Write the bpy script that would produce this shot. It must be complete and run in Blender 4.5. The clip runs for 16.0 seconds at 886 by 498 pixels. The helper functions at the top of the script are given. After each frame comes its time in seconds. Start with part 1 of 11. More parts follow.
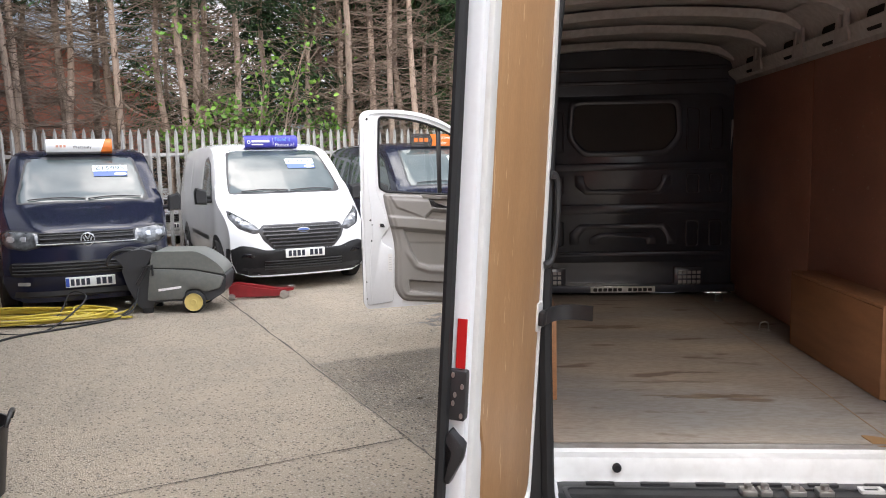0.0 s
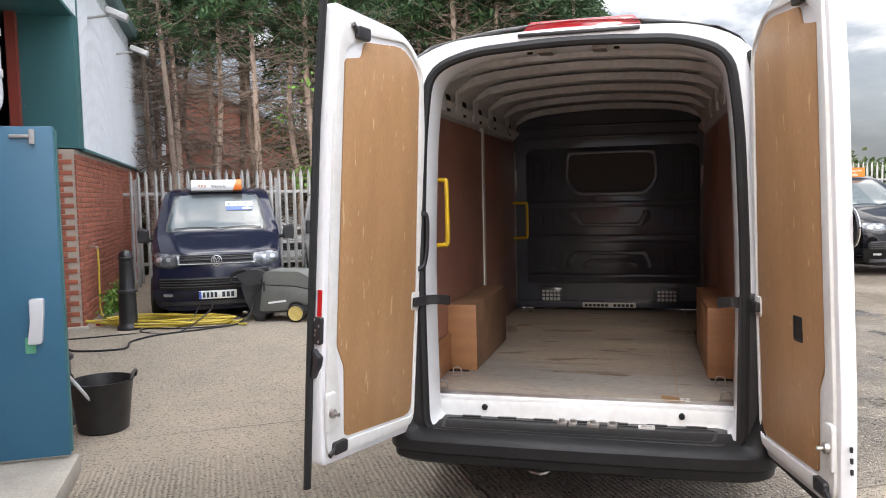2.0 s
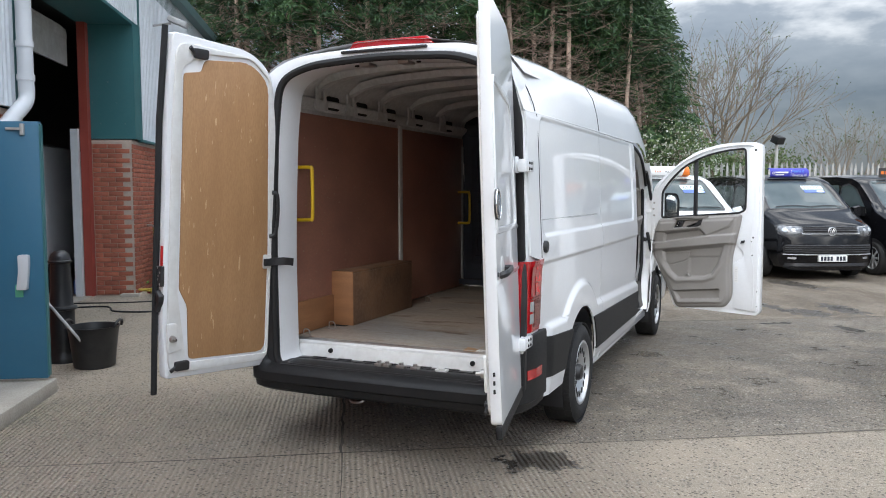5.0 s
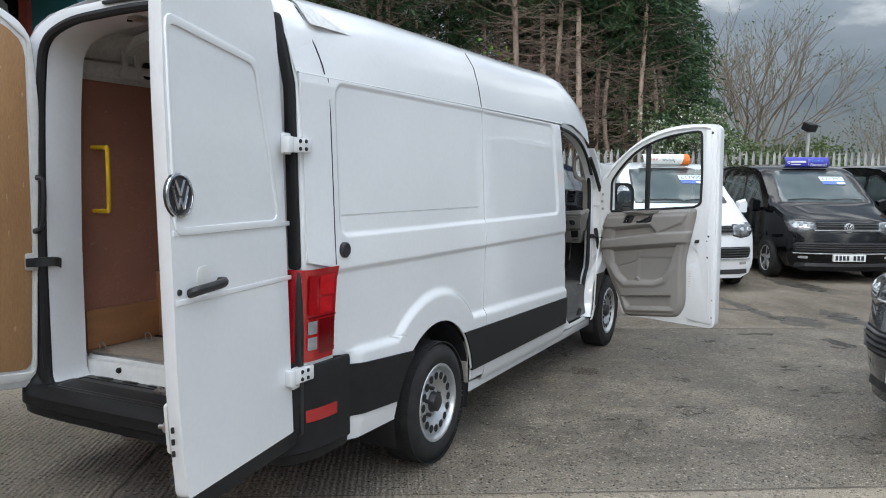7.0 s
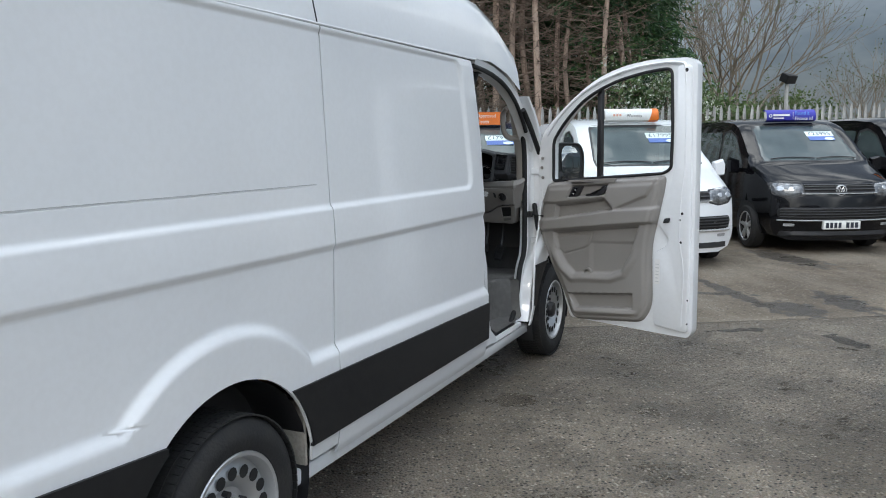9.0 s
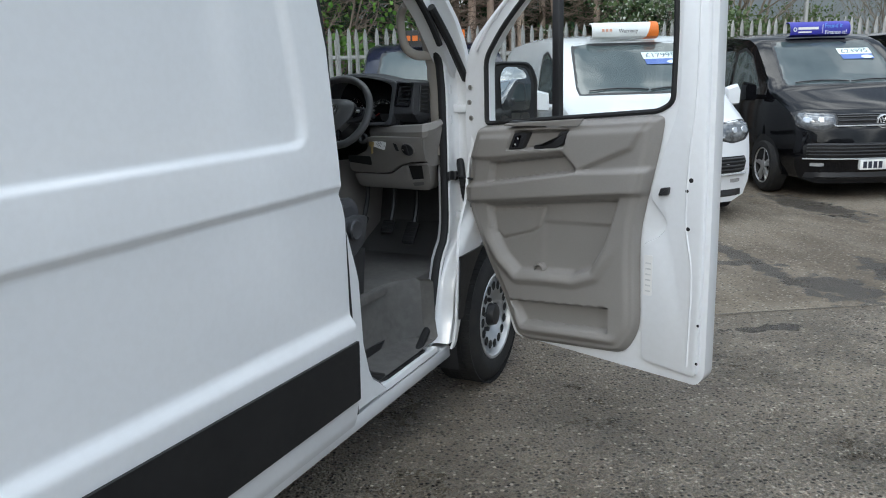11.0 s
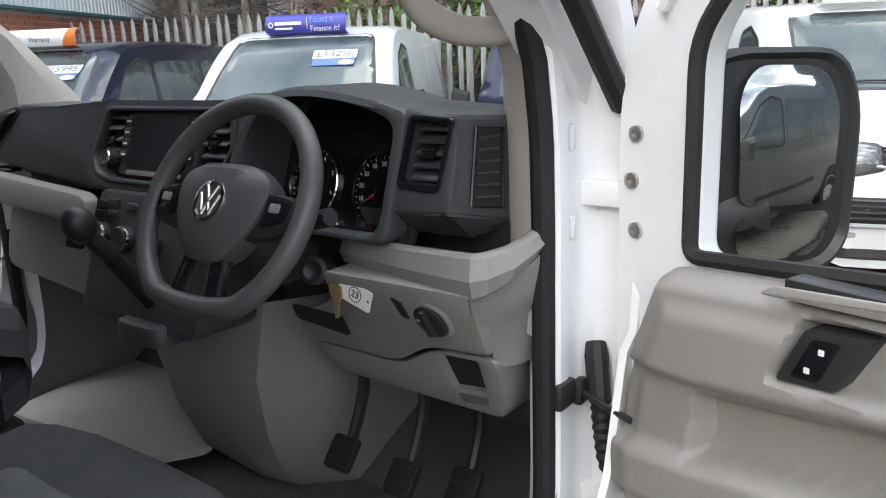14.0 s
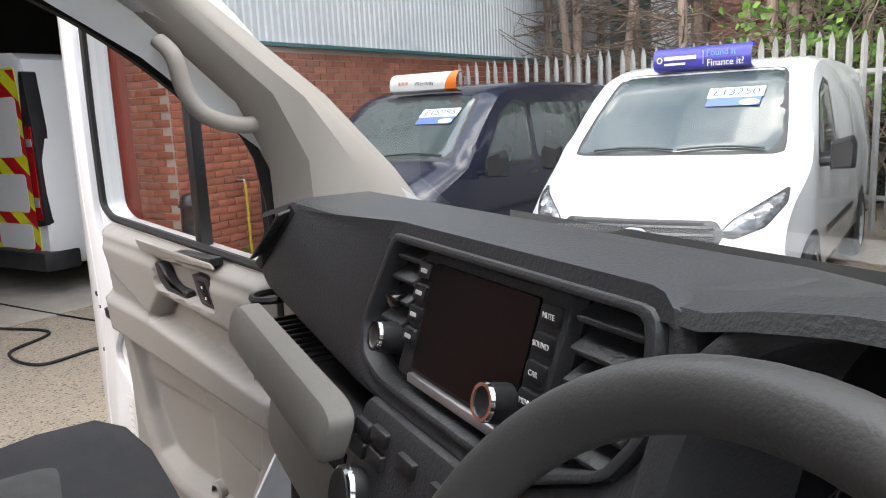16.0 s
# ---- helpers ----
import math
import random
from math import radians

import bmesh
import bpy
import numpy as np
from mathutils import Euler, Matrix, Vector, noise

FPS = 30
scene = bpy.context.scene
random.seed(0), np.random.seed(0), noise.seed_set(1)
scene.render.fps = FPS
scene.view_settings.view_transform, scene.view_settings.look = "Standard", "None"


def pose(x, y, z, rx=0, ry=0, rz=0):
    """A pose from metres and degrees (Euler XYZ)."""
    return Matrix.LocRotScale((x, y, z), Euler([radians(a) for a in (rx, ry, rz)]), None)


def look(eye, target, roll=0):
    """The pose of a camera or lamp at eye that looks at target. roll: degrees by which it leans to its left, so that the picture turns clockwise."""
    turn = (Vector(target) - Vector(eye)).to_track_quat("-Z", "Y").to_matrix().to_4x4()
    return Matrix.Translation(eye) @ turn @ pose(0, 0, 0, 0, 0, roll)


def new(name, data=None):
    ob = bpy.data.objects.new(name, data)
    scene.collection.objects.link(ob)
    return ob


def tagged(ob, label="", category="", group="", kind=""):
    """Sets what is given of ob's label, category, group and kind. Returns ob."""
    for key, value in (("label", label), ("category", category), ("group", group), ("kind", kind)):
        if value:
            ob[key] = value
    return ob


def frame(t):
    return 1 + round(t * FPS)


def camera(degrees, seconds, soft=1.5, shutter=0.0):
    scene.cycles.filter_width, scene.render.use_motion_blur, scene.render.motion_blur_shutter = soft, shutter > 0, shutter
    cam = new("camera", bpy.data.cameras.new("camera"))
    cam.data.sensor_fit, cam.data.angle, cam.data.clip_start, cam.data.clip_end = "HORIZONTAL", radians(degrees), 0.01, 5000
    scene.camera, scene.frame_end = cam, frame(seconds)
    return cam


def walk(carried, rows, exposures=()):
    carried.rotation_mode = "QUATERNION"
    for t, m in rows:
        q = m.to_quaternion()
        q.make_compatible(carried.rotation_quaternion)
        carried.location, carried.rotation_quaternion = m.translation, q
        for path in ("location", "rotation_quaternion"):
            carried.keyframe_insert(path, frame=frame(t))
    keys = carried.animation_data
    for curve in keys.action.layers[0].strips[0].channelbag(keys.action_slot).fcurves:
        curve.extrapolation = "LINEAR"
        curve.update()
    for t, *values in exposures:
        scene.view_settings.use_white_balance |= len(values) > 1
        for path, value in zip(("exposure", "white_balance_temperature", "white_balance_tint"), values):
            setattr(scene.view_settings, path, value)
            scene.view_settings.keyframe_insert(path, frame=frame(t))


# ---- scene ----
from mathutils.bvhtree import BVHTree
cam = camera(59.4, 16.0, soft=1.0)
PATH = [
    (0, (-0.873, -2.671, 1.67), (-1.017, -0.689, 1.442), -1.2),
    (0.5, (-0.599, -3.067, 1.669), (-0.853, -1.094, 1.457), -1.1),
    (1, (-0.269, -3.386, 1.672), (-0.623, -1.427, 1.482), -1.2),
    (1.5, (0.075, -3.712, 1.698), (-0.363, -1.767, 1.535), -1.2),
    (2, (0.38, -3.984, 1.703), (-0.13, -2.055, 1.566), -1.3),
    (2.5, (0.738, -4.196, 1.704), (0.176, -2.28, 1.586), -1.4),
    (3, (1.047, -4.43, 1.711), (0.429, -2.531, 1.599), -1.0),
    (3.2, (1.171, -4.519, 1.725), (0.531, -2.627, 1.612), -0.9),
    (5.3, (2.407, -4.266, 1.61), (1.594, -2.445, 1.453), 0.1),
    (5.5, (2.515, -4.145, 1.633), (1.688, -2.331, 1.465), 0.2),
    (6, (2.683, -3.726, 1.611), (1.824, -1.927, 1.443), 0.0),
    (6.5, (2.885, -3.321, 1.612), (1.999, -1.536, 1.442), 0.2),
    (7, (2.997, -2.887, 1.615), (2.089, -1.113, 1.44), 0.4),
    (7.5, (2.968, -2.41, 1.621), (2.053, -0.642, 1.429), 0.6),
    (8, (2.926, -1.925, 1.6), (2.023, -0.154, 1.385), 0.4),
    (8.5, (2.786, -1.447, 1.585), (1.914, 0.337, 1.349), -0.2),
    (9, (2.704, -0.98, 1.598), (1.86, 0.813, 1.334), -0.8),
    (9.5, (2.624, -0.479, 1.608), (1.813, 1.326, 1.313), -1.2),
    (9.7, (2.563, -0.279, 1.595), (1.764, 1.529, 1.287), -1.4),
    (11.8, (2.203, 1.749, 1.557), (1.352, 3.486, 1.047), -1.9),
    (12, (2.118, 1.882, 1.555), (1.284, 3.623, 1.031), -1.7),
    (12.5, (1.921, 2.277, 1.55), (1.037, 3.984, 0.999), -2.0),
    (13, (1.772, 2.646, 1.559), (0.815, 4.319, 1.025), -2.3),
    (13.5, (1.641, 3.014, 1.597), (0.585, 4.635, 1.09), -2.5),
    (14, (1.415, 3.335, 1.607), (0.246, 4.887, 1.134), -2.2),
    (14.5, (1.22, 3.613, 1.605), (-0.071, 5.073, 1.155), -2.0),
    (15, (1.012, 3.831, 1.626), (-0.417, 5.161, 1.192), -2.4),
    (15.2, (0.925, 3.873, 1.643), (-0.559, 5.144, 1.214), -1.5),
    (15.5, (0.74, 3.926, 1.643), (-0.835, 5.09, 1.238), -2.4),
    (16, (0.621, 3.929, 1.665), (-1.143, 4.805, 1.316), -2.9),
]
EXPOSURE = ((0, 0.5, 7150, 14), (1.3, 0.7, 7250, 15), (3, 0.35, 6850, 11), (5.5, -0.05, 6650, 9), (7, -0.35, 6600, 7), (8.5, -0.5, 6500, 7), (9.5, -0.52, 6550, 7), (12, -0.45, 6400, 5), (12.5, -0.48, 6400, 5), (13, -0.2, 6200, 2), (13.5, 0.2, 6650, 10), (14, 0.4, 6900, 11), (14.5, 0.55, 6850, 10), (15, 1.2, 6750, 9), (15.5, 1.05, 7350, 14), (16, 0.7, 7400, 14))
walk(cam, [(t, look(eye, target, roll)) for t, eye, target, roll in PATH], EXPOSURE)

# ---- sky, sun ----
GRID_TURN = 30.5
GRID = pose(0, 0, 0, 0, 0, GRID_TURN)

world = bpy.data.worlds.new("overcast_sky")
scene.world = world
world.use_nodes = True
wn, wl = world.node_tree.nodes, world.node_tree.links
wn.clear()
w_out, w_bg = wn.new("ShaderNodeOutputWorld"), wn.new("ShaderNodeBackground")
w_sky = wn.new("ShaderNodeTexSky")
w_sky.sky_type, w_sky.sun_disc = "NISHITA", False
w_map, w_co = wn.new("ShaderNodeMapping"), wn.new("ShaderNodeTexCoord")
w_map.inputs["Scale"].default_value = (1.0, 1.0, 2.6)
w_no = wn.new("ShaderNodeTexNoise")
w_no.inputs["Scale"].default_value, w_no.inputs["Detail"].default_value, w_no.inputs["Roughness"].default_value = 2.3, 7, 0.56
w_ramp = wn.new("ShaderNodeValToRGB")
w_ramp.color_ramp.elements[0].position, w_ramp.color_ramp.elements[0].color = 0.36, (0.85, 1.1, 1.55, 1)
w_ramp.color_ramp.elements[1].position, w_ramp.color_ramp.elements[1].color = 0.66, (9.5, 9.7, 10.0, 1)
e = w_ramp.color_ramp.elements.new(0.52)
e.color = (2.3, 2.6, 3.05, 1)
w_mix = wn.new("ShaderNodeMix")
w_mix.data_type = "RGBA"
w_mix.inputs[0].default_value = 0.88
wl.new(w_co.outputs["Generated"], w_map.inputs["Vector"])
wl.new(w_map.outputs["Vector"], w_no.inputs["Vector"])
wl.new(w_no.outputs["Fac"], w_ramp.inputs["Fac"])
wl.new(w_sky.outputs["Color"], w_mix.inputs[6])
wl.new(w_ramp.outputs["Color"], w_mix.inputs[7])
# an overcast dome is brightest overhead
w_sep, w_dome, w_mul = wn.new("ShaderNodeSeparateXYZ"), wn.new("ShaderNodeMapRange"), wn.new("ShaderNodeVectorMath")
w_dome.inputs["From Min"].default_value, w_dome.inputs["From Max"].default_value = 0.0, 1.0
w_dome.inputs["To Min"].default_value, w_dome.inputs["To Max"].default_value = 0.7, 3.6
w_mul.operation = "SCALE"
wl.new(w_co.outputs["Generated"], w_sep.inputs[0])
wl.new(w_sep.outputs[2], w_dome.inputs["Value"])
# and cloud glows round the hidden sun
SUN_AZ, SUN_EL = radians(-84), radians(28)
SUN_WAY = Vector((math.cos(SUN_EL) * math.cos(SUN_AZ), math.cos(SUN_EL) * math.sin(SUN_AZ), math.sin(SUN_EL)))
w_sky.sun_elevation, w_sky.sun_rotation = SUN_EL, radians(90) - SUN_AZ
w_dot, w_halo, w_both = wn.new("ShaderNodeVectorMath"), wn.new("ShaderNodeMapRange"), wn.new("ShaderNodeMath")
w_dot.operation, w_both.operation = "DOT_PRODUCT", "MULTIPLY"
w_dot.inputs[1].default_value = SUN_WAY
w_halo.interpolation_type = "SMOOTHSTEP"
for key, value in (("From Min", -0.3), ("From Max", 1.0), ("To Min", 1.0), ("To Max", 3.0)):
    w_halo.inputs[key].default_value = value
wl.new(w_co.outputs["Generated"], w_dot.inputs[0])
wl.new(w_dot.outputs["Value"], w_halo.inputs["Value"])
wl.new(w_dome.outputs["Result"], w_both.inputs[0])
wl.new(w_halo.outputs["Result"], w_both.inputs[1])
wl.new(w_mix.outputs[2], w_mul.inputs[0])
wl.new(w_both.outputs[0], w_mul.inputs["Scale"])
wl.new(w_mul.outputs[0], w_bg.inputs["Color"])
wl.new(w_bg.outputs["Background"], w_out.inputs["Surface"])
w_bg.inputs["Strength"].default_value = 0.13

sun = new("sun", bpy.data.lights.new("sun", "SUN"))
sun.data.energy, sun.data.angle, sun.data.color = 0.8, radians(12), (1.0, 0.95, 0.88)
sun.matrix_world = look((0, 0, 30), Vector((0, 0, 30)) - SUN_WAY)


# ---- mesh helpers ----
def box(bm, x0, x1, y0, y1, z0, z1, bevel=0.0, m=None):
    """A box, with bevelled edges if asked."""
    g = bmesh.ops.create_cube(bm, size=1.0)
    vs = g["verts"]
    for v in vs:
        v.co = Vector((x0 + (v.co.x + 0.5) * (x1 - x0), y0 + (v.co.y + 0.5) * (y1 - y0), z0 + (v.co.z + 0.5) * (z1 - z0)))
    if bevel:
        es = list({e for v in vs for e in v.link_edges})
        r = bmesh.ops.bevel(bm, geom=es, offset=bevel, segments=2, affect="EDGES", profile=0.5)
        vs = list({v for f in r["faces"] for v in f.verts} | {v for v in vs if v.is_valid})
    if m is not None:
        bmesh.ops.transform(bm, matrix=m, verts=vs)
    return vs


def rr(x0, y0, x1, y1, r=0.02, n=4):
    """A rounded rectangle, counter-clockwise."""
    pts = []
    for cx, cy, a in ((x1 - r, y0 + r, -90), (x1 - r, y1 - r, 0), (x0 + r, y1 - r, 90), (x0 + r, y0 + r, 180)):
        pts += [(cx + r * math.cos(radians(a + 90 * i / n)), cy + r * math.sin(radians(a + 90 * i / n))) for i in range(n + 1)]
    return pts


def soft(pts, r=0.03, n=3):
    """A polygon with its corners rounded; r is one number or one a corner."""
    out, k = [], len(pts)
    for i in range(k):
        p, a, b = Vector(pts[i]), Vector(pts[i - 1]), Vector(pts[(i + 1) % k])
        ri = r[i] if isinstance(r, (list, tuple)) else r
        da, db = (a - p), (b - p)
        d = min(ri, da.length * 0.48, db.length * 0.48)
        if d < 1e-4:
            out.append(tuple(p))
            continue
        pa, pb = p + da.normalized() * d, p + db.normalized() * d
        for j in range(n + 1):
            f = j / n
            q = pa * (1 - f) ** 2 + p * 2 * f * (1 - f) + pb * f * f
            out.append((q.x, q.y))
    return out


def oval(cx, cy, rx, ry, n=24):
    return [(cx + rx * math.cos(2 * math.pi * i / n), cy + ry * math.sin(2 * math.pi * i / n)) for i in range(n)]


def plate(bm, outline, d0, d1, axis="y", holes=(), bevel=0.0, m=None):
    """A flat piece with thickness: an outline (and holes) in the plane across the axis, from d0 to d1 along it."""
    def at(p, d):
        return {"y": (p[0], d, p[1]), "x": (d, p[0], p[1]), "z": (p[0], p[1], d)}[axis]

    made = []
    if not holes:
        made.append(bm.faces.new([bm.verts.new(at(p, d0)) for p in outline]))
    else:
        es = []
        for loop in (outline, *holes):
            vs = [bm.verts.new(at(p, d0)) for p in loop]
            es += [bm.edges.new((vs[i - 1], vs[i])) for i in range(len(vs))]
        made = [f for f in bmesh.ops.triangle_fill(bm, use_beauty=True, edges=es)["geom"] if isinstance(f, bmesh.types.BMFace)]
    rim = [e for f in made for e in f.edges]
    ext = bmesh.ops.extrude_face_region(bm, geom=made)
    top = [g for g in ext["geom"] if isinstance(g, bmesh.types.BMVert)]
    shift = Vector(at((0, 0), d1 - d0))
    bmesh.ops.translate(bm, vec=shift, verts=top)
    allv = list({v for f in made for v in f.verts} | set(top))
    fs = list({f for v in allv for f in v.link_faces})
    bmesh.ops.recalc_face_normals(bm, faces=fs)
    if bevel:
        tops = set(top)
        es = [e for v in top for e in v.link_edges if e.other_vert(v) in tops and len(e.link_faces) == 2 and e.calc_face_angle(0) > 0.7]
        r = bmesh.ops.bevel(bm, geom=list(set(es)), offset=bevel, segments=2, affect="EDGES", profile=0.5)
        allv = list({v for v in allv if v.is_valid} | {v for f in r["faces"] for v in f.verts})
    if m is not None:
        bmesh.ops.transform(bm, matrix=m, verts=allv)
    return allv


def tube(bm, pts, r, n=8, closed=False, flat=1.0):
    """A round bar along a line of points; r is one number or one a point."""
    P = [Vector(p) for p in pts]
    k, rings, up = len(P), [], Vector((0, 0, 1))
    last = None
    for i, p in enumerate(P):
        a, b = (P[i - 1], P[(i + 1) % k]) if closed else (P[max(i - 1, 0)], P[min(i + 1, k - 1)])
        t = (b - a).normalized()
        if last is None:
            s = t.cross(up) if abs(t.dot(up)) < 0.95 else t.cross(Vector((1, 0, 0)))
        else:
            s = last - t * last.dot(t)
        s.normalize()
        last = s
        w = s.cross(t)
        ri = r[i] if isinstance(r, (list, tuple)) else r
        rings.append([bm.verts.new(p + ri * (math.cos(2 * math.pi * j / n) * s + flat * math.sin(2 * math.pi * j / n) * w)) for j in range(n)])
    for i in range(k if closed else k - 1):
        A, B = rings[i], rings[(i + 1) % k]
        for j in range(n):
            bm.faces.new((A[j], A[(j + 1) % n], B[(j + 1) % n], B[j]))
    if not closed:
        bm.faces.new(rings[0][::-1]), bm.faces.new(rings[-1])
    return [v for g in rings for v in g]


def curve_pts(pts, n=6, closed=False):
    """A smooth line through points (Catmull-Rom)."""
    P = [Vector(p) for p in pts]
    k, out = len(P), []
    for i in range(k if closed else k - 1):
        p0, p1, p2, p3 = (P[(i + d) % k] if closed else P[min(max(i + d, 0), k - 1)] for d in (-1, 0, 1, 2))
        for j in range(n):
            t = j / n
            out.append(0.5 * (2 * p1 + (p2 - p0) * t + (2 * p0 - 5 * p1 + 4 * p2 - p3) * t * t + (3 * p1 - p0 - 3 * p2 + p3) * t**3))
    if not closed:
        out.append(P[-1])
    return out


def grid(bm, rows, closed=False, caps=False):
    """A sheet over rows of points; closed joins each row's ends."""
    V = [[bm.verts.new(p) for p in row] for row in rows]
    for a, b in zip(V, V[1:]):
        k = len(a)
        for j in range(k if closed else k - 1):
            bm.faces.new((a[j], a[(j + 1) % k], b[(j + 1) % k], b[j]))
    if caps:
        bm.faces.new(V[0][::-1]), bm.faces.new(V[-1])
    return V


def lathe(bm, profile, n=32, axis="x", centre=(0, 0, 0)):
    """Profile of (distance along the axis, radius), turned round it."""
    rows = []
    for d, r in profile:
        row = []
        for j in range(n):
            a = 2 * math.pi * j / n
            c, s = r * math.cos(a), r * math.sin(a)
            p = {"x": (d, c, s), "y": (c, d, s), "z": (c, s, d)}[axis]
            row.append(Vector(p) + Vector(centre))
        rows.append(row)
    V = grid(bm, rows, closed=True)
    return V


def finish(name, bm, material, smooth=34.0):
    bmesh.ops.remove_doubles(bm, verts=bm.verts, dist=1e-5)
    bmesh.ops.recalc_face_normals(bm, faces=bm.faces)
    lim = radians(smooth)
    for f in bm.faces:
        f.smooth = True
    for e in bm.edges:
        if len(e.link_faces) != 2 or e.calc_face_angle(0) > lim:
            e.smooth = False
    me = bpy.data.meshes.new(name)
    bm.to_mesh(me)
    bm.free()
    for mt in (material if isinstance(material, (list, tuple)) else (material,)):
        me.materials.append(mt)
    return me


def part(name, bm, material, parent, label="", smooth=34.0):
    """One mesh under a thing or under a part."""
    ob = new(name, finish(name, bm, material, smooth))
    ob.parent = parent
    return tagged(ob, label)


def thing(name, m, label, category, group="", kind=""):
    """An empty at a thing's base, which its parts hang from."""
    ob = new(name)
    ob.empty_display_size = 0.1
    ob.matrix_world = m
    return tagged(ob, label, category, group, kind)


def solid(name, bm, material, label, category="", group="", kind="", m=None, smooth=34.0):
    """A thing of one mesh."""
    ob = new(name, finish(name, bm, material, smooth))
    if m is not None:
        ob.matrix_world = m
    return tagged(ob, label, category, group, kind)


def B():
    return bmesh.new()


def lin(table, x):
    """Straight lines through a table of (x, y)."""
    if x <= table[0][0]:
        return table[0][1]
    for (a, b), (c, d) in zip(table, table[1:]):
        if x <= c:
            return b + (d - b) * (x - a) / (c - a)
    return table[-1][1]


def poly_dist(P, x, y):
    """Distance to a polygon's edge, negative inside."""
    best, inside = 1e9, False
    k = len(P)
    for i in range(k):
        ax, ay = P[i - 1]
        bx, by = P[i]
        dx, dy = bx - ax, by - ay
        t = max(0.0, min(1.0, ((x - ax) * dx + (y - ay) * dy) / (dx * dx + dy * dy + 1e-12)))
        best = min(best, (x - ax - t * dx) ** 2 + (y - ay - t * dy) ** 2)
        if (ay > y) != (by > y) and x < ax + dx * (y - ay) / (by - ay + 1e-12):
            inside = not inside
    d = math.sqrt(best)
    return -d if inside else d


def poly_snap(P, x, y):
    """The nearest point of a polygon's edge."""
    best = (1e9, x, y)
    for i in range(len(P)):
        ax, ay = P[i - 1]
        bx, by = P[i]
        dx, dy = bx - ax, by - ay
        t = max(0.0, min(1.0, ((x - ax) * dx + (y - ay) * dy) / (dx * dx + dy * dy + 1e-12)))
        qx, qy = ax + t * dx, ay + t * dy
        best = min(best, ((x - qx) ** 2 + (y - qy) ** 2, qx, qy))
    return best[1], best[2]


def relief(P, height, cell=0.012):
    """A moulded sheet over an outline: height(x, y, distance inside) gives its rise, and the rim drops to zero."""
    x0, x1 = min(p[0] for p in P), max(p[0] for p in P)
    y0, y1 = min(p[1] for p in P), max(p[1] for p in P)
    nx, ny = int((x1 - x0) / cell) + 2, int((y1 - y0) / cell) + 2
    pts, keep = {}, []
    for i in range(nx + 1):
        for j in range(ny + 1):
            x, y = x0 - cell / 2 + cell * i, y0 - cell / 2 + cell * j
            pts[i, j] = (x, y, poly_dist(P, x, y))
    for i in range(nx):
        for j in range(ny):
            if sum(pts[a][2] for a in ((i, j), (i + 1, j), (i, j + 1), (i + 1, j + 1))) < 0:
                keep.append(((i, j), (i + 1, j), (i + 1, j + 1), (i, j + 1)))
    count = {}
    for q in keep:
        for a in range(4):
            k = frozenset((q[a], q[a - 1]))
            count[k] = count.get(k, 0) + 1
    rim = {a for k, c in count.items() if c == 1 for a in k}
    out = {}
    for q in keep:
        for a in q:
            if a not in out:
                x, y, d = pts[a]
                if a in rim:
                    x, y = poly_snap(P, x, y)
                    out[a] = (x, y, 0.0)
                else:
                    out[a] = (x, y, height(x, y, max(-d, 0.0)))
    return out, keep


def step(a, b, x):
    t = min(max((x - a) / (b - a), 0.0), 1.0)
    return t * t * (3 - 2 * t)


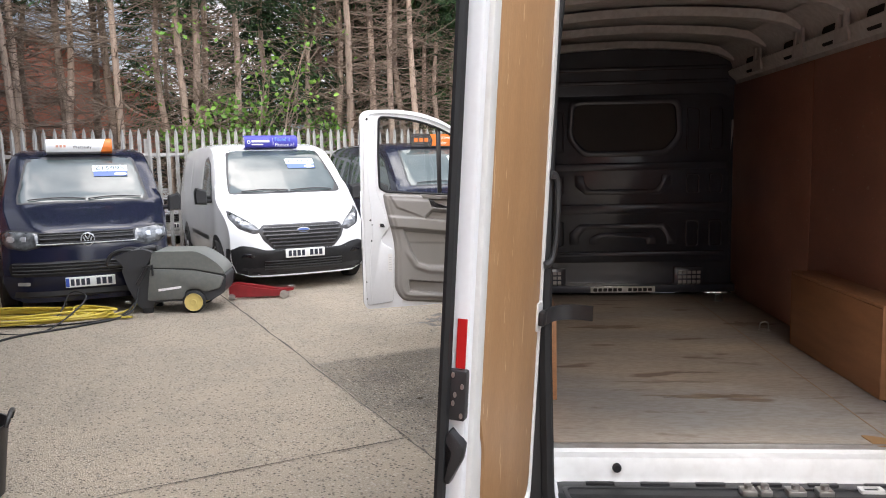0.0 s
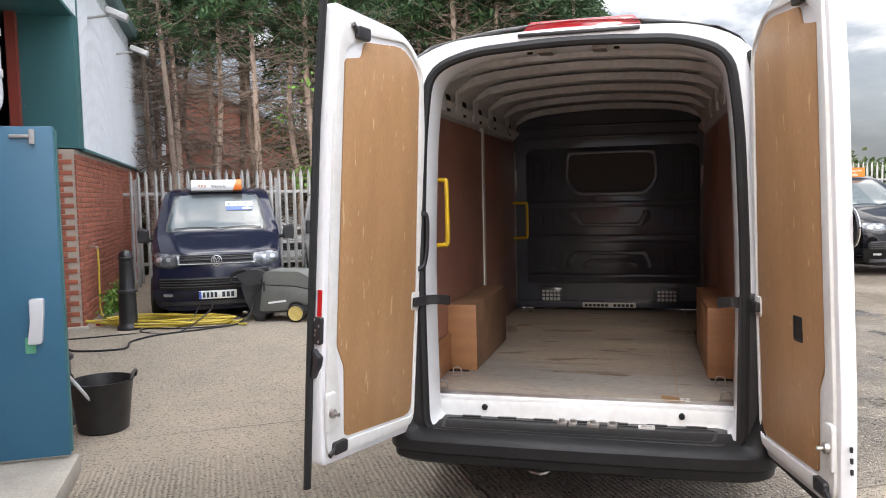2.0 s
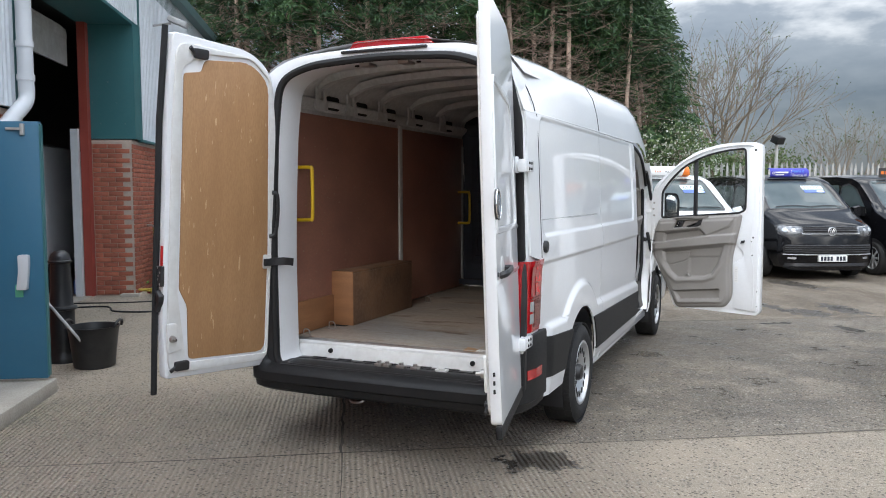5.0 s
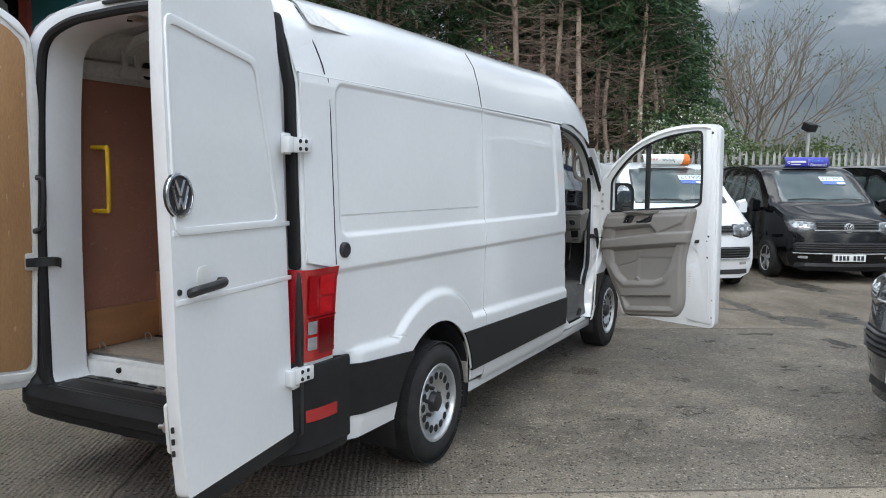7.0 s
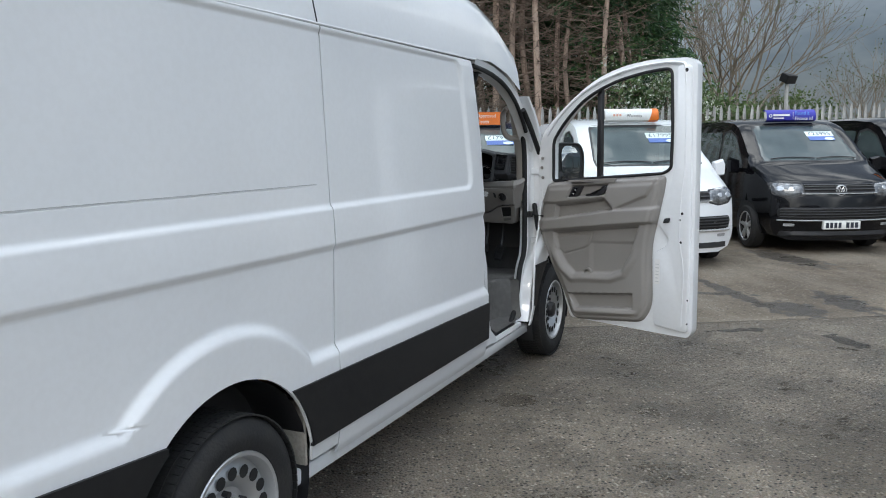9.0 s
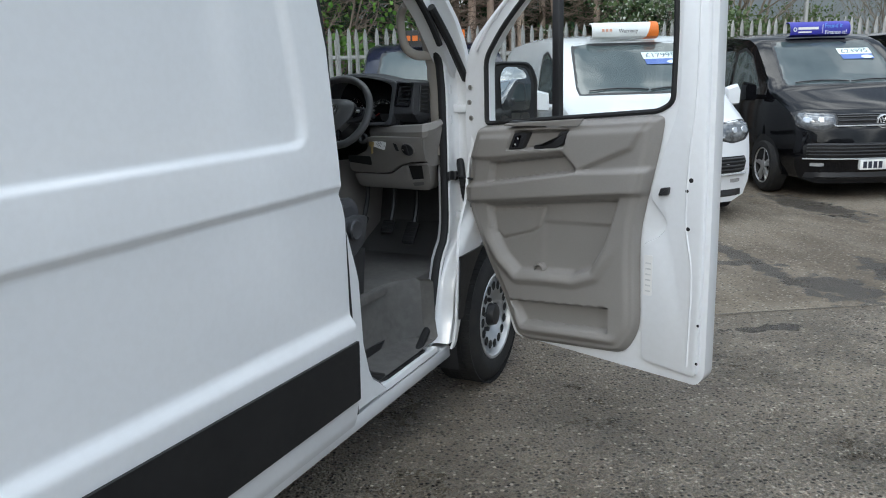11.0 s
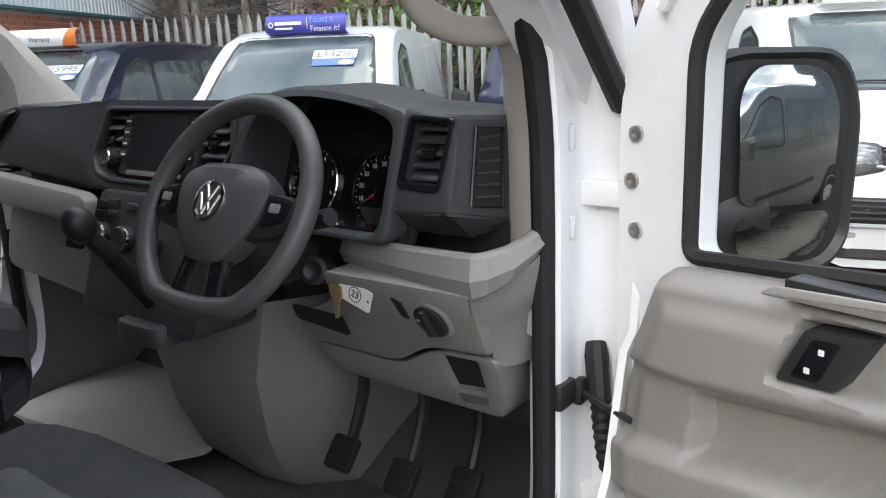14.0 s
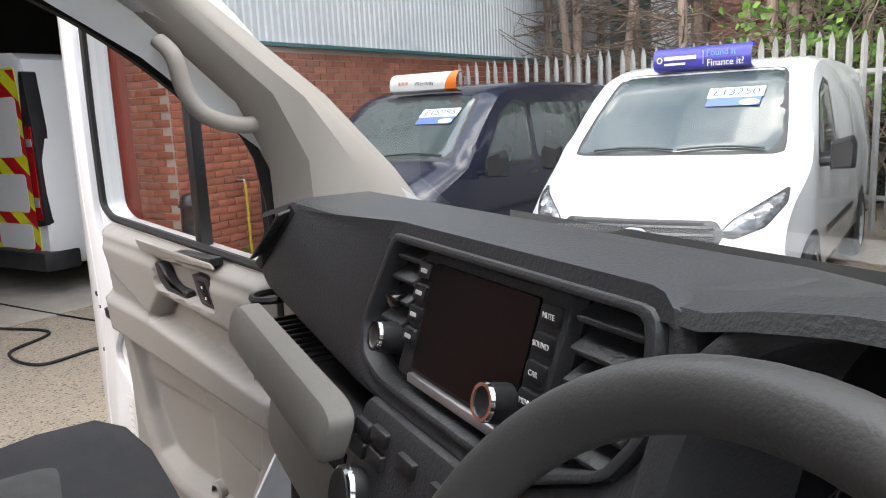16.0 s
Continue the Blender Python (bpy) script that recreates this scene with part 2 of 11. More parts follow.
# ---- materials ----
def material(name, base, rough=0.5, metal=0.0, other=None, scale=6.0, stretch=(1, 1, 1), amount=0.5, bump=0.0, bump_scale=60.0, coat=0.0, rough2=None,
             fine=None, fine_scale=150.0, fine_amount=0.3, spots=None, spot_scale=9.0, spot_size=0.12, vary=0.0, world_space=False, specular=0.5):
    """A surface with variation at two scales: broad blotches towards `other`, fine grain towards `fine`, and sparse spots."""
    mt = bpy.data.materials.new(name)
    mt.use_nodes = True
    nt = mt.node_tree
    N, L = nt.nodes, nt.links
    bs = N["Principled BSDF"]
    bs.inputs["Roughness"].default_value, bs.inputs["Metallic"].default_value = rough, metal
    bs.inputs["Coat Weight"].default_value, bs.inputs["Coat Roughness"].default_value = coat, 0.04
    bs.inputs["Specular IOR Level"].default_value = specular
    co = N.new("ShaderNodeTexCoord")
    src = co.outputs["Object"]
    if world_space:
        src = N.new("ShaderNodeNewGeometry").outputs["Position"]
    mp = N.new("ShaderNodeMapping")
    mp.inputs["Scale"].default_value = stretch
    L.new(src, mp.inputs["Vector"])
    if vary:
        oi = N.new("ShaderNodeObjectInfo")
        L.new(oi.outputs["Random"], mp.inputs["Location"])
    vec = mp.outputs["Vector"]

    def noise_of(sc, detail, lo, hi):
        n = N.new("ShaderNodeTexNoise")
        n.inputs["Scale"].default_value, n.inputs["Detail"].default_value = sc, detail
        L.new(vec, n.inputs["Vector"])
        r = N.new("ShaderNodeMapRange")
        r.inputs["From Min"].default_value, r.inputs["From Max"].default_value = lo, hi
        L.new(n.outputs["Fac"], r.inputs["Value"])
        return r.outputs["Result"]

    def mix(fac, a, b, amt):
        m = N.new("ShaderNodeMix")
        m.data_type = "RGBA"
        mu = N.new("ShaderNodeMath")
        mu.operation = "MULTIPLY"
        mu.inputs[1].default_value = amt
        L.new(fac, mu.inputs[0])
        L.new(mu.outputs[0], m.inputs[0])
        if isinstance(a, tuple):
            m.inputs[6].default_value = (*a, 1)
        else:
            L.new(a, m.inputs[6])
        m.inputs[7].default_value = (*b, 1)
        return m.outputs[2]

    col = base
    other = other or tuple(c * 0.8 for c in base)
    broad = noise_of(scale, 5, 0.35, 0.65)
    col = mix(broad, col, other, amount)
    if fine is not None:
        col = mix(noise_of(fine_scale, 3, 0.4, 0.62), col, fine, fine_amount)
    if spots is not None:
        col = mix(noise_of(spot_scale, 6, 0.62 - spot_size * 0.3, 0.68), col, spots, 0.85)
    if vary:
        hv = N.new("ShaderNodeHueSaturation")
        mr = N.new("ShaderNodeMapRange")
        mr.inputs["To Min"].default_value, mr.inputs["To Max"].default_value = 1 - vary, 1 + vary
        L.new(oi.outputs["Random"], mr.inputs["Value"])
        L.new(mr.outputs["Result"], hv.inputs["Value"])
        L.new(col, hv.inputs["Color"])
        col = hv.outputs["Color"]
    L.new(col, bs.inputs["Base Color"])
    if rough2 is not None:
        rr2 = N.new("ShaderNodeMapRange")
        rr2.inputs["To Min"].default_value, rr2.inputs["To Max"].default_value = rough, rough2
        L.new(broad, rr2.inputs["Value"])
        L.new(rr2.outputs["Result"], bs.inputs["Roughness"])
    if bump:
        bn = N.new("ShaderNodeTexNoise")
        bn.inputs["Scale"].default_value, bn.inputs["Detail"].default_value = bump_scale, 4
        L.new(vec, bn.inputs["Vector"])
        bp = N.new("ShaderNodeBump")
        bp.inputs["Strength"].default_value, bp.inputs["Distance"].default_value = bump, 0.01
        L.new(bn.outputs["Fac"], bp.inputs["Height"])
        L.new(bp.outputs["Normal"], bs.inputs["Normal"])
    return mt


def glass(name, tint=(0.85, 0.92, 0.9), rough=0.02):
    mt = bpy.data.materials.new(name)
    mt.use_nodes = True
    N, L = mt.node_tree.nodes, mt.node_tree.links
    N.clear()
    out, tr, gl, mx, fr = (N.new("ShaderNode" + k) for k in ("OutputMaterial", "BsdfTransparent", "BsdfGlossy", "MixShader", "LayerWeight"))
    tr.inputs["Color"].default_value = (*tint, 1)
    gl.inputs["Roughness"].default_value = rough
    fr.inputs["Blend"].default_value = 0.5
    pw, ad = N.new("ShaderNodeMath"), N.new("ShaderNodeMath")
    pw.operation, ad.operation = "POWER", "MULTIPLY_ADD"
    pw.inputs[1].default_value, ad.inputs[1].default_value, ad.inputs[2].default_value = 4.5, 0.85, 0.05
    L.new(fr.outputs["Facing"], pw.inputs[0])
    L.new(pw.outputs[0], ad.inputs[0])
    L.new(ad.outputs[0], mx.inputs[0])
    L.new(tr.outputs[0], mx.inputs[1])
    L.new(gl.outputs[0], mx.inputs[2])
    L.new(mx.outputs[0], out.inputs["Surface"])
    return mt


VAN_WHITE = material("white_van_paint", (0.80, 0.81, 0.82), 0.3, coat=1.0, other=(0.70, 0.71, 0.72), scale=1.2, amount=0.5, fine=(0.55, 0.54, 0.5), fine_scale=40, fine_amount=0.06)
INNER_WHITE = material("inner_white_paint", (0.74, 0.74, 0.72), 0.38, other=(0.62, 0.60, 0.56), scale=3, amount=0.6, fine=(0.4, 0.38, 0.34), fine_scale=25, fine_amount=0.15)
GREY_STEEL = material("grey_primer_steel", (0.64, 0.64, 0.63), 0.5, other=(0.52, 0.52, 0.52), scale=4, amount=0.6, fine=(0.2, 0.19, 0.18), fine_scale=30, fine_amount=0.2)
BLACK_PLASTIC = material("black_plastic", (0.016, 0.016, 0.0175), 0.42, other=(0.028, 0.028, 0.03), scale=5, amount=0.8, bump=0.06, bump_scale=500)
BUMPER_BLACK = material("bumper_plastic", (0.010, 0.0105, 0.0115), 0.5, other=(0.016, 0.016, 0.017), scale=3, amount=0.8, bump=0.1, bump_scale=400, fine=(0.05, 0.048, 0.046), fine_scale=30, fine_amount=0.08, specular=0.3)
RUBBER = material("rubber", (0.012, 0.012, 0.013), 0.6, other=(0.02, 0.02, 0.02), scale=10, specular=0.35)
TYRE = material("tyre_rubber", (0.011, 0.011, 0.012), 0.8, other=(0.022, 0.021, 0.019), scale=12, amount=0.8, bump=0.3, bump_scale=90)
RIM = material("wheel_silver", (0.55, 0.56, 0.57), 0.35, 0.6, other=(0.4, 0.4, 0.4), scale=8)
CHROME = material("chrome", (0.8, 0.8, 0.81), 0.12, 1.0, other=(0.65, 0.65, 0.66), scale=5)
STEEL = material("bare_steel", (0.5, 0.49, 0.47), 0.38, 0.9, other=(0.3, 0.27, 0.24), scale=14)
PLY_DOOR = material("plywood_lining", (0.44, 0.25, 0.12), 0.45, other=(0.36, 0.195, 0.09), scale=2.6, stretch=(3, 3, 0.7), amount=0.75, fine=(0.27, 0.14, 0.065), fine_scale=60, fine_amount=0.3, spots=(0.58, 0.40, 0.23), spot_scale=13, spot_size=-0.17, bump=0.1, bump_scale=70)
PLY_DARK = material("dark_film_plywood", (0.38, 0.175, 0.12), 0.3, other=(0.27, 0.122, 0.09), scale=2.0, stretch=(1, 1, 1.6), amount=0.8, fine=(0.22, 0.13, 0.09), fine_scale=45, fine_amount=0.25, spots=(0.38, 0.26, 0.18), spot_scale=24, spot_size=-0.17)
PLY_BOX = material("box_plywood", (0.42, 0.20, 0.09), 0.5, other=(0.32, 0.15, 0.07), scale=3, stretch=(1, 1, 6), amount=0.8, fine=(0.16, 0.075, 0.035), fine_scale=70, fine_amount=0.3)
PLY_BOX_BROWN = material("box_plywood_brown", (0.26, 0.14, 0.075), 0.55, other=(0.14, 0.075, 0.045), scale=5, amount=0.9, fine=(0.3, 0.2, 0.13), fine_scale=40, fine_amount=0.35)
RED_LENS = material("red_lens", (0.40, 0.008, 0.012), 0.08, coat=1.0, other=(0.30, 0.005, 0.008), scale=20, stretch=(1, 1, 5))
CLEAR_LENS = material("clear_lens", (0.62, 0.64, 0.66), 0.1, 0.5, coat=1.0, other=(0.35, 0.36, 0.38), scale=22)
RED_TAPE = material("red_reflector", (0.62, 0.02, 0.02), 0.3, other=(0.5, 0.015, 0.015))
YELLOW_PAINT = material("yellow_paint", (0.72, 0.46, 0.02), 0.35, other=(0.55, 0.33, 0.02), scale=10)


# ---- ground ----
def yard_material():
    """Weathered exposed-aggregate concrete, a darker damp tarmac bay, oil stains and puddles. Object space lies along the yard's own grid."""
    mt = bpy.data.materials.new("yard_concrete")
    mt.use_nodes = True
    nt = mt.node_tree
    N, L = nt.nodes, nt.links
    bs = N["Principled BSDF"]
    co = N.new("ShaderNodeTexCoord").outputs["Object"]

    def noise_tex(sc, detail=4, rough=0.5, stretch=None):
        n = N.new("ShaderNodeTexNoise")
        n.inputs["Scale"].default_value, n.inputs["Detail"].default_value, n.inputs["Roughness"].default_value = sc, detail, rough
        if stretch:
            mp = N.new("ShaderNodeMapping")
            mp.inputs["Scale"].default_value = stretch
            L.new(co, mp.inputs["Vector"])
            L.new(mp.outputs[0], n.inputs["Vector"])
        else:
            L.new(co, n.inputs["Vector"])
        return n.outputs["Fac"]

    def mapr(v, a, b, c=0.0, d=1.0):
        r = N.new("ShaderNodeMapRange")
        for k, x in zip(("From Min", "From Max", "To Min", "To Max"), (a, b, c, d)):
            r.inputs[k].default_value = x
        L.new(v, r.inputs["Value"])
        return r.outputs["Result"]

    def math_(op, a, b=None):
        m = N.new("ShaderNodeMath")
        m.operation = op
        for i, x in enumerate((a, b)):
            if x is None:
                continue
            if isinstance(x, (int, float)):
                m.inputs[i].default_value = x
            else:
                L.new(x, m.inputs[i])
        return m.outputs[0]

    def mix(f, a, b):
        m = N.new("ShaderNodeMix")
        m.data_type = "RGBA"
        L.new(f, m.inputs[0])
        for i, x in ((6, a), (7, b)):
            if isinstance(x, tuple):
                m.inputs[i].default_value = (*x, 1)
            else:
                L.new(x, m.inputs[i])
        return m.outputs[2]

    sep = N.new("ShaderNodeSeparateXYZ")
    L.new(co, sep.inputs[0])
    u, v = sep.outputs[0], sep.outputs[1]
    wob = mapr(noise_tex(1.6, 5), 0, 1, -0.28, 0.28)
    uu, vv = math_("ADD", u, wob), math_("ADD", v, wob)

    def inside(x, a, b, edge):
        return math_("MULTIPLY", mapr(x, a - edge, a + edge), mapr(x, b - edge, b + edge, 1, 0))

    bay = math_("MULTIPLY", inside(u, -0.3, 40, 0.03), inside(v, -0.12, 4.3, 0.03))
    damp = math_("MULTIPLY", inside(uu, -0.1, 30, 0.25), inside(vv, 0.1, 4.1, 0.3))
    broad = mapr(noise_tex(0.55, 6, 0.6), 0.35, 0.65)
    patch = mapr(noise_tex(2.1, 6, 0.62), 0.38, 0.62)
    speck = mapr(noise_tex(95, 2, 0.6), 0.42, 0.62)
    peb = N.new("ShaderNodeTexVoronoi")
    peb.inputs["Scale"].default_value = 62
    L.new(co, peb.inputs["Vector"])
    pebble = mapr(peb.outputs["Distance"], 0.1, 0.55, 1, 0)
    pcol = N.new("ShaderNodeSeparateColor")
    L.new(peb.outputs["Color"], pcol.inputs[0])
    light = mix(broad, (0.54, 0.445, 0.335), (0.43, 0.36, 0.275))
    light = mix(math_("MULTIPLY", patch, 0.45), light, (0.29, 0.245, 0.19))
    light = mix(math_("MULTIPLY", speck, 0.5), light, (0.64, 0.55, 0.44))
    dark = mix(broad, (0.58, 0.48, 0.365), (0.40, 0.335, 0.265))
    dark = mix(math_("MULTIPLY", patch, 0.45), dark, (0.31, 0.26, 0.19))
    dark = mix(math_("MULTIPLY", mapr(pcol.outputs[0], 0.35, 1.0), 0.55), dark, (0.42, 0.38, 0.33))
    dark = mix(math_("MULTIPLY", speck, 0.4), dark, (0.06, 0.056, 0.05))
    col = mix(bay, light, dark)
    # darker brown mottling on the lane in front of the parked row
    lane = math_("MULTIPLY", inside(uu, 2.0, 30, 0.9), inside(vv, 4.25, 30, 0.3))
    lane_mottle = mapr(noise_tex(0.9, 7, 0.7, (1.0, 0.45, 1.0)), 0.36, 0.58)
    col = mix(math_("MULTIPLY", lane, mapr(lane_mottle, 0, 1, 0.35, 0.85)), col, (0.15, 0.115, 0.08))
    # stones of the aggregate, light and dark
    st = N.new("ShaderNodeTexVoronoi")
    st.inputs["Scale"].default_value = 48
    L.new(co, st.inputs["Vector"])
    sc_ = N.new("ShaderNodeSeparateColor")
    L.new(st.outputs["Color"], sc_.inputs[0])
    body_ = mapr(st.outputs["Distance"], 0.25, 0.5, 1, 0)
    pale_ = math_("MULTIPLY", math_("MULTIPLY", mapr(sc_.outputs[0], 0.62, 0.78), body_), math_("ADD", math_("MULTIPLY", bay, 0.30), 0.62))
    deep_ = math_("MULTIPLY", math_("MULTIPLY", mapr(sc_.outputs[1], 0.48, 0.68), body_), math_("ADD", math_("MULTIPLY", bay, 0.22), 0.72))
    col = mix(pale_, col, (0.70, 0.63, 0.53))
    col = mix(deep_, col, (0.035, 0.030, 0.025))
    # brushed ribs across the strip behind the van
    wave = N.new("ShaderNodeTexWave")
    wave.bands_direction, wave.inputs["Scale"].default_value, wave.inputs["Distortion"].default_value = "X", 9.5, 2.2
    L.new(co, wave.inputs["Vector"])
    ribs = math_("MULTIPLY", math_("MULTIPLY", inside(vv, -1.5, 1.5, 0.3), inside(uu, -3.2, 1.2, 0.4)), wave.outputs["Fac"])
    col = mix(math_("MULTIPLY", mapr(ribs, 0.35, 0.9), 0.22), col, (0.11, 0.088, 0.066))

    def blot(cu, cv, ru, rv, turn=0.0):
        """An oil stain or puddle with a ragged rim."""
        mp = N.new("ShaderNodeMapping")
        mp.vector_type = "TEXTURE"
        mp.inputs["Location"].default_value = (cu, cv, 0)
        mp.inputs["Rotation"].default_value = (0, 0, radians(turn))
        mp.inputs["Scale"].default_value = (ru, rv, 1)
        L.new(co, mp.inputs["Vector"])
        ln = N.new("ShaderNodeVectorMath")
        ln.operation = "LENGTH"
        L.new(mp.outputs[0], ln.inputs[0])
        d = math_("ADD", ln.outputs["Value"], mapr(rag, 0.3, 0.7, -0.55, 0.55))
        return mapr(d, 0.75, 0.95, 1, 0)

    rag = noise_tex(7, 5, 0.65)
    wets = None
    for cu, cv, ru, rv, turn in ((0.86, -0.42, 0.26, 0.22, 0), (5.64, 5.6, 0.11, 1.25, 0), (5.85, 4.75, 0.26, 0.42, 10), (6.5, 4.95, 0.22, 0.65, -8), (4.95, 4.0, 0.28, 0.07, 0), (5.6, 3.55, 0.10, 0.3, 5), (7.5, 7.9, 0.3, 1.0, 5), (7.2, 4.2, 0.5, 0.3, 0),
                                 (3.4, 5.2, 0.6, 0.25, 12), (5.2, 5.7, 0.9, 0.08, -24), (8.2, 4.4, 0.7, 0.22, -15), (1.9, 5.4, 0.8, 0.4, 20), (2.8, 6.3, 0.6, 0.3, 0)):
        b = blot(cu, cv, ru, rv, turn)
        wets = b if wets is None else math_("MAXIMUM", wets, b)
    col = mix(math_("MULTIPLY", wets, 0.82), col, (0.03, 0.027, 0.024))
    moist = math_("MULTIPLY", damp, mapr(noise_tex(1.3, 8, 0.72), 0.40, 0.58))
    col = mix(math_("MULTIPLY", moist, math_("SUBTRACT", 0.46, math_("MULTIPLY", pale_, 0.42))), col, (0.030, 0.026, 0.022))
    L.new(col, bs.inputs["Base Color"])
    gl = math_("SUBTRACT", mapr(patch, 0, 1, 0.92, 0.74), math_("MULTIPLY", math_("MAXIMUM", moist, math_("MULTIPLY", bay, 0.55)), 0.52))
    gl = math_("SUBTRACT", gl, math_("MULTIPLY", wets, 0.5))
    L.new(math_("MAXIMUM", gl, 0.12), bs.inputs["Roughness"])
    h = math_("ADD", math_("MULTIPLY", pebble, math_("ADD", math_("MULTIPLY", bay, 1.1), 0.25)), math_("MULTIPLY", speck, 0.45))
    h = math_("MULTIPLY", h, math_("SUBTRACT", 1.0, math_("MULTIPLY", wets, 0.8)))
    h = math_("ADD", h, math_("MULTIPLY", ribs, 1.1))
    bp = N.new("ShaderNodeBump")
    bp.inputs["Strength"].default_value, bp.inputs["Distance"].default_value = 1.0, 0.03
    L.new(h, bp.inputs["Height"])
    L.new(bp.outputs["Normal"], bs.inputs["Normal"])
    return mt


bm = B()
ring = [-400, -60, -20, -8, 0, 8, 16, 30, 80, 400]
grid(bm, [[(x, y, 0) for x in ring] for y in ring])
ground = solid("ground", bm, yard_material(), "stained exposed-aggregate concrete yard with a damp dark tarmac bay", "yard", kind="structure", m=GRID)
JOINT = material("joint_tar", (0.10, 0.085, 0.068), 0.9, other=(0.19, 0.16, 0.125), scale=3, amount=1.0, fine=(0.05, 0.045, 0.04), fine_scale=60, fine_amount=0.6)
for pts, w in ((((-0.3, 9), (-0.31, 2.3)), 0.03), (((-0.31, 2.3), (-0.33, -0.12)), 0.03), (((-0.33, -0.12), (-0.3, -9)), 0.02), (((-9, 2.25), (-0.3, 2.33)), 0.02), (((-9, -0.14), (14, -0.12)), 0.025),
               (((2.0, 4.3), (14, 4.32)), 0.05), (((4.6, -0.1), (4.65, -6)), 0.02)):
    bm = B()
    (a, b), (c, d) = pts
    k = 24
    dx, dy = (c - a) / k, (d - b) / k
    ln = math.hypot(dx, dy)
    nx, ny = -dy / ln, dx / ln
    rows = []
    for i in range(k + 1):
        q = w * (0.15 + 0.6 * random.random()) / 2
        o = random.uniform(-0.008, 0.008)
        rows.append([(a + dx * i + nx * (o - q), b + dy * i + ny * (o - q), 0.004), (a + dx * i + nx * (o + q), b + dy * i + ny * (o + q), 0.004)])
    grid(bm, rows)
    part("joint", bm, JOINT, ground)

# ---- workshop building ----
WALL_U = -3.6
CLAD = material("white_cladding", (0.66, 0.69, 0.72), 0.4, other=(0.57, 0.60, 0.63), scale=0.8, amount=0.6, fine=(0.42, 0.43, 0.43), fine_scale=12, fine_amount=0.2)
TEAL = material("teal_steel", (0.035, 0.145, 0.155), 0.45, other=(0.028, 0.115, 0.125), scale=1.2, fine=(0.06, 0.15, 0.155), fine_scale=20, fine_amount=0.15)
TEAL_GUTTER = material("green_gutter", (0.12, 0.20, 0.20), 0.5, other=(0.09, 0.15, 0.15), scale=2)
BLUE_DOOR = material("blue_door_paint", (0.025, 0.13, 0.215), 0.4, other=(0.02, 0.105, 0.18), scale=1.5, fine=(0.05, 0.14, 0.2), fine_scale=25, fine_amount=0.12)
RED_STEEL = material("red_oxide_steel", (0.30, 0.052, 0.035), 0.5, other=(0.22, 0.04, 0.03), scale=4)
MORTAR = material("mortar", (0.46, 0.38, 0.32), 0.9, other=(0.36, 0.29, 0.24), scale=9, bump=0.4, bump_scale=80)
BRICK = material("red_brick", (0.40, 0.125, 0.07), 0.85, other=(0.30, 0.09, 0.055), scale=11, amount=0.8, fine=(0.2, 0.07, 0.045), fine_scale=120, fine_amount=0.35, bump=0.35, bump_scale=120, vary=0.22)
CONCRETE = material("plain_concrete", (0.42, 0.385, 0.33), 0.85, other=(0.32, 0.285, 0.24), scale=3, amount=0.8, fine=(0.16, 0.15, 0.13), fine_scale=70, fine_amount=0.3, bump=0.3, bump_scale=120)
PVC = material("white_pvc", (0.62, 0.64, 0.66), 0.35, other=(0.5, 0.51, 0.52), scale=3)
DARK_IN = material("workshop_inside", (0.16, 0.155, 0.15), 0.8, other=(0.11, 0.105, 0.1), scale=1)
GALV = material("galvanised_steel", (0.44, 0.44, 0.43), 0.55, 0.25, other=(0.33, 0.32, 0.30), scale=6, amount=0.8, fine=(0.25, 0.22, 0.18), fine_scale=40, fine_amount=0.2, vary=0.1)
ROOF_GREY = material("roof_sheet", (0.25, 0.26, 0.27), 0.5, other=(0.2, 0.2, 0.21), scale=1)

BT, EAVE = 2.45, 5.3
OPEN_V0, OPEN_V1, RECESS = 3.75, 7.93, 0.62
workshop = thing("workshop", GRID, "industrial unit of red brick and pale ribbed cladding with a teal entrance recess", "building", kind="structure")


def ribbed(bm, u, v0, v1, z0, z1, pitch=0.1, depth=0.018, thick=0.05):
    """Upright trapezoid ribs on a sheet that faces +u."""
    pts, v = [], v0
    while v < v1:
        for f, d in ((0.0, 0), (0.3, 0), (0.45, depth), (0.85, depth)):
            pts.append((min(v + pitch * f, v1), u + d))
        v += pitch
    pts.append((v1, u))
    rows = [[(d, a, z) for a, d in pts] for z in (z0, z1)]
    grid(bm, rows)
    box(bm, u - thick, u - 0.004, v0, v1, z0, z1)


# brick core behind the single bricks, long wall and return into the recess
bm = B()
box(bm, WALL_U - 0.3, WALL_U - 0.012, OPEN_V1 + 0.012, 34, 0, BT)
box(bm, WALL_U - RECESS, WALL_U - 0.3, OPEN_V1 + 0.012, OPEN_V1 + 0.3, 0, BT)
brick_wall = part("brick_wall", bm, MORTAR, workshop, "red brick wall with pale mortar joints")
bm = B()
box(bm, WALL_U - 0.3, WALL_U - 0.012, -14, 0.55, 0, BT)
box(bm, WALL_U - 0.3, WALL_U - 0.012, 1.62, OPEN_V0, 0, BT)
near_brick_wall = part("brick_wall", bm, MORTAR, workshop, "red brick wall beside the blue door")
bm = B()
ribbed(bm, WALL_U + 0.03, OPEN_V1 + 0.35, 19.0, BT + 0.02, EAVE)
ribbed(bm, WALL_U + 0.03, 22.0, 34.0, BT + 0.02, EAVE)
part("cladding", bm, CLAD, workshop, "pale grey-white ribbed steel cladding")
bm = B()
ribbed(bm, WALL_U + 0.03, OPEN_V0 - 0.3, OPEN_V1 + 0.35, 4.28, EAVE)
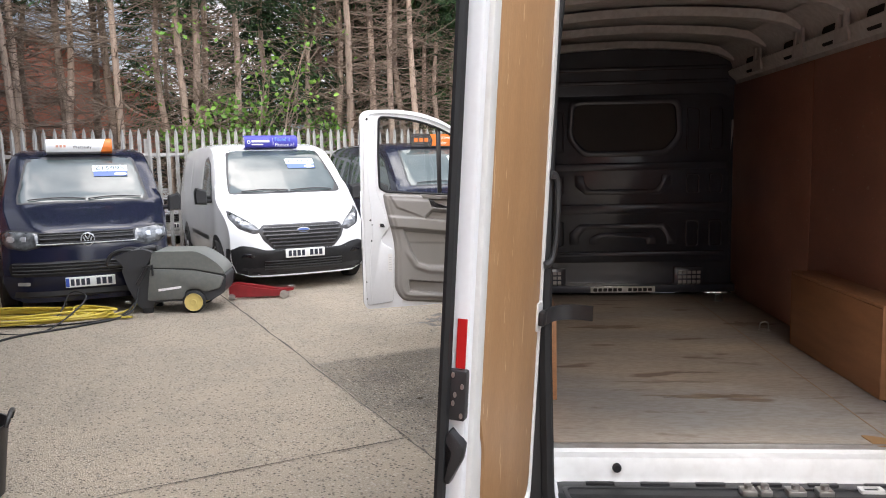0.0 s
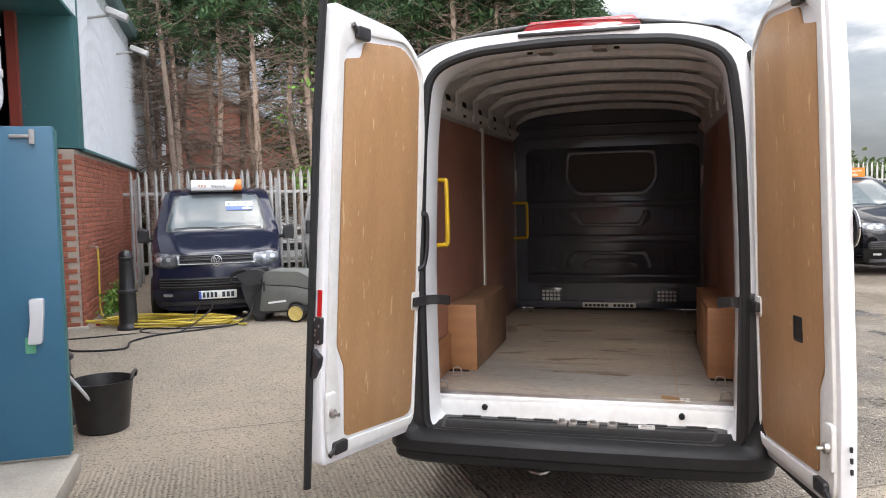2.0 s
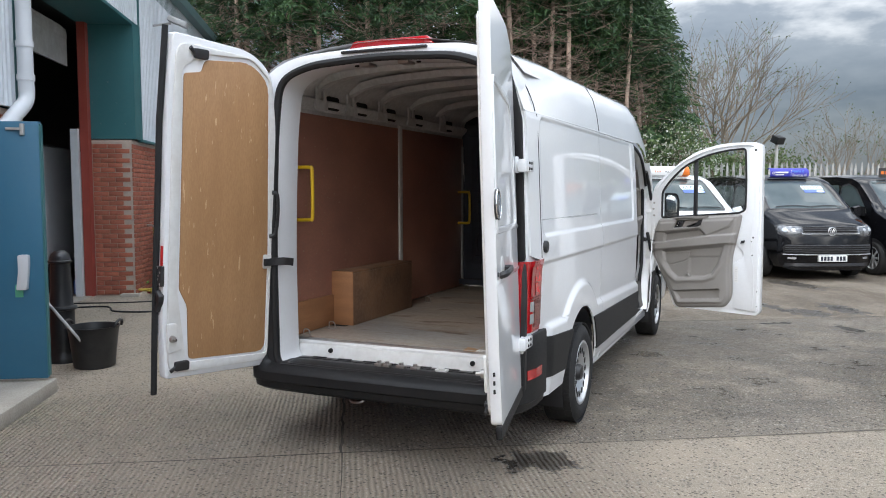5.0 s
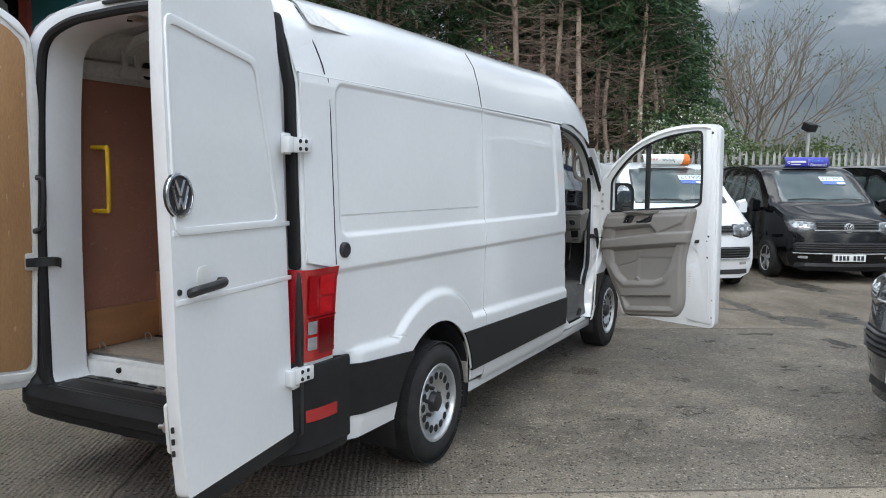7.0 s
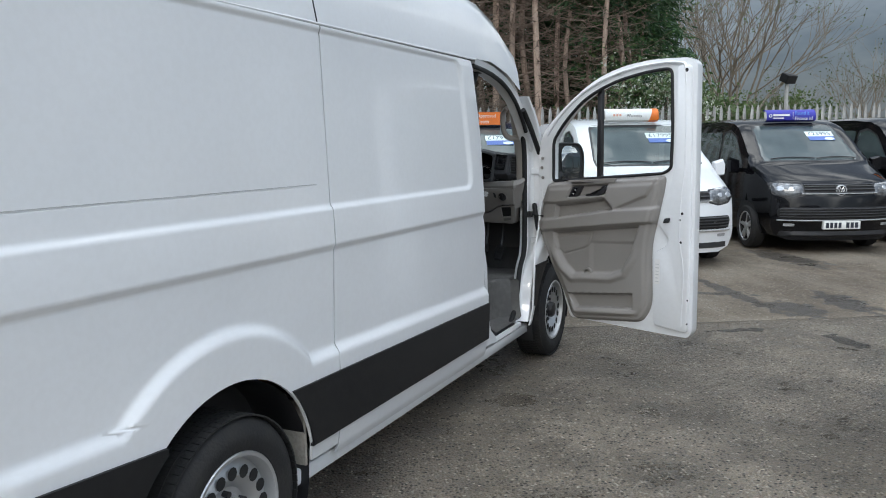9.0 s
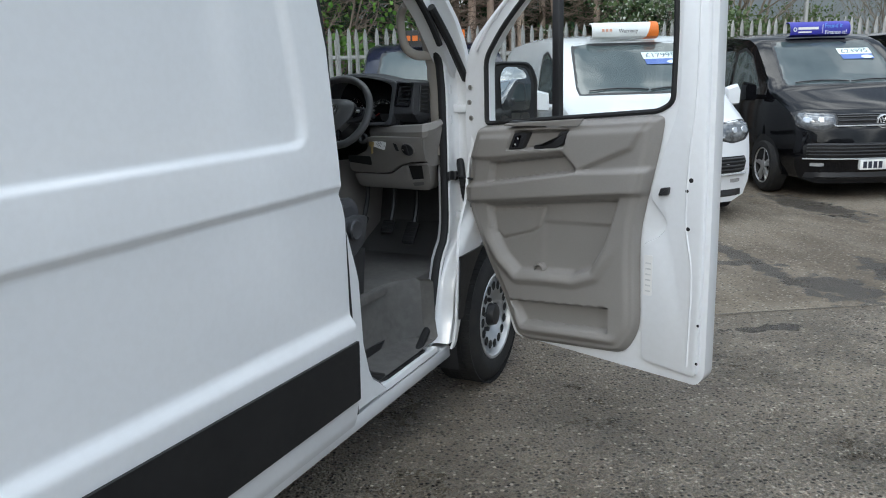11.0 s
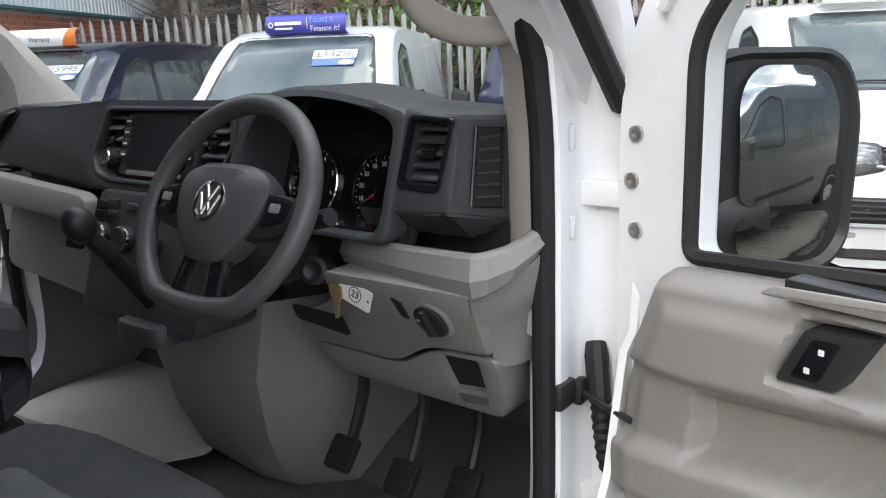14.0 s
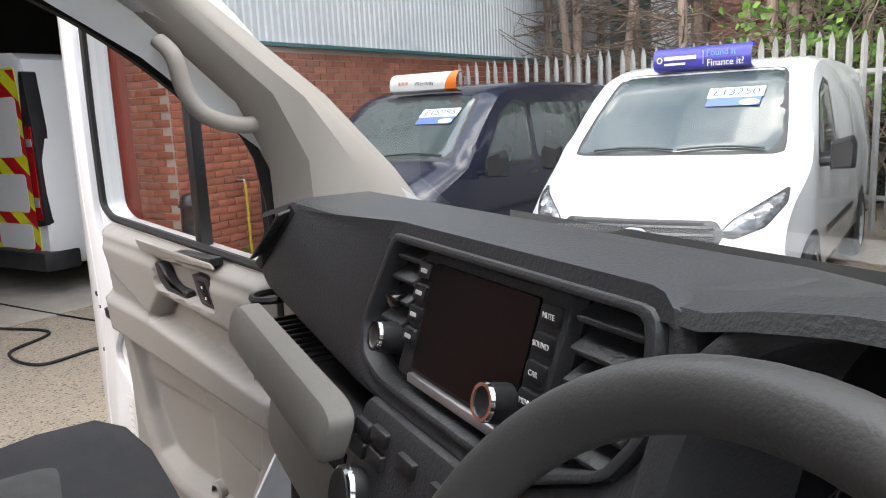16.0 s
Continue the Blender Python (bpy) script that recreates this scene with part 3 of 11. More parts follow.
ribbed(bm, WALL_U + 0.03, -14, OPEN_V0 - 0.3, BT + 0.02, EAVE)
part("cladding", bm, CLAD, workshop)
# teal reveal, soffit and trims of the recess
bm = B()
box(bm, WALL_U - 0.75, WALL_U + 0.05, OPEN_V1 + 0.001, OPEN_V1 + 0.34, BT + 0.015, 4.28)
part("reveal", bm, TEAL, workshop, "teal steel reveal with rivets")
bm = B()
box(bm, WALL_U - 0.75, WALL_U + 0.05, OPEN_V0 - 0.3, OPEN_V1 + 0.34, 4.23, 4.275)
part("soffit", bm, TEAL, workshop)
bm = B()
box(bm, WALL_U - 0.75, WALL_U + 0.05, OPEN_V0 - 0.3, OPEN_V0 - 0.01, BT + 0.015, 4.225)
part("reveal", bm, TEAL, workshop)
bm = B()
for v in (8.05, 8.15):
    for k in range(5):
        lathe(bm, [(0, 0.012), (0.006, 0.008)], 8, "y", (WALL_U - 0.1 - 0.12 * k, OPEN_V1 - 0.006, 2.7 + 0.32 * (k % 3)))
part("rivets", bm, TEAL_GUTTER, workshop)
bm = B()
box(bm, WALL_U + 0.03, WALL_U + 0.055, OPEN_V1 + 0.34, OPEN_V1 + 0.42, BT, EAVE)
box(bm, WALL_U + 0.0, WALL_U + 0.07, OPEN_V1 + 0.34, 19, BT - 0.01, BT + 0.03)
part("flashing", bm, TEAL, workshop)
# second recess beyond the fence
bm = B()
box(bm, WALL_U - 0.8, WALL_U - 0.72, 19, 22, 0, EAVE)
box(bm, WALL_U - 0.8, WALL_U + 0.05, 21.96, 22.0, 0, EAVE)
part("far_reveal", bm, TEAL, workshop)
# gutter, roof and downpipes
bm = B()
prof = [(0.0, 0.0), (0.16, 0.02), (0.2, 0.16), (0.18, 0.18), (-0.02, 0.2), (-0.3, 0.12)]
grid(bm, [[(WALL_U + 0.05 + a, v, EAVE - 0.04 + z) for a, z in prof] for v in (-14, 0, 10, 20, 34)])
part("gutter", bm, TEAL_GUTTER, workshop, "grey-green eaves gutter")
bm = B()
box(bm, WALL_U - 0.02, WALL_U + 0.045, -14, 34, EAVE - 0.3, EAVE - 0.02)
part("fascia", bm, TEAL_GUTTER, workshop)
bm = B()
grid(bm, [[(WALL_U + 0.1, v, EAVE + 0.14), (WALL_U - 9, v, EAVE + 2.2), (WALL_U - 18, v, EAVE + 0.14)] for v in (-14, 34)])
part("roof", bm, ROOF_GREY, workshop)
bm = B()
box(bm, WALL_U - 18, WALL_U - 17.7, -14, 34, 0, EAVE + 0.1)
box(bm, WALL_U - 18, WALL_U - 0.3, -14, -13.7, 0, EAVE + 0.1)
box(bm, WALL_U - 18, WALL_U - 0.3, 33.7, 34, 0, EAVE + 0.1)
part("outer_wall", bm, CLAD, workshop)
for v, top, bot, r in ((3.45, EAVE, 2.62, 0.075), (18.8, EAVE, 0.0, 0.06)):
    bm = B()
    tube(bm, [(WALL_U + 0.15, v, top), (WALL_U + 0.15, v, bot)], r, 14)
    for z in (top - 0.9, bot + 0.45, bot + 0.12):
        tube(bm, [(WALL_U + 0.15, v, z), (WALL_U + 0.15, v, z + 0.06)], r * 1.14, 14)
    if bot > 1:
        tube(bm, curve_pts([(WALL_U + 0.15, v, bot + 0.1), (WALL_U + 0.15, v - 0.02, bot - 0.08), (WALL_U + 0.1, v - 0.2, bot - 0.25), (WALL_U + 0.06, v - 0.42, bot - 0.42)], 5), r, 14)
    part("downpipe", bm, PVC, workshop, "white plastic downpipe with collars")
for v, z in ((9.3, 4.5), (12.6, 4.55), (17.0, 4.5)):
    bm = B()
    tube(bm, [(WALL_U + 0.04, v, z), (WALL_U + 0.35, v, z + 0.05)], 0.02, 8)
    plate(bm, rr(-0.17, -0.11, 0.17, 0.11, 0.02), 0, 0.09, "z", m=pose(WALL_U + 0.45, v, z + 0.03, 0, 22, 0), bevel=0.01)
    part("floodlight", bm, GALV, workshop, "small grey wall floodlight on an arm")
# roller shutter opening
bm = B()
box(bm, WALL_U - RECESS - 0.12, WALL_U - RECESS, OPEN_V1 - 0.14, OPEN_V1 + 0.01, 0, 4.23)
part("door_post", bm, RED_STEEL, workshop, "red oxide painted steel door post")
bm = B()
box(bm, WALL_U - RECESS - 0.12, WALL_U - RECESS, OPEN_V0 - 0.01, OPEN_V0 + 0.13, 0, 4.23)
part("door_post", bm, RED_STEEL, workshop)
bm = B()
lathe(bm, [(OPEN_V0, 0.0), (OPEN_V0, 0.2), (OPEN_V1 - 0.16, 0.2), (OPEN_V1 - 0.16, 0.0)], 24, "y", (WALL_U - RECESS - 0.45, 0, 4.0))
box(bm, WALL_U - RECESS - 0.3, WALL_U - RECESS - 0.26, OPEN_V0, OPEN_V1 - 0.16, 3.55, 4.1)
part("roller_shutter", bm, GALV, workshop, "rolled-up galvanised roller shutter")
bm = B()
box(bm, WALL_U - RECESS - 0.24, WALL_U - RECESS - 0.13, OPEN_V1 - 0.22, OPEN_V1 - 0.14, 0, 2.6)
part("shutter_guide", bm, PVC, workshop)
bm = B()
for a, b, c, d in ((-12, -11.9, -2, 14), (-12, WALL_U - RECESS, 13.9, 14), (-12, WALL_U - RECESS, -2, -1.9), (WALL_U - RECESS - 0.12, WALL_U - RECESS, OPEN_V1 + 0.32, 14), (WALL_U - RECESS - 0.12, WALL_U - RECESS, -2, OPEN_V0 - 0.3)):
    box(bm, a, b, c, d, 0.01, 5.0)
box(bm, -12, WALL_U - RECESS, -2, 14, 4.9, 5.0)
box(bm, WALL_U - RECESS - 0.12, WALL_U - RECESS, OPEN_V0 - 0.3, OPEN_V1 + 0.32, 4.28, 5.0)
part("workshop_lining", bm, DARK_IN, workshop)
bm = B()
box(bm, -12, WALL_U - RECESS - 0.02, -2, 14, -0.02, 0.012)
part("workshop_floor", bm, CONCRETE, workshop)
# step of the blue door
bm = B()
box(bm, WALL_U + 0.0, -2.64, -1.6, 1.72, -0.05, 0.11, 0.015)
solid("concrete_step", bm, CONCRETE, "worn concrete door step with rounded edge", "step", kind="structure", m=GRID)
# solid dark block fills the doorway, standing in for the dark inside
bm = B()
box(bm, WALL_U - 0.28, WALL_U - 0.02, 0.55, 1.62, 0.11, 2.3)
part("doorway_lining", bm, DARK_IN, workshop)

# blue steel door, standing open square to the wall
door = thing("blue_door", GRID @ pose(WALL_U + 0.02, 1.68, 0.13), "dark blue steel fire door standing open with a push bar latch", "door")
bm = B()
box(bm, 0, 0.9, -0.055, 0.0, 0, 2.05, 0.006)
leaf = part("door_leaf", bm, BLUE_DOOR, door)
bm = B()
box(bm, 0.895, 0.912, -0.05, -0.005, 0.02, 2.03)
part("edge_strip", bm, TEAL, leaf)
bm = B()
box(bm, 0.66, 0.8, -0.075, -0.056, 1.98, 2.0, 0.003)
box(bm, 0.77, 0.8, -0.085, -0.056, 1.94, 2.03, 0.004)
part("closer_bracket", bm, GALV, leaf)
bm = B()
plate(bm, soft([(0.70, 0.72), (0.78, 0.72), (0.8, 0.92), (0.8, 1.0), (0.72, 1.0), (0.72, 0.86)], 0.015), -0.056, -0.1, "y", bevel=0.006)
part("latch_box", bm, PVC, leaf, "grey push latch")
bm = B()
plate(bm, rr(0.68, 0.66, 0.74, 0.76, 0.008), -0.057, -0.062, "y")
part("green_tag", bm, material("green_tag", (0.1, 0.4, 0.25), 0.5), leaf)
bm = B()
plate(bm, rr(0.28, 1.28, 0.47, 1.36, 0.004), -0.056, -0.059, "y")
sign = part("door_sign", bm, PVC, leaf, "small white door sign with red bars")
bm = B()
box(bm, 0.30, 0.45, -0.061, -0.059, 1.315, 1.35)
part("sign_bar", bm, RED_TAPE, sign)

# ---- palisade fence ----
FENCE_V = 12.9
fence = thing("palisade_fence", GRID @ pose(0, FENCE_V, 0), "galvanised steel palisade fence with pointed pales", "fence", kind="structure")
bm = B()
w = 0.034
rows = []
for z, q in ((0.05, w), (2.12, w), (2.2, w * 0.75), (2.27, w * 0.2)):
    rows.append([(-q, 0.012, z), (-q * 0.45, 0.0, z), (0, -0.012, z), (q * 0.45, 0.0, z), (q, 0.012, z)])
grid(bm, rows)
bmesh.ops.solidify(bm, geom=bm.faces[:], thickness=0.003)
pale_me = finish("pale", bm, GALV)
for i in range(160):
    pale = new("pale", pale_me)
    pale.parent = fence
    pale.matrix_local = pose(WALL_U + 0.15 + 0.152 * i, random.uniform(-0.004, 0.004), random.uniform(-0.015, 0.015) + 0.05, 0, random.uniform(-0.6, 0.6), random.uniform(-3, 3))
for z in (0.45, 1.85):
    bm = B()
    box(bm, WALL_U, WALL_U + 25, 0.014, 0.054, z, z + 0.045)
    box(bm, WALL_U, WALL_U + 25, 0.05, 0.055, z - 0.02, z + 0.045)
    part("rail", bm, GALV, fence)
for k in range(10):
    bm = B()
    box(bm, -3.4 + 2.75 * k, -3.34 + 2.75 * k, 0.056, 0.15, 0, 2.15)
    part("post", bm, GALV, fence)

side_fence = thing("palisade_fence", GRID @ pose(16.0, 12.9, 0, 0, 0, -90), "galvanised palisade fence along the open side of the yard", "fence", kind="structure")
for i in range(170):
    pale = new("pale", pale_me)
    pale.parent = side_fence
    pale.matrix_local = pose(0.15 + 0.152 * i, random.uniform(-0.004, 0.004), random.uniform(-0.015, 0.015) + 0.05, 0, random.uniform(-0.6, 0.6), random.uniform(-3, 3))
for z in (0.45, 1.85):
    bm = B()
    box(bm, 0, 26, 0.014, 0.054, z, z + 0.045)
    part("rail", bm, GALV, side_fence)

# unseen wall added behind the camera, so the dark vans reflect less sky
bm = B()
box(bm, -14, 34, -16.6, -16.3, 0.0, 2.5, 0.02)
box(bm, -14.2, 34.2, -16.7, -16.2, 2.5, 2.6, 0.02)
solid("wall_south", bm, material("reflection_wall_render", (0.20, 0.18, 0.16), 0.85, other=(0.14, 0.125, 0.11), scale=0.8, amount=0.9, fine=(0.25, 0.23, 0.2), fine_scale=20, fine_amount=0.3), "weathered grey-brown rendered yard wall", "wall", kind="structure", m=GRID)


# ---- the white panel van ----
VX = 0.02
panel_van = thing("panel_van", pose(VX, 0, 0), "white high-roof panel van with all doors open, black lower trims", "van")
HUB_R, HUB_F = 0.983, 4.625
HALF = [(0.28, 0.90), (0.36, 0.93), (0.45, 0.945), (0.66, 0.952), (0.82, 0.956), (1.188, 0.966), (1.212, 0.977), (1.30, 0.974), (1.34, 0.971), (2.03, 0.944), (2.075, 0.934), (2.2, 0.917), (2.31, 0.888), (2.395, 0.835), (2.45, 0.745),
        (2.485, 0.58), (2.51, 0.42), (2.525, 0.22), (2.53, 0.0)]


def side_x(y, z):
    """Half width of the body at a height, with the pressed window blanks and flared wheel arches."""
    x = lin(HALF, z)
    if y < 1.5:
        x -= 0.022 * ((1.5 - y) / 1.7) ** 2
    # pressed blank with rounded corners, running across both panels
    end = 3.07 - 0.145 * (z - 1.37)
    qy, qz = abs(y - (0.045 + end) / 2) - (end - 0.045) / 2 + 0.07, abs(z - 1.705) - 0.345 + 0.07
    d = math.hypot(max(qy, 0), max(qz, 0)) + min(max(qy, qz), 0) - 0.07
    x -= 0.013 * step(0.012, -0.016, d)
    if abs(z - 1.452) < 0.0025 and 0.075 < y < 1.55:
        x -= 0.006
    # proud lower band that sweeps up round the wheel arches
    low = z - lin([(0.0, 0.79), (0.6, 0.772), (1.7, 0.755), (3.24, 0.71)], y)
    s = low
    for hub in (HUB_R, HUB_F):
        s = min(s, math.hypot(y - hub, z - 0.36) - 0.605)
    x += 0.026 * step(0.05, 0.0, s) * step(0.10, 0.22, y) if s < 0.05 else 0.0
    return x


def shell(y0, y1, z0, z1, sgn, off=0.0, dy=0.025, dz=0.016, hubs=(HUB_R,), r=0.46, edge0=None, edge1=None, thick=0.012, zs=None):
    """A sheet of the body side between two ends (numbers or functions of height), cut out round the wheels."""
    bm = B()
    nz, ny = max(2, int((z1 - z0) / dz)), max(2, int((y1 - y0) / dy))
    if zs:
        zs = [z0] + [z for z in zs if z0 + 0.002 < z < z1 - 0.002] + [z1]
        nz = len(zs) - 1
    rows = []
    for j in range(nz + 1):
        z = zs[j] if zs else z0 + (z1 - z0) * j / nz
        a = edge0(z) if edge0 else y0
        b = edge1(z) if edge1 else y1
        rows.append([(sgn * (side_x(a + (b - a) * i / ny, z) + off), a + (b - a) * i / ny, z) for i in range(ny + 1)])
    grid(bm, rows)
    for hub in hubs:
        kill = [f for f in bm.faces if math.hypot(f.calc_center_median().y - hub, f.calc_center_median().z - 0.36) < r]
        if kill:
            bmesh.ops.delete(bm, geom=kill, context="FACES")
            for v in bm.verts:
                if v.is_boundary:
                    d = Vector((v.co.y - hub, v.co.z - 0.36))
                    if d.length < r + 0.022 and z0 + 1e-4 < v.co.z < z1 - 1e-4:
                        d = d.normalized() * r
                        v.co = (sgn * (side_x(hub + d.x, 0.36 + d.y) + off), hub + d.x, 0.36 + d.y)
    ext = bmesh.ops.extrude_edge_only(bm, edges=[e for e in bm.edges if e.is_boundary])
    for v in ext["geom"]:
        if isinstance(v, bmesh.types.BMVert):
            v.co.x -= sgn * thick
    return bm


FINE = sorted([0.28 + 0.0105 * i for i in range(77)] + [1.09, 1.14, 1.18, 1.188, 1.194, 1.2, 1.206, 1.212, 1.22, 1.26, 1.30, 1.33] + [1.342 + 0.006 * i for i in range(8)] + [1.42, 1.448, 1.4505, 1.452, 1.4535, 1.456] + [1.5 + 0.05 * i for i in range(10)] + [2.0, 2.02] + [2.03 + 0.005 * i for i in range(8)])


def slanted(bm, y0, drop, base, high):
    """Lets the top edge of a trim strip fall away along its length."""
    for v in bm.verts:
        v.co.z -= drop * (v.co.y - y0) * max(0.0, (v.co.z - base) / high)
    return bm


BP = [(0.28, 3.28), (0.7, 3.275), (1.12, 3.262), (1.17, 3.23), (1.35, 3.228), (1.65, 3.215), (2.075, 3.13)]
for sgn in (1, -1):
    part("rear_side_panel", shell(-0.2, 1.632, 0.375, 2.068, sgn, edge0=lambda z: 0.075 if z < 0.815 else (0.0 if z < 1.225 else -0.2), dy=0.010, zs=FINE), VAN_WHITE, panel_van, "", 48)
    part("mid_side_panel", shell(1.64, 3.2, 0.33, 2.068, sgn, edge1=lambda z: lin(BP, z), dy=0.014, zs=FINE), VAN_WHITE, panel_van, "", 48)
    # dark seam behind the joints
    bm = B()
    for a, b, c, d in ((1.60, 1.67, 0.36, 2.05),):
        box(bm, sgn * 0.90, sgn * 0.925, a, b, c, d)
    part("seam_seal", bm, RUBBER, panel_van)
    part("side_trim", slanted(shell(1.28, 3.28, 0.44, 0.692, sgn, off=0.010, r=0.463, edge0=lambda z: 1.28, edge1=lambda z: lin(BP, z) - 0.004, thick=0.016), 1.65, 0.02, 0.44, 0.25), BUMPER_BLACK, panel_van, "ribbed black plastic side trim")
    part("rear_trim", slanted(shell(-0.18, 0.62, 0.50, 0.752, sgn, off=0.010, r=0.475, edge0=lambda z: 0.078, edge1=lambda z: 0.68, thick=0.016), 0.08, 0.07, -1.0, 1.75), BUMPER_BLACK, panel_van)
    # front wing
    part("front_wing", shell(4.36, 5.4, 0.33, 1.36, sgn, hubs=(HUB_F,), edge0=lambda z: lin([(0.3, 4.13), (0.75, 4.15), (1.0, 4.3), (1.36, 4.38)], z), edge1=lambda z: lin([(0.3, 5.45), (1.36, 5.1)], z)), VAN_WHITE, panel_van)
    part("wing_trim", shell(4.1, 4.4, 0.47, 0.76, sgn, off=0.01, hubs=(HUB_F,), r=0.45, edge0=lambda z: lin([(0.3, 4.14), (0.76, 4.16)], z), edge1=lambda z: 4.5, thick=0.016), BUMPER_BLACK, panel_van)
    # sill and wheel tubs
    bm = B()
    box(bm, sgn * 0.6, sgn * 0.912, 1.4, 4.2, 0.27, 0.335, 0.01)
    part("sill", bm, VAN_WHITE, panel_van)
    for hub in (HUB_R, HUB_F):
        bm = B()
        rows = []
        deep = 0.72 if hub == HUB_R else 0.83
        for i in range(21):
            a = radians(-20 + 220 * i / 20)
            rows.append([(sgn * x, hub + 0.455 * math.cos(a), 0.36 + 0.455 * math.sin(a)) for x in (deep, 0.95)])
        grid(bm, rows)
        box(bm, *sorted((sgn * (deep - 0.02), sgn * deep)), hub - 0.365, hub + 0.45, 0.25, 0.80 if hub == HUB_R else 0.64)
        part("wheel_tub", bm, BLACK_PLASTIC, panel_van)

# door hinges on the rear corner, seam in front of them
for z in (0.78, 1.76):
    bm = B()
    box(bm, 0.928, 0.958, -0.30, -0.17, z - 0.032, z + 0.032, 0.006)
    box(bm, 0.915, 0.962, -0.335, -0.295, z - 0.036, z + 0.036, 0.012)
    hinge = part("corner_hinge", bm, VAN_WHITE, panel_van, "white door hinge bolted to the corner")
    for y in (-0.215, -0.255):
        for dz in (-0.016, 0.016):
            bm = B()
            lathe(bm, [(0.957, 0.009), (0.962, 0.008), (0.9625, 0.0)], 10, "x", (0, y, z + dz))
            part("hinge_bolt", bm, RUBBER, hinge)
bm = B()
tube(bm, [(side_x(-0.002, z) + 0.0005, -0.002, z) for z in (1.235, 1.35, 1.5, 1.7, 1.9, 2.065)], 0.0028, 5)
part("corner_seam", bm, RUBBER, panel_van)

# roof skin
bm = B()
RTOP = [(-0.2, 1.0), (2.5, 1.06), (3.3, 1.10), (3.55, 1.05), (3.75, 1.0), (3.97, 0.93)]
RBASE = [(-0.2, 2.072), (3.2, 2.085), (3.45, 2.09), (3.72, 2.04), (3.97, 1.95)]
sec = [(w_, z) for z, w_ in HALF if z >= 2.07]
sec = [(w_, z) for w_, z in sec] + [(-w_, z) for w_, z in sec[::-1][1:]]
rows = []
for y in [-0.22, -0.15, 0, 0.15, 0.3, 0.45, 0.6, 0.8, 1.0, 1.5, 2.0, 2.5, 3.0, 3.15, 3.3, 3.45, 3.6, 3.72, 3.85, 3.97]:
    h, b = lin(RTOP, y), lin(RBASE, y)
    t = 0.022 * ((1.5 - y) / 1.7) ** 2 if y < 1.5 else 0.0
    rows.append([(x - math.copysign(t + 0.045 * step(0.7, -0.2, y) * step(2.08, 2.3, z), x) if abs(x) > 0.08 else x, y + (0.05 * step(2.3, 2.58, z) if y < -0.1 else 0), b + (z - 2.075) * h) for x, z in sec])
grid(bm, rows)
part("roof", bm, VAN_WHITE, panel_van)
for sgn in (1, -1):
    bm = B()
    tube(bm, [(sgn * (side_x(y, 2.07) - 0.004), y, lin(RBASE, y) - 0.004) for y in (-0.2, 0.5, 1.5, 2.5, 3.2)], 0.006, 6)
    part("roof_seam", bm, VAN_WHITE, panel_van)
for y in (-0.02, 1.62):
    bm = B()
    t = 0.022 * ((1.5 - y) / 1.7) ** 2 if y < 1.5 else 0.0
    tube(bm, [(lin(HALF, 2.075 + (z - lin(RBASE, y)) / lin(RTOP, y)) - t - 0.045 * step(0.7, -0.2, y) * step(2.08, 2.3, z) + 0.001, y - (z - 2.07) * 0.12, z) for z in (2.08, 2.12, 2.16, 2.2, 2.26, 2.32, 2.37, 2.41)], 0.003, 5)
    part("roof_joint", bm, RUBBER, panel_van)

# rear frame round the load opening
OPENING = soft([(-0.725, 0.50), (0.765, 0.50), (0.77, 1.3), (0.742, 2.0), (0.70, 2.31), (0.5, 2.385), (0, 2.41), (-0.46, 2.385), (-0.665, 2.31), (-0.705, 2.0), (-0.735, 1.3)], [0.10, 0.10, 0.3, 0.3, 0.2, 0.2, 0.2, 0.2, 0.2, 0.3, 0.3], 5)
REAR = soft([(-0.90, 0.42), (0.90, 0.42), (0.938, 0.8), (0.942, 1.3), (0.912, 2.05), (0.83, 2.36), (0.6, 2.465), (0, 2.495), (-0.6, 2.465), (-0.83, 2.36), (-0.912, 2.05), (-0.942, 1.3), (-0.938, 0.8)], [0.05, 0.05, 0.1, 0.3, 0.3, 0.15, 0.2, 0.2, 0.2, 0.15, 0.3, 0.3, 0.1], 4)
bm = B()
plate(bm, REAR, 0.0, -0.215, "y", holes=(OPENING,), bevel=0.022)
part("rear_frame", bm, VAN_WHITE, panel_van, "white rear door frame", 40)
bm = B()
tube(bm, [(x * 1.028, -0.226, 1.47 + (z - 1.47) * 1.012) for x, z in OPENING], 0.024, 8, closed=True)
part("door_seal", bm, RUBBER, panel_van)
# sill inside the opening, its two plugs and the floor edge strip
bm = B()
plate(bm, [(-0.15, 0.49), (-0.01, 0.505), (0.0, 0.515), (0.012, 0.545), (0.018, 0.585), (0.03, 0.603), (0.07, 0.608), (0.08, 0.622), (0.12, 0.622), (0.12, 0.45), (-0.15, 0.45)], -0.80, 0.80, "x")
part("load_sill", bm, INNER_WHITE, panel_van)
for x in (-0.486, 0.521):
    bm = B()
    lathe(bm, [(-0.012, 0.0), (-0.012, 0.012), (-0.004, 0.016), (0.012, 0.016)], 16, "y", (x, 0.012, 0.572))
    part("sill_plug", bm, RUBBER, panel_van)

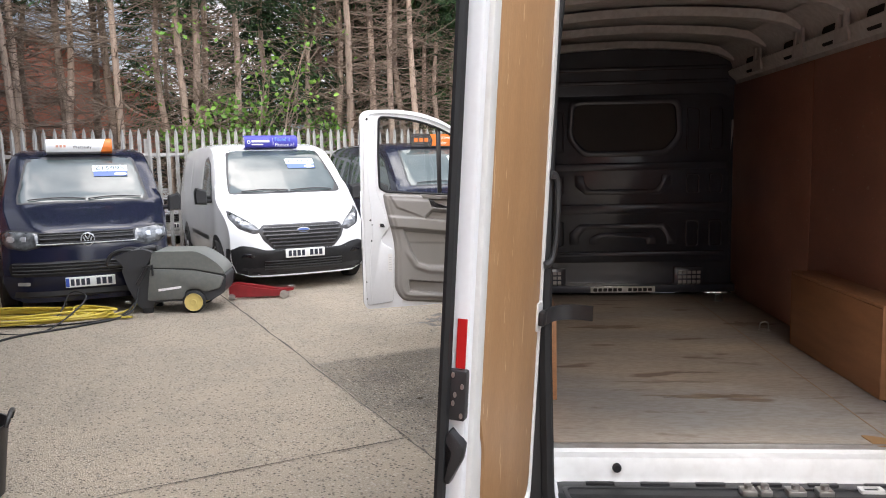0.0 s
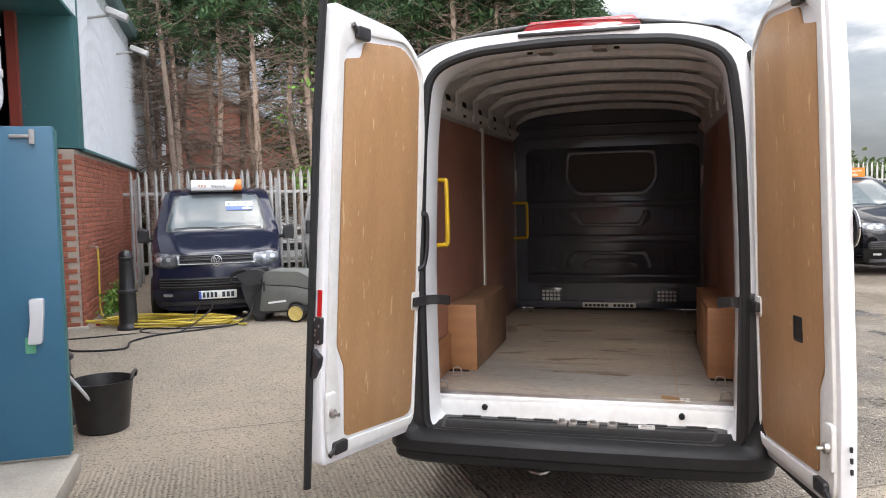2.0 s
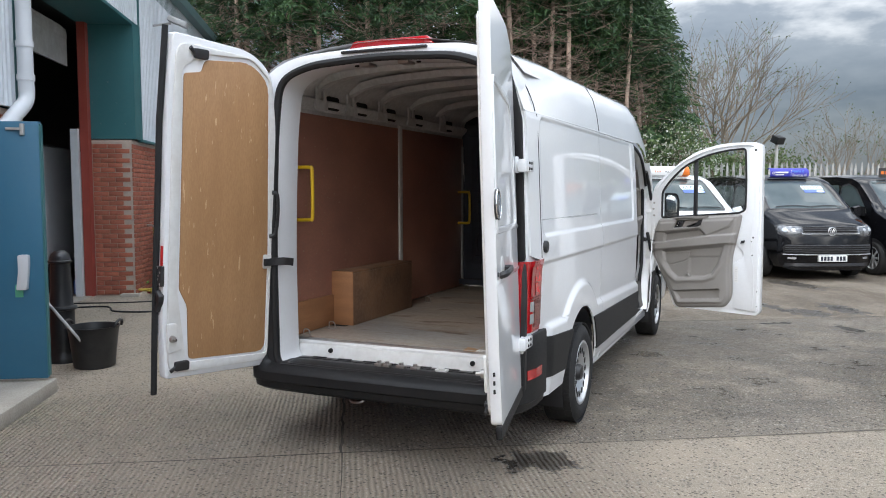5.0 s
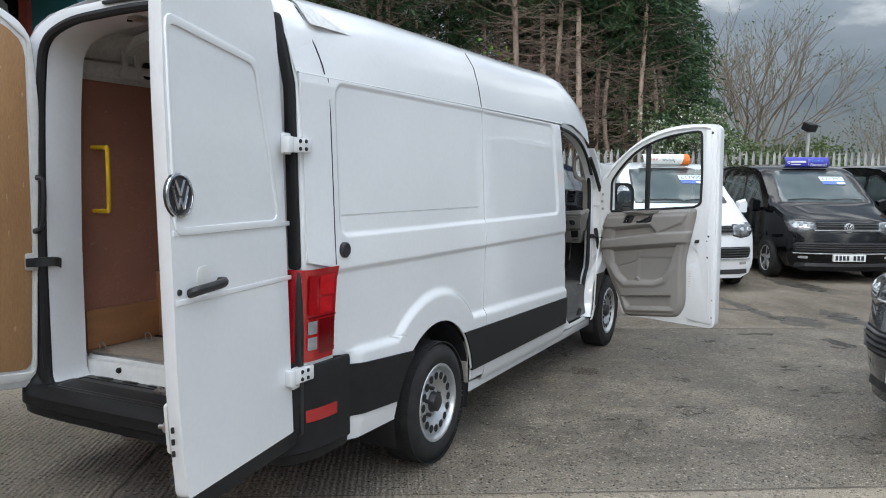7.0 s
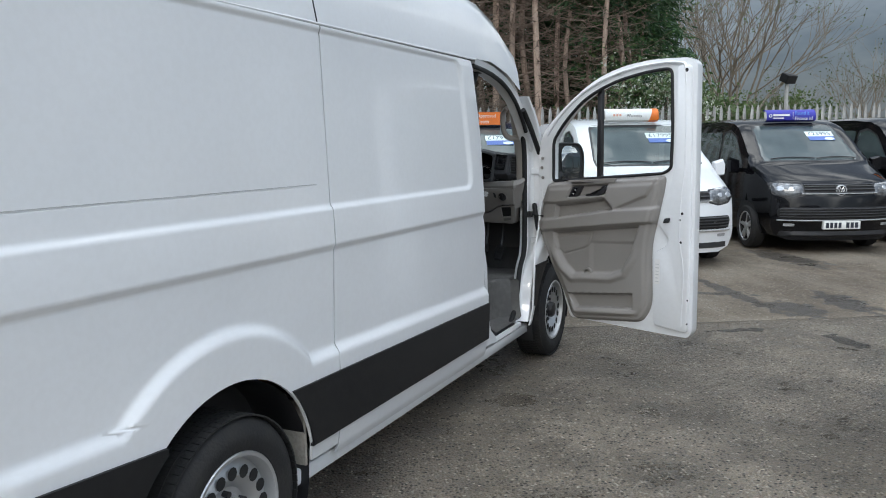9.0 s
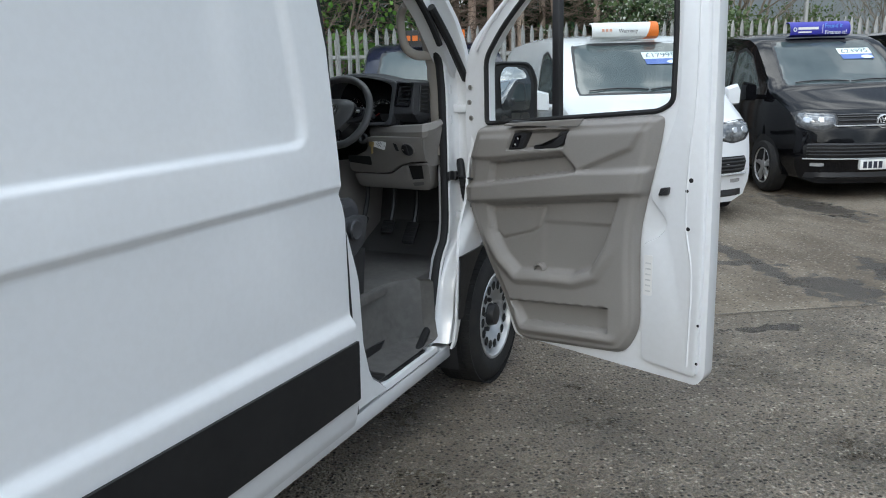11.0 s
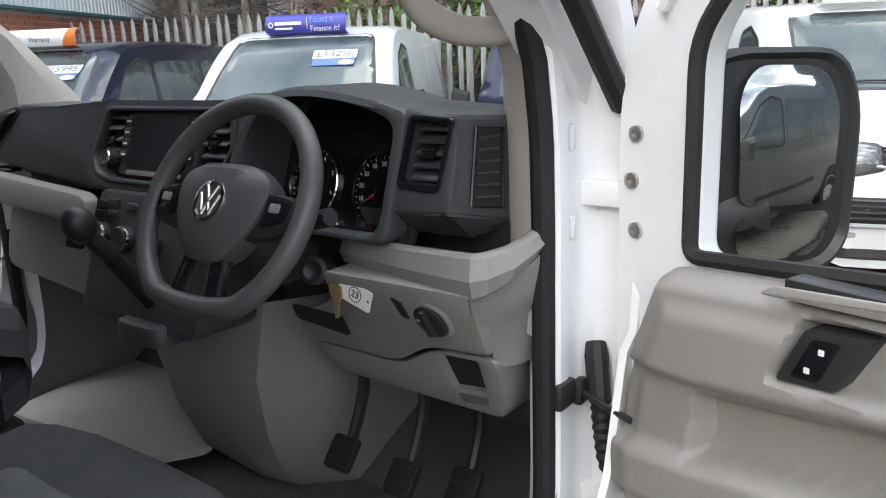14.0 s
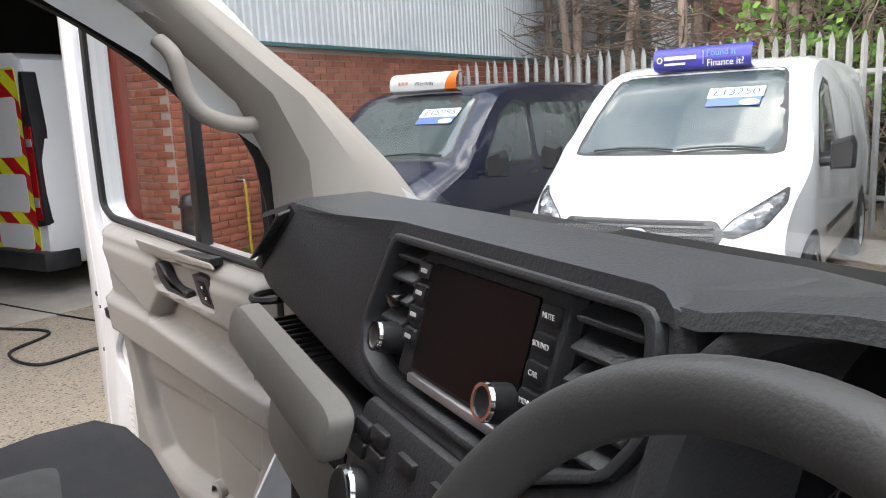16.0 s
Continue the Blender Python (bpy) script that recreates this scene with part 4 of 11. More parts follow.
# rear bumper: one section swept round both corners
bm = B()
rows = []
path = [(-0.962, 0.10), (-0.962, -0.05), (-0.95, -0.16), (-0.915, -0.25), (-0.85, -0.30), (-0.7, -0.328), (-0.35, -0.338), (0, -0.34), (0.35, -0.338), (0.7, -0.328), (0.85, -0.30), (0.915, -0.25), (0.95, -0.16), (0.962, -0.05), (0.962, 0.10)]
cp = curve_pts([(x, y, 0) for x, y in path], 4)
for i, p_ in enumerate(cp):
    a, b = cp[max(i - 1, 0)], cp[min(i + 1, len(cp) - 1)]
    t = (b - a).normalized()
    nrm = Vector((-t.y, t.x, 0))
    side = step(0.80, 0.93, abs(p_.x))
    top = 0.53 + 0.275 * side
    rows.append([p_ + nrm * d + Vector((0, 0, z)) for d, z in ((0.22 - 0.18 * side, top), (0.09 - 0.085 * side, top), (0.055 - 0.055 * side, top - 0.014), (0.04 - 0.042 * side, 0.51 + 0.12 * side), (0.012 - 0.012 * side, 0.495), (0.0, 0.478), (0.0, 0.425), (0.014, 0.412), (0.02, 0.375), (0.06, 0.352), (0.2 - 0.1 * side, 0.35))])
grid(bm, rows, caps=True)
part("rear_bumper", bm, BUMPER_BLACK, panel_van, "black plastic step bumper, scuffed")
for sgn in (1, -1):
    bm = B()
    plate(bm, soft([(sgn * (0.752 if sgn > 0 else 0.735), 0.5), (sgn * 0.935, 0.5), (sgn * 0.94, 1.1), (sgn * 0.935, 1.225), (sgn * 0.762, 1.225)], 0.02), -0.218, -0.238, "y", bevel=0.003)
    part("corner_panel", bm, BLACK_PLASTIC, panel_van, "black corner panel beside the tail light")
    # black strip up the rear corner, above the corner panel
    bm = B()
    plate(bm, soft([(sgn * 0.872, 1.23), (sgn * 0.928, 1.23), (sgn * 0.905, 2.02), (sgn * 0.83, 2.32), (sgn * 0.79, 2.32), (sgn * 0.855, 2.0)], 0.02), -0.216, -0.236, "y", bevel=0.004)
    part("corner_seal", bm, RUBBER, panel_van, "black rubber seal on the rear corner")
bm = B()
plate(bm, soft([(-0.70, -0.27), (0.70, -0.27), (0.735, -0.02), (0.70, 0.004), (-0.69, 0.004), (-0.73, -0.02)], 0.03), 0.512, 0.526, "z", bevel=0.004)
plate(bm, soft([(-0.66, -0.25), (0.66, -0.25), (0.69, -0.05), (-0.69, -0.05)], 0.03), 0.526, 0.531, "z", holes=(soft([(-0.645, -0.24), (0.645, -0.24), (0.672, -0.06), (-0.672, -0.06)], 0.03),), bevel=0.002)
for k in range(7):
    box(bm, -0.6 + 0.19 * k, -0.5 + 0.19 * k, -0.03, -0.012, 0.524, 0.534, 0.002)
part("step_mat", bm, BLACK_PLASTIC, panel_van, "ribbed black step pad")
for x, w in ((-0.09, 0.05), (-0.03, 0.04), (0.06, 0.06), (0.16, 0.05)):
    bm = B()
    box(bm, x, x + w, -0.12, -0.07, 0.524, 0.548, 0.004)
    lathe(bm, [(0.52, 0.014), (0.562, 0.014), (0.564, 0.0)], 10, "z", (x + w / 2, -0.095, 0))
    part("latch_striker", bm, STEEL, panel_van, "worn steel latch striker")
bm = B()
plate(bm, rr(0.31, -0.085, 0.39, -0.045, 0.006), 0.526, 0.537, "z", holes=(rr(0.325, -0.078, 0.375, -0.052, 0.004),))
part("striker_guide", bm, INNER_WHITE, panel_van)
bm = B()
tube(bm, curve_pts([(-0.22, -0.16, 0.40), (-0.22, -0.2, 0.33), (-0.17, -0.22, 0.315), (-0.12, -0.2, 0.33), (-0.12, -0.16, 0.40)], 4), 0.009, 8)
part("tow_eye", bm, STEEL, panel_van)
for sgn in (1, -1):
    bm = B()
    line = [p_ for p_ in cp if sgn * p_.x > 0.93 and p_.y < 0.02]
    rows = []
    for z in (0.555, 0.61):
        rows.append([(p_.x + sgn * 0.005, p_.y, z) for p_ in line])
    grid(bm, rows)
    ext = bmesh.ops.extrude_face_region(bm, geom=bm.faces[:])
    bmesh.ops.translate(bm, vec=(-sgn * 0.02, 0.01, 0), verts=[v for v in ext["geom"] if isinstance(v, bmesh.types.BMVert)])
    part("bumper_reflector", bm, RED_LENS, panel_van, "red reflector strip on the bumper corner")

# tail lights
BRIGHT_LENS = material("bright_red_lens", (0.62, 0.014, 0.02), 0.1, coat=1.0, other=(0.36, 0.006, 0.01), scale=25)
DARK_LENS = material("dark_red_lens", (0.16, 0.003, 0.005), 0.1, coat=1.0)
for sgn in (1, -1):
    tail = thing("tail_light", Matrix(), "", "")
    tail.parent = panel_van
    bm = B()
    rows = []
    for j in range(15):
        z = 0.825 + 0.405 * j / 14
        k = side_x(-0.1, z) - 0.945
        fr = 0.018 - 0.03 * (1 - j / 14)
        rows.append([(sgn * x, y, z) for x, y in ((0.862 + k, -0.228), (0.866 + k, -0.24), (0.91 + k, -0.239), (0.938 + k, -0.228), (0.953 + k, -0.20), (0.958 + k, -0.15), (side_x(-0.06, z) + 0.012, -0.06), (side_x(0.0, z) + 0.012, fr - 0.012), (side_x(0.0, z) + 0.002, fr))])
    grid(bm, rows)
    bmesh.ops.solidify(bm, geom=bm.faces[:], thickness=0.006)
    part("housing", bm, RED_LENS, tail, "red tail light lens")
    for z0, z1 in ((0.875, 0.935), (0.945, 1.005)):
        bm = B()
        grid(bm, [[(sgn * (side_x(y, z) + d), y, z) for y, d in ((-0.205, 0.014), (-0.18, 0.017), (-0.145, 0.018))] for z in (z0, (z0 + z1) / 2, z1 - 0.004)])
        bmesh.ops.solidify(bm, geom=bm.faces[:], thickness=0.003)
        part("reversing_lens", bm, CLEAR_LENS, tail, "clear reversing lens")
    for z0, z1, y0, y1, mt in ((1.03, 1.10, -0.125, -0.04, BRIGHT_LENS), (1.11, 1.20, -0.13, -0.025, BRIGHT_LENS), (0.85, 1.005, -0.13, -0.02, DARK_LENS), (1.03, 1.2, -0.205, -0.145, RED_LENS), (1.012, 1.02, -0.205, -0.01, DARK_LENS)):
        bm = B()
        grid(bm, [[(sgn * (side_x(y, z) + 0.0155 + (0.002 if mt is RED_LENS else 0.001)), y, z) for y in (y0, (y0 + y1) / 2, y1)] for z in (z0, (z0 + z1) / 2, z1)])
        bmesh.ops.solidify(bm, geom=bm.faces[:], thickness=0.004)
        part("lens_facet", bm, mt, tail)
# brake light on the roof edge, black finisher
bm = B()
plate(bm, soft([(-0.23, 2.485), (0.34, 2.485), (0.30, 2.535), (-0.19, 2.535)], 0.01), -0.06, -0.155, "y", bevel=0.006)
part("high_brake_light", bm, RED_LENS, panel_van, "red high-level brake light")
bm = B()
plate(bm, soft([(-0.24, 2.452), (0.33, 2.452), (0.33, 2.468), (-0.24, 2.468)], 0.006), -0.215, -0.232, "y", bevel=0.004)
part("brake_light_finisher", bm, BLACK_PLASTIC, panel_van)
for x in (-0.12, 0.14):
    bm = B()
    box(bm, x - 0.035, x + 0.035, -0.155, -0.05, 2.385, 2.405, 0.004)
    part("top_striker", bm, STEEL, panel_van)
for x in (-0.2, 0.22):
    bm = B()
    lathe(bm, [(2.39, 0.0), (2.39, 0.014), (2.41, 0.014)], 12, "z", (x, -0.1, 0))
    part("rubber_buffer", bm, RUBBER, panel_van)
# round cap on the side
bm = B()
lathe(bm, [(side_x(0.06, 1.3) - 0.01, 0.036), (side_x(0.06, 1.3) + 0.012, 0.036), (side_x(0.06, 1.3) + 0.018, 0.03), (side_x(0.06, 1.3) + 0.018, 0.0)], 24, "x", (0, 0.062, 1.297))
part("round_cap", bm, BLACK_PLASTIC, panel_van, "round black plastic door stop cap")

# wheels
HOLE = material("wheel_shadow", (0.012, 0.012, 0.012), 0.8)


def steel_wheel(parent, m, r=0.347, w=0.215, holes=16, inner=0.215, flip=1):
    """Tyre, pressed steel rim with a ring of slots, hub and nuts; the outside faces +x times flip."""
    wheel = thing("wheel", m, "", "")
    wheel.parent = parent
    wheel.matrix_local = m
    s = flip
    bm = B()
    lathe(bm, [(-s * w / 2 + s * d, q) for d, q in ((0, inner + 0.01), (-0.004, inner + 0.04), (0.0, r - 0.055), (0.02, r - 0.018), (0.05, r), (w - 0.05, r), (w - 0.02, r - 0.018), (w, r - 0.055), (w + 0.006, inner + 0.05), (w - 0.006, inner + 0.012), (w - 0.03, inner), (w - 0.05, inner - 0.008))], 72)
    for k in range(76):
        a = 2 * math.pi * k / 76
        for x in (-0.075, -0.025, 0.025, 0.075):
            box(bm, x - 0.021, x + 0.021, -0.0128, 0.0128, r - 0.004, r + 0.002, m=pose(0, 0, 0, math.degrees(a) + x * 60, 0, 0))
    part("tyre", bm, TYRE, wheel, "black road tyre with block tread")
    bm = B()
    o = s * w / 2
    lathe(bm, [(o - s * 0.012, inner + 0.012), (o - s * 0.004, inner + 0.006), (o - s * 0.006, inner - 0.006), (o - s * 0.03, inner - 0.014), (o - s * 0.05, inner - 0.02), (o - s * 0.03, inner - 0.045), (o - s * 0.022, inner - 0.075), (o - s * 0.035, inner - 0.09), (o - s * 0.06, inner - 0.12), (o - s * 0.06, 0.075), (o - s * 0.045, 0.07), (o - s * 0.04, 0.0)], 48)
    part("rim", bm, RIM, wheel, "silver pressed steel wheel")
    for k in range(holes):
        bm = B()
        a = 2 * math.pi * k / holes
        lathe(bm, [(o - s * 0.018, 0.0), (o - s * 0.0215, 0.024)], 10, "x", (0, (inner - 0.062) * math.cos(a), (inner - 0.062) * math.sin(a)))
        part("slot", bm, HOLE, wheel)
    bm = B()
    lathe(bm, [(o - s * 0.05, 0.062), (o - s * 0.01, 0.05), (o - s * 0.004, 0.03), (o - s * 0.004, 0.0)], 20)
    for k in range(5):
        a = 2 * math.pi * (k + 0.3) / 5
        lathe(bm, [(o - s * 0.06, 0.012), (o - s * 0.035, 0.012), (o - s * 0.033, 0.0)], 8, "x", (0, 0.078 * math.cos(a), 0.078 * math.sin(a)))
    part("hub_cap", bm, BLACK_PLASTIC, wheel)
    return wheel


for sgn in (1, -1):
    for y in (HUB_R, HUB_F):
        steel_wheel(panel_van, pose(sgn * 0.873, y, 0.35), flip=sgn)
bm = B()
box(bm, -0.75, 0.75, 0.0, 5.2, 0.30, 0.44)
box(bm, -0.5, 0.5, 0.9, 1.06, 0.28, 0.42, 0.02)
part("chassis", bm, BLACK_PLASTIC, panel_van)
# mud flap liner behind the rear wheel arch
bm = B()
box(bm, 0.80, 0.95, 1.415, 1.43, 0.36, 0.62, 0.004)
part("arch_liner", bm, CONCRETE, panel_van, "dusty wheel arch liner")


# ---- rear doors ----
def leaf_plate(bm, pts, d0, d1, flip, holes=(), bevel=0.0, sub=True):
    """A plate in the door's plane (x, z)."""
    vs = plate(bm, [(flip * x, z) for x, z in pts], d0, d1, "y", [[(flip * x, z) for x, z in h] for h in holes], bevel)
    return vs


LEAF = soft([(0.0, 0.50), (0.80, 0.53), (0.83, 0.9), (0.83, 2.0), (0.80, 2.5), (0.22, 2.47), (0.04, 2.36), (0.0, 2.0)], [0.05, 0.03, 0.1, 0.2, 0.03, 0.1, 0.12, 0.2], 5)
LINING = soft([(0.03, 0.60), (0.64, 0.63), (0.66, 0.95), (0.72, 1.05), (0.725, 2.28), (0.60, 2.30), (0.58, 2.37), (0.24, 2.40), (0.08, 2.30), (0.035, 1.24), (0.035, 0.75)], [0.12, 0.03, 0.02, 0.02, 0.02, 0.02, 0.03, 0.08, 0.08, 0.02, 0.1], 3)

for name, hx, turn, flip in (("left_rear_door", -0.758, -104.8, 1), ("right_rear_door", 0.877, 101.0, -1)):
    # flip 1: leaf runs along local +x; the inside faces local +y for the left leaf once it has swung
    root = thing(name, Matrix(), "", "")
    root.parent = panel_van
    root.matrix_local = pose(hx - VX, -0.231 - (0.012 if flip < 0 else 0), 1.5, 0, 3.8 if flip > 0 else -1.95, 0) @ pose(0, 0, -1.5, 0, 0, turn) @ Matrix.Diagonal((0.92 if flip > 0 else 1.0, 0.62, 1, 1))
    inn = 1  # towards the lining
    bm = B()
    leaf_plate(bm, LEAF if flip == 1 else [(0.04 + x * 0.952, z) for x, z in LEAF], -0.045, 0.045, flip, bevel=0.018)
    leaf_ob = part("door_skin", bm, VAN_WHITE, root, "white pressed steel door leaf")
    bm = B()
    leaf_plate(bm, [(0.055 + (x - 0.055) * 1.0, z) for x, z in LINING], 0.045, 0.058, flip, bevel=0.003)
    part("lining_panel", bm, PLY_DOOR, root, "scratched orange-brown plywood lining")
    bm = B()
    inner_edge = soft([(0.005, 0.54), (0.785, 0.56), (0.80, 0.9), (0.80, 2.0), (0.78, 2.45), (0.23, 2.43), (0.05, 2.33), (0.005, 2.0)], 0.08)
    leaf_plate(bm, inner_edge, 0.045, 0.066, flip, holes=(soft([(0.02, 0.585), (0.66, 0.615), (0.735, 1.03), (0.74, 2.31), (0.60, 2.40), (0.22, 2.42), (0.07, 2.31), (0.022, 1.24)], 0.03),), bevel=0.006)
    part("inner_flange", bm, INNER_WHITE, root)
    if flip == 1:
        bm = B()
        tube(bm, [(0.845, -0.03, 0.44), (0.85, -0.03, 0.9), (0.85, -0.03, 2.0), (0.825, -0.03, 2.53)], 0.022, 8)
        part("edge_seal", bm, RUBBER, root, "black rubber overlap seal")
    # lock gear and red tape on the closing edge of the left leaf
    if flip == 1:
        bm = B()
        plate(bm, rr(-0.032, 1.075, 0.05, 1.19, 0.008), 0.825, 0.85, "x", bevel=0.004)
        lock = part("lock_case", bm, BLACK_PLASTIC, root, "black lock case on the door edge")
        for y, z in ((0.0, 1.18), (0.036, 1.155), (0.01, 1.135), (0.004, 1.115), (0.036, 1.088)):
            bm = B()
            lathe(bm, [(0.849, 0.007), (0.853, 0.006), (0.853, 0.0)], 10, "x", (0, y, z))
            part("lock_screw", bm, STEEL, lock)
        bm = B()
        plate(bm, soft([(-0.025, 1.03), (0.0, 1.055), (0.055, 1.02), (0.048, 0.985), (0.005, 0.925), (-0.022, 0.93), (0.004, 1.0)], 0.006), 0.825, 0.86, "x", bevel=0.008)
        part("release_lever", bm, BLACK_PLASTIC, root, "black release lever")
        bm = B()
        plate(bm, rr(0.0, 1.192, 0.036, 1.305, 0.002), 0.8305, 0.8335, "x")
        part("red_reflector", bm, RED_TAPE, root)
    else:
        bm = B()
        for z in (0.70, 0.74, 0.78):
            plate(bm, rr(-0.012, z - 0.01, 0.004, z + 0.01, 0.003), -0.832, -0.838, "x")
        part("edge_slot", bm, HOLE, root)
    bm = B()
    leaf_plate(bm, soft([(0.70, 0.70), (0.80, 0.68), (0.81, 0.86), (0.74, 0.86)], 0.02), 0.058, 0.085, flip, bevel=0.012)
    part("lower_boss", bm, INNER_WHITE, root)
    bm = B()
    lathe(bm, [(0.085, 0.022), (0.11, 0.02), (0.115, 0.008), (0.15, 0.008)], 14, "y", (flip * 0.775, 0, 0.77))
    part("door_buffer", bm, STEEL, root)
    for x, z in ((0.70, 0.60), (0.62, 2.395)):
        bm = B()
        leaf_plate(bm, rr(x - 0.05, z - 0.025, x + 0.05, z + 0.03, 0.012), 0.06, 0.10, flip, bevel=0.006)
        tube(bm, [(flip * (x + 0.04), 0.08, z), (flip * (x + 0.08), 0.085, z + (0.03 if z > 1 else -0.02))], 0.013, 8)
        part("rod_latch", bm, BLACK_PLASTIC, root, "black rod latch")
    # check strap between leaf and frame
    bm = B()
    leaf_plate(bm, rr(0.0, 1.135, 0.075, 1.225, 0.012), 0.058, 0.068, flip, bevel=0.003)
    part("strap_plate", bm, INNER_WHITE, root)
    bm = B()
    box(bm, *sorted((flip * 0.015, flip * 0.075)), 0.068, 0.10, 1.155, 1.20, 0.006)
    line = curve_pts([(flip * 0.03, 0.085, 1.178), (flip * -0.03, 0.11, 1.182), (flip * -0.07, 0.18, 1.186), (flip * -0.06, 0.30, 1.19)], 5)
    grid(bm, [[p_ + Vector((0, 0, -0.024)), p_ + Vector((flip * 0.008, 0.012, -0.024)), p_ + Vector((flip * 0.008, 0.012, 0.024)), p_ + Vector((0, 0, 0.024))] for p_ in line], closed=True, caps=True)
    part("check_strap", bm, BLACK_PLASTIC, root, "black door check strap")
    # outside: window blank, badge, handle, hinges
    bm = B()
    leaf_plate(bm, soft([(0.085, 1.42), (0.815, 1.42), (0.815, 2.15), (0.235, 2.085)], 0.05), -0.045, -0.058, flip, holes=(soft([(0.115, 1.45), (0.80, 1.45), (0.80, 2.115), (0.26, 2.055)], 0.045),), bevel=0.006)
    part("blank_frame", bm, VAN_WHITE, root)
    bm = B()
    for z in (1.19, 1.42):
        box(bm, *sorted((flip * 0.01, flip * 0.82)), -0.051, -0.044, z, z + 0.02, 0.003)
    part("pressed_line", bm, VAN_WHITE, root)
    for z in (0.765, 1.765):
        bm = B()
        box(bm, *sorted((flip * -0.055, flip * 0.06)), -0.075, -0.046, z - 0.045, z + 0.045, 0.006)
        box(bm, *sorted((flip * -0.075, flip * -0.03)), -0.062, 0.03, z - 0.04, z + 0.04, 0.006)
        part("hinge", bm, VAN_WHITE, root)
        bm = B()
        for dz in (-0.025, 0.0, 0.025):
            lathe(bm, [(-0.083, 0.0), (-0.083, 0.006), (-0.074, 0.007)], 8, "y", (flip * 0.03, 0, z + dz))
        part("hinge_bolt", bm, STEEL, root)
    if flip == -1:
        bm = B()
        lathe(bm, [(-0.045, 0.075), (-0.062, 0.073), (-0.066, 0.064), (-0.058, 0.060), (-0.058, 0.0)], 32, "y", (flip * 0.785, 0, 1.555))
        ring_ = part("badge", bm, BLACK_PLASTIC, root, "round chrome badge")
        bm = B()
        lathe(bm, [(-0.06, 0.074), (-0.067, 0.073), (-0.069, 0.066), (-0.06, 0.064)], 32, "y", (flip * 0.785, 0, 1.555))
        for pts in (((-0.045, 0.03), (-0.015, -0.045)), ((-0.015, -0.045), (0.0, -0.01)), ((0.0, -0.01), (0.015, -0.045)), ((0.015, -0.045), (0.045, 0.03)), ((-0.025, 0.05), (0.0, 0.0)), ((0.0, 0.0), (0.025, 0.05))):
            (a, b), (c, d) = pts
            tube(bm, [(flip * 0.785 + a, -0.064, 1.555 + b), (flip * 0.785 + c, -0.064, 1.555 + d)], 0.007, 6)
        part("badge_ring", bm, CHROME, root)
        bm = B()
        tube(bm, curve_pts([(flip * 0.745, -0.05, 1.225), (flip * 0.735, -0.10, 1.235), (flip * 0.645, -0.105, 1.24), (flip * 0.575, -0.10, 1.245), (flip * 0.565, -0.05, 1.245)], 4), 0.017, 8)
        part("door_handle", bm, BLACK_PLASTIC, root, "black pull handle")
        bm = B()
        leaf_plate(bm, soft([(0.605, 1.23), (0.705, 1.23), (0.69, 1.31), (0.62, 1.31)], 0.025), -0.0455, -0.049, flip, bevel=0.002)
        part("handle_recess", bm, INNER_WHITE, root)
        bm = B()
        lathe(bm, [(-0.045, 0.011), (-0.054, 0.01), (-0.054, 0)], 12, "y", (flip * 0.80, 0, 1.235))
        part("key_lock", bm, BLACK_PLASTIC, root)
        bm = B()
        leaf_plate(bm, rr(0.44, 1.10, 0.53, 1.20, 0.012), 0.056, 0.062, flip, holes=(rr(0.455, 1.115, 0.515, 1.185, 0.008),))
        leaf_plate(bm, rr(0.455, 1.115, 0.515, 1.185, 0.008), 0.0585, 0.0595, flip)
        part("inner_latch", bm, BLACK_PLASTIC, root, "black inner latch in a cut-out")
        bm = B()
        box(bm, *sorted((flip * 0.0, flip * 0.82)), -0.05, 0.0, 0.47, 0.535, 0.01)
        part("bottom_edge", bm, BUMPER_BLACK, root)
    if flip == 1:
        bm = B()
        tube(bm, curve_pts([(0.02, 0.07, 1.62), (-0.01, 0.1, 1.6), (-0.012, 0.11, 1.45), (0.0, 0.1, 1.36), (0.03, 0.07, 1.34)], 5), 0.014, 8)
        part("grab_handle", bm, BLACK_PLASTIC, root, "black grab handle")

# ---- load space ----
FLOOR_WOOD = material("load_floor", (0.43, 0.35, 0.27), 0.45, other=(0.31, 0.29, 0.265), scale=1.1, stretch=(0.8, 2.4, 1), amount=1.0, fine=(0.22, 0.17, 0.12), fine_scale=34, fine_amount=0.4, spots=(0.15, 0.095, 0.06), spot_scale=3.0, spot_size=0.0, rough2=0.7, bump=0.08, bump_scale=90)
FLOOR_RUB = material("rubbed_wood", (0.36, 0.20, 0.085), 0.5, other=(0.27, 0.16, 0.08), scale=5, stretch=(1, 4, 1))
STAIN = material("oil_stained_wood", (0.20, 0.135, 0.09), 0.45, other=(0.31, 0.24, 0.17), scale=9, stretch=(0.6, 2, 1), amount=1.0, fine=(0.12, 0.08, 0.05), fine_scale=45, fine_amount=0.4)
bm = B()
plate(bm, [(-0.86, 0.092), (0.86, 0.092), (0.86, 0.56), (0.70, 0.56), (0.70, 1.45), (0.86, 1.45), (0.86, 3.245), (-0.86, 3.245), (-0.86, 1.45), (-0.70, 1.45), (-0.70, 0.56), (-0.86, 0.56)], 0.615, 0.632, "z", bevel=0.003)
load_floor = part("load_floor", bm, FLOOR_WOOD, panel_van, "worn grey-brown plywood load floor with stains")
bm = B()
box(bm, -0.78, 0.78, 0.078, 0.09, 0.60, 0.637, 0.003)
part("edge_strip", bm, STEEL, load_floor)
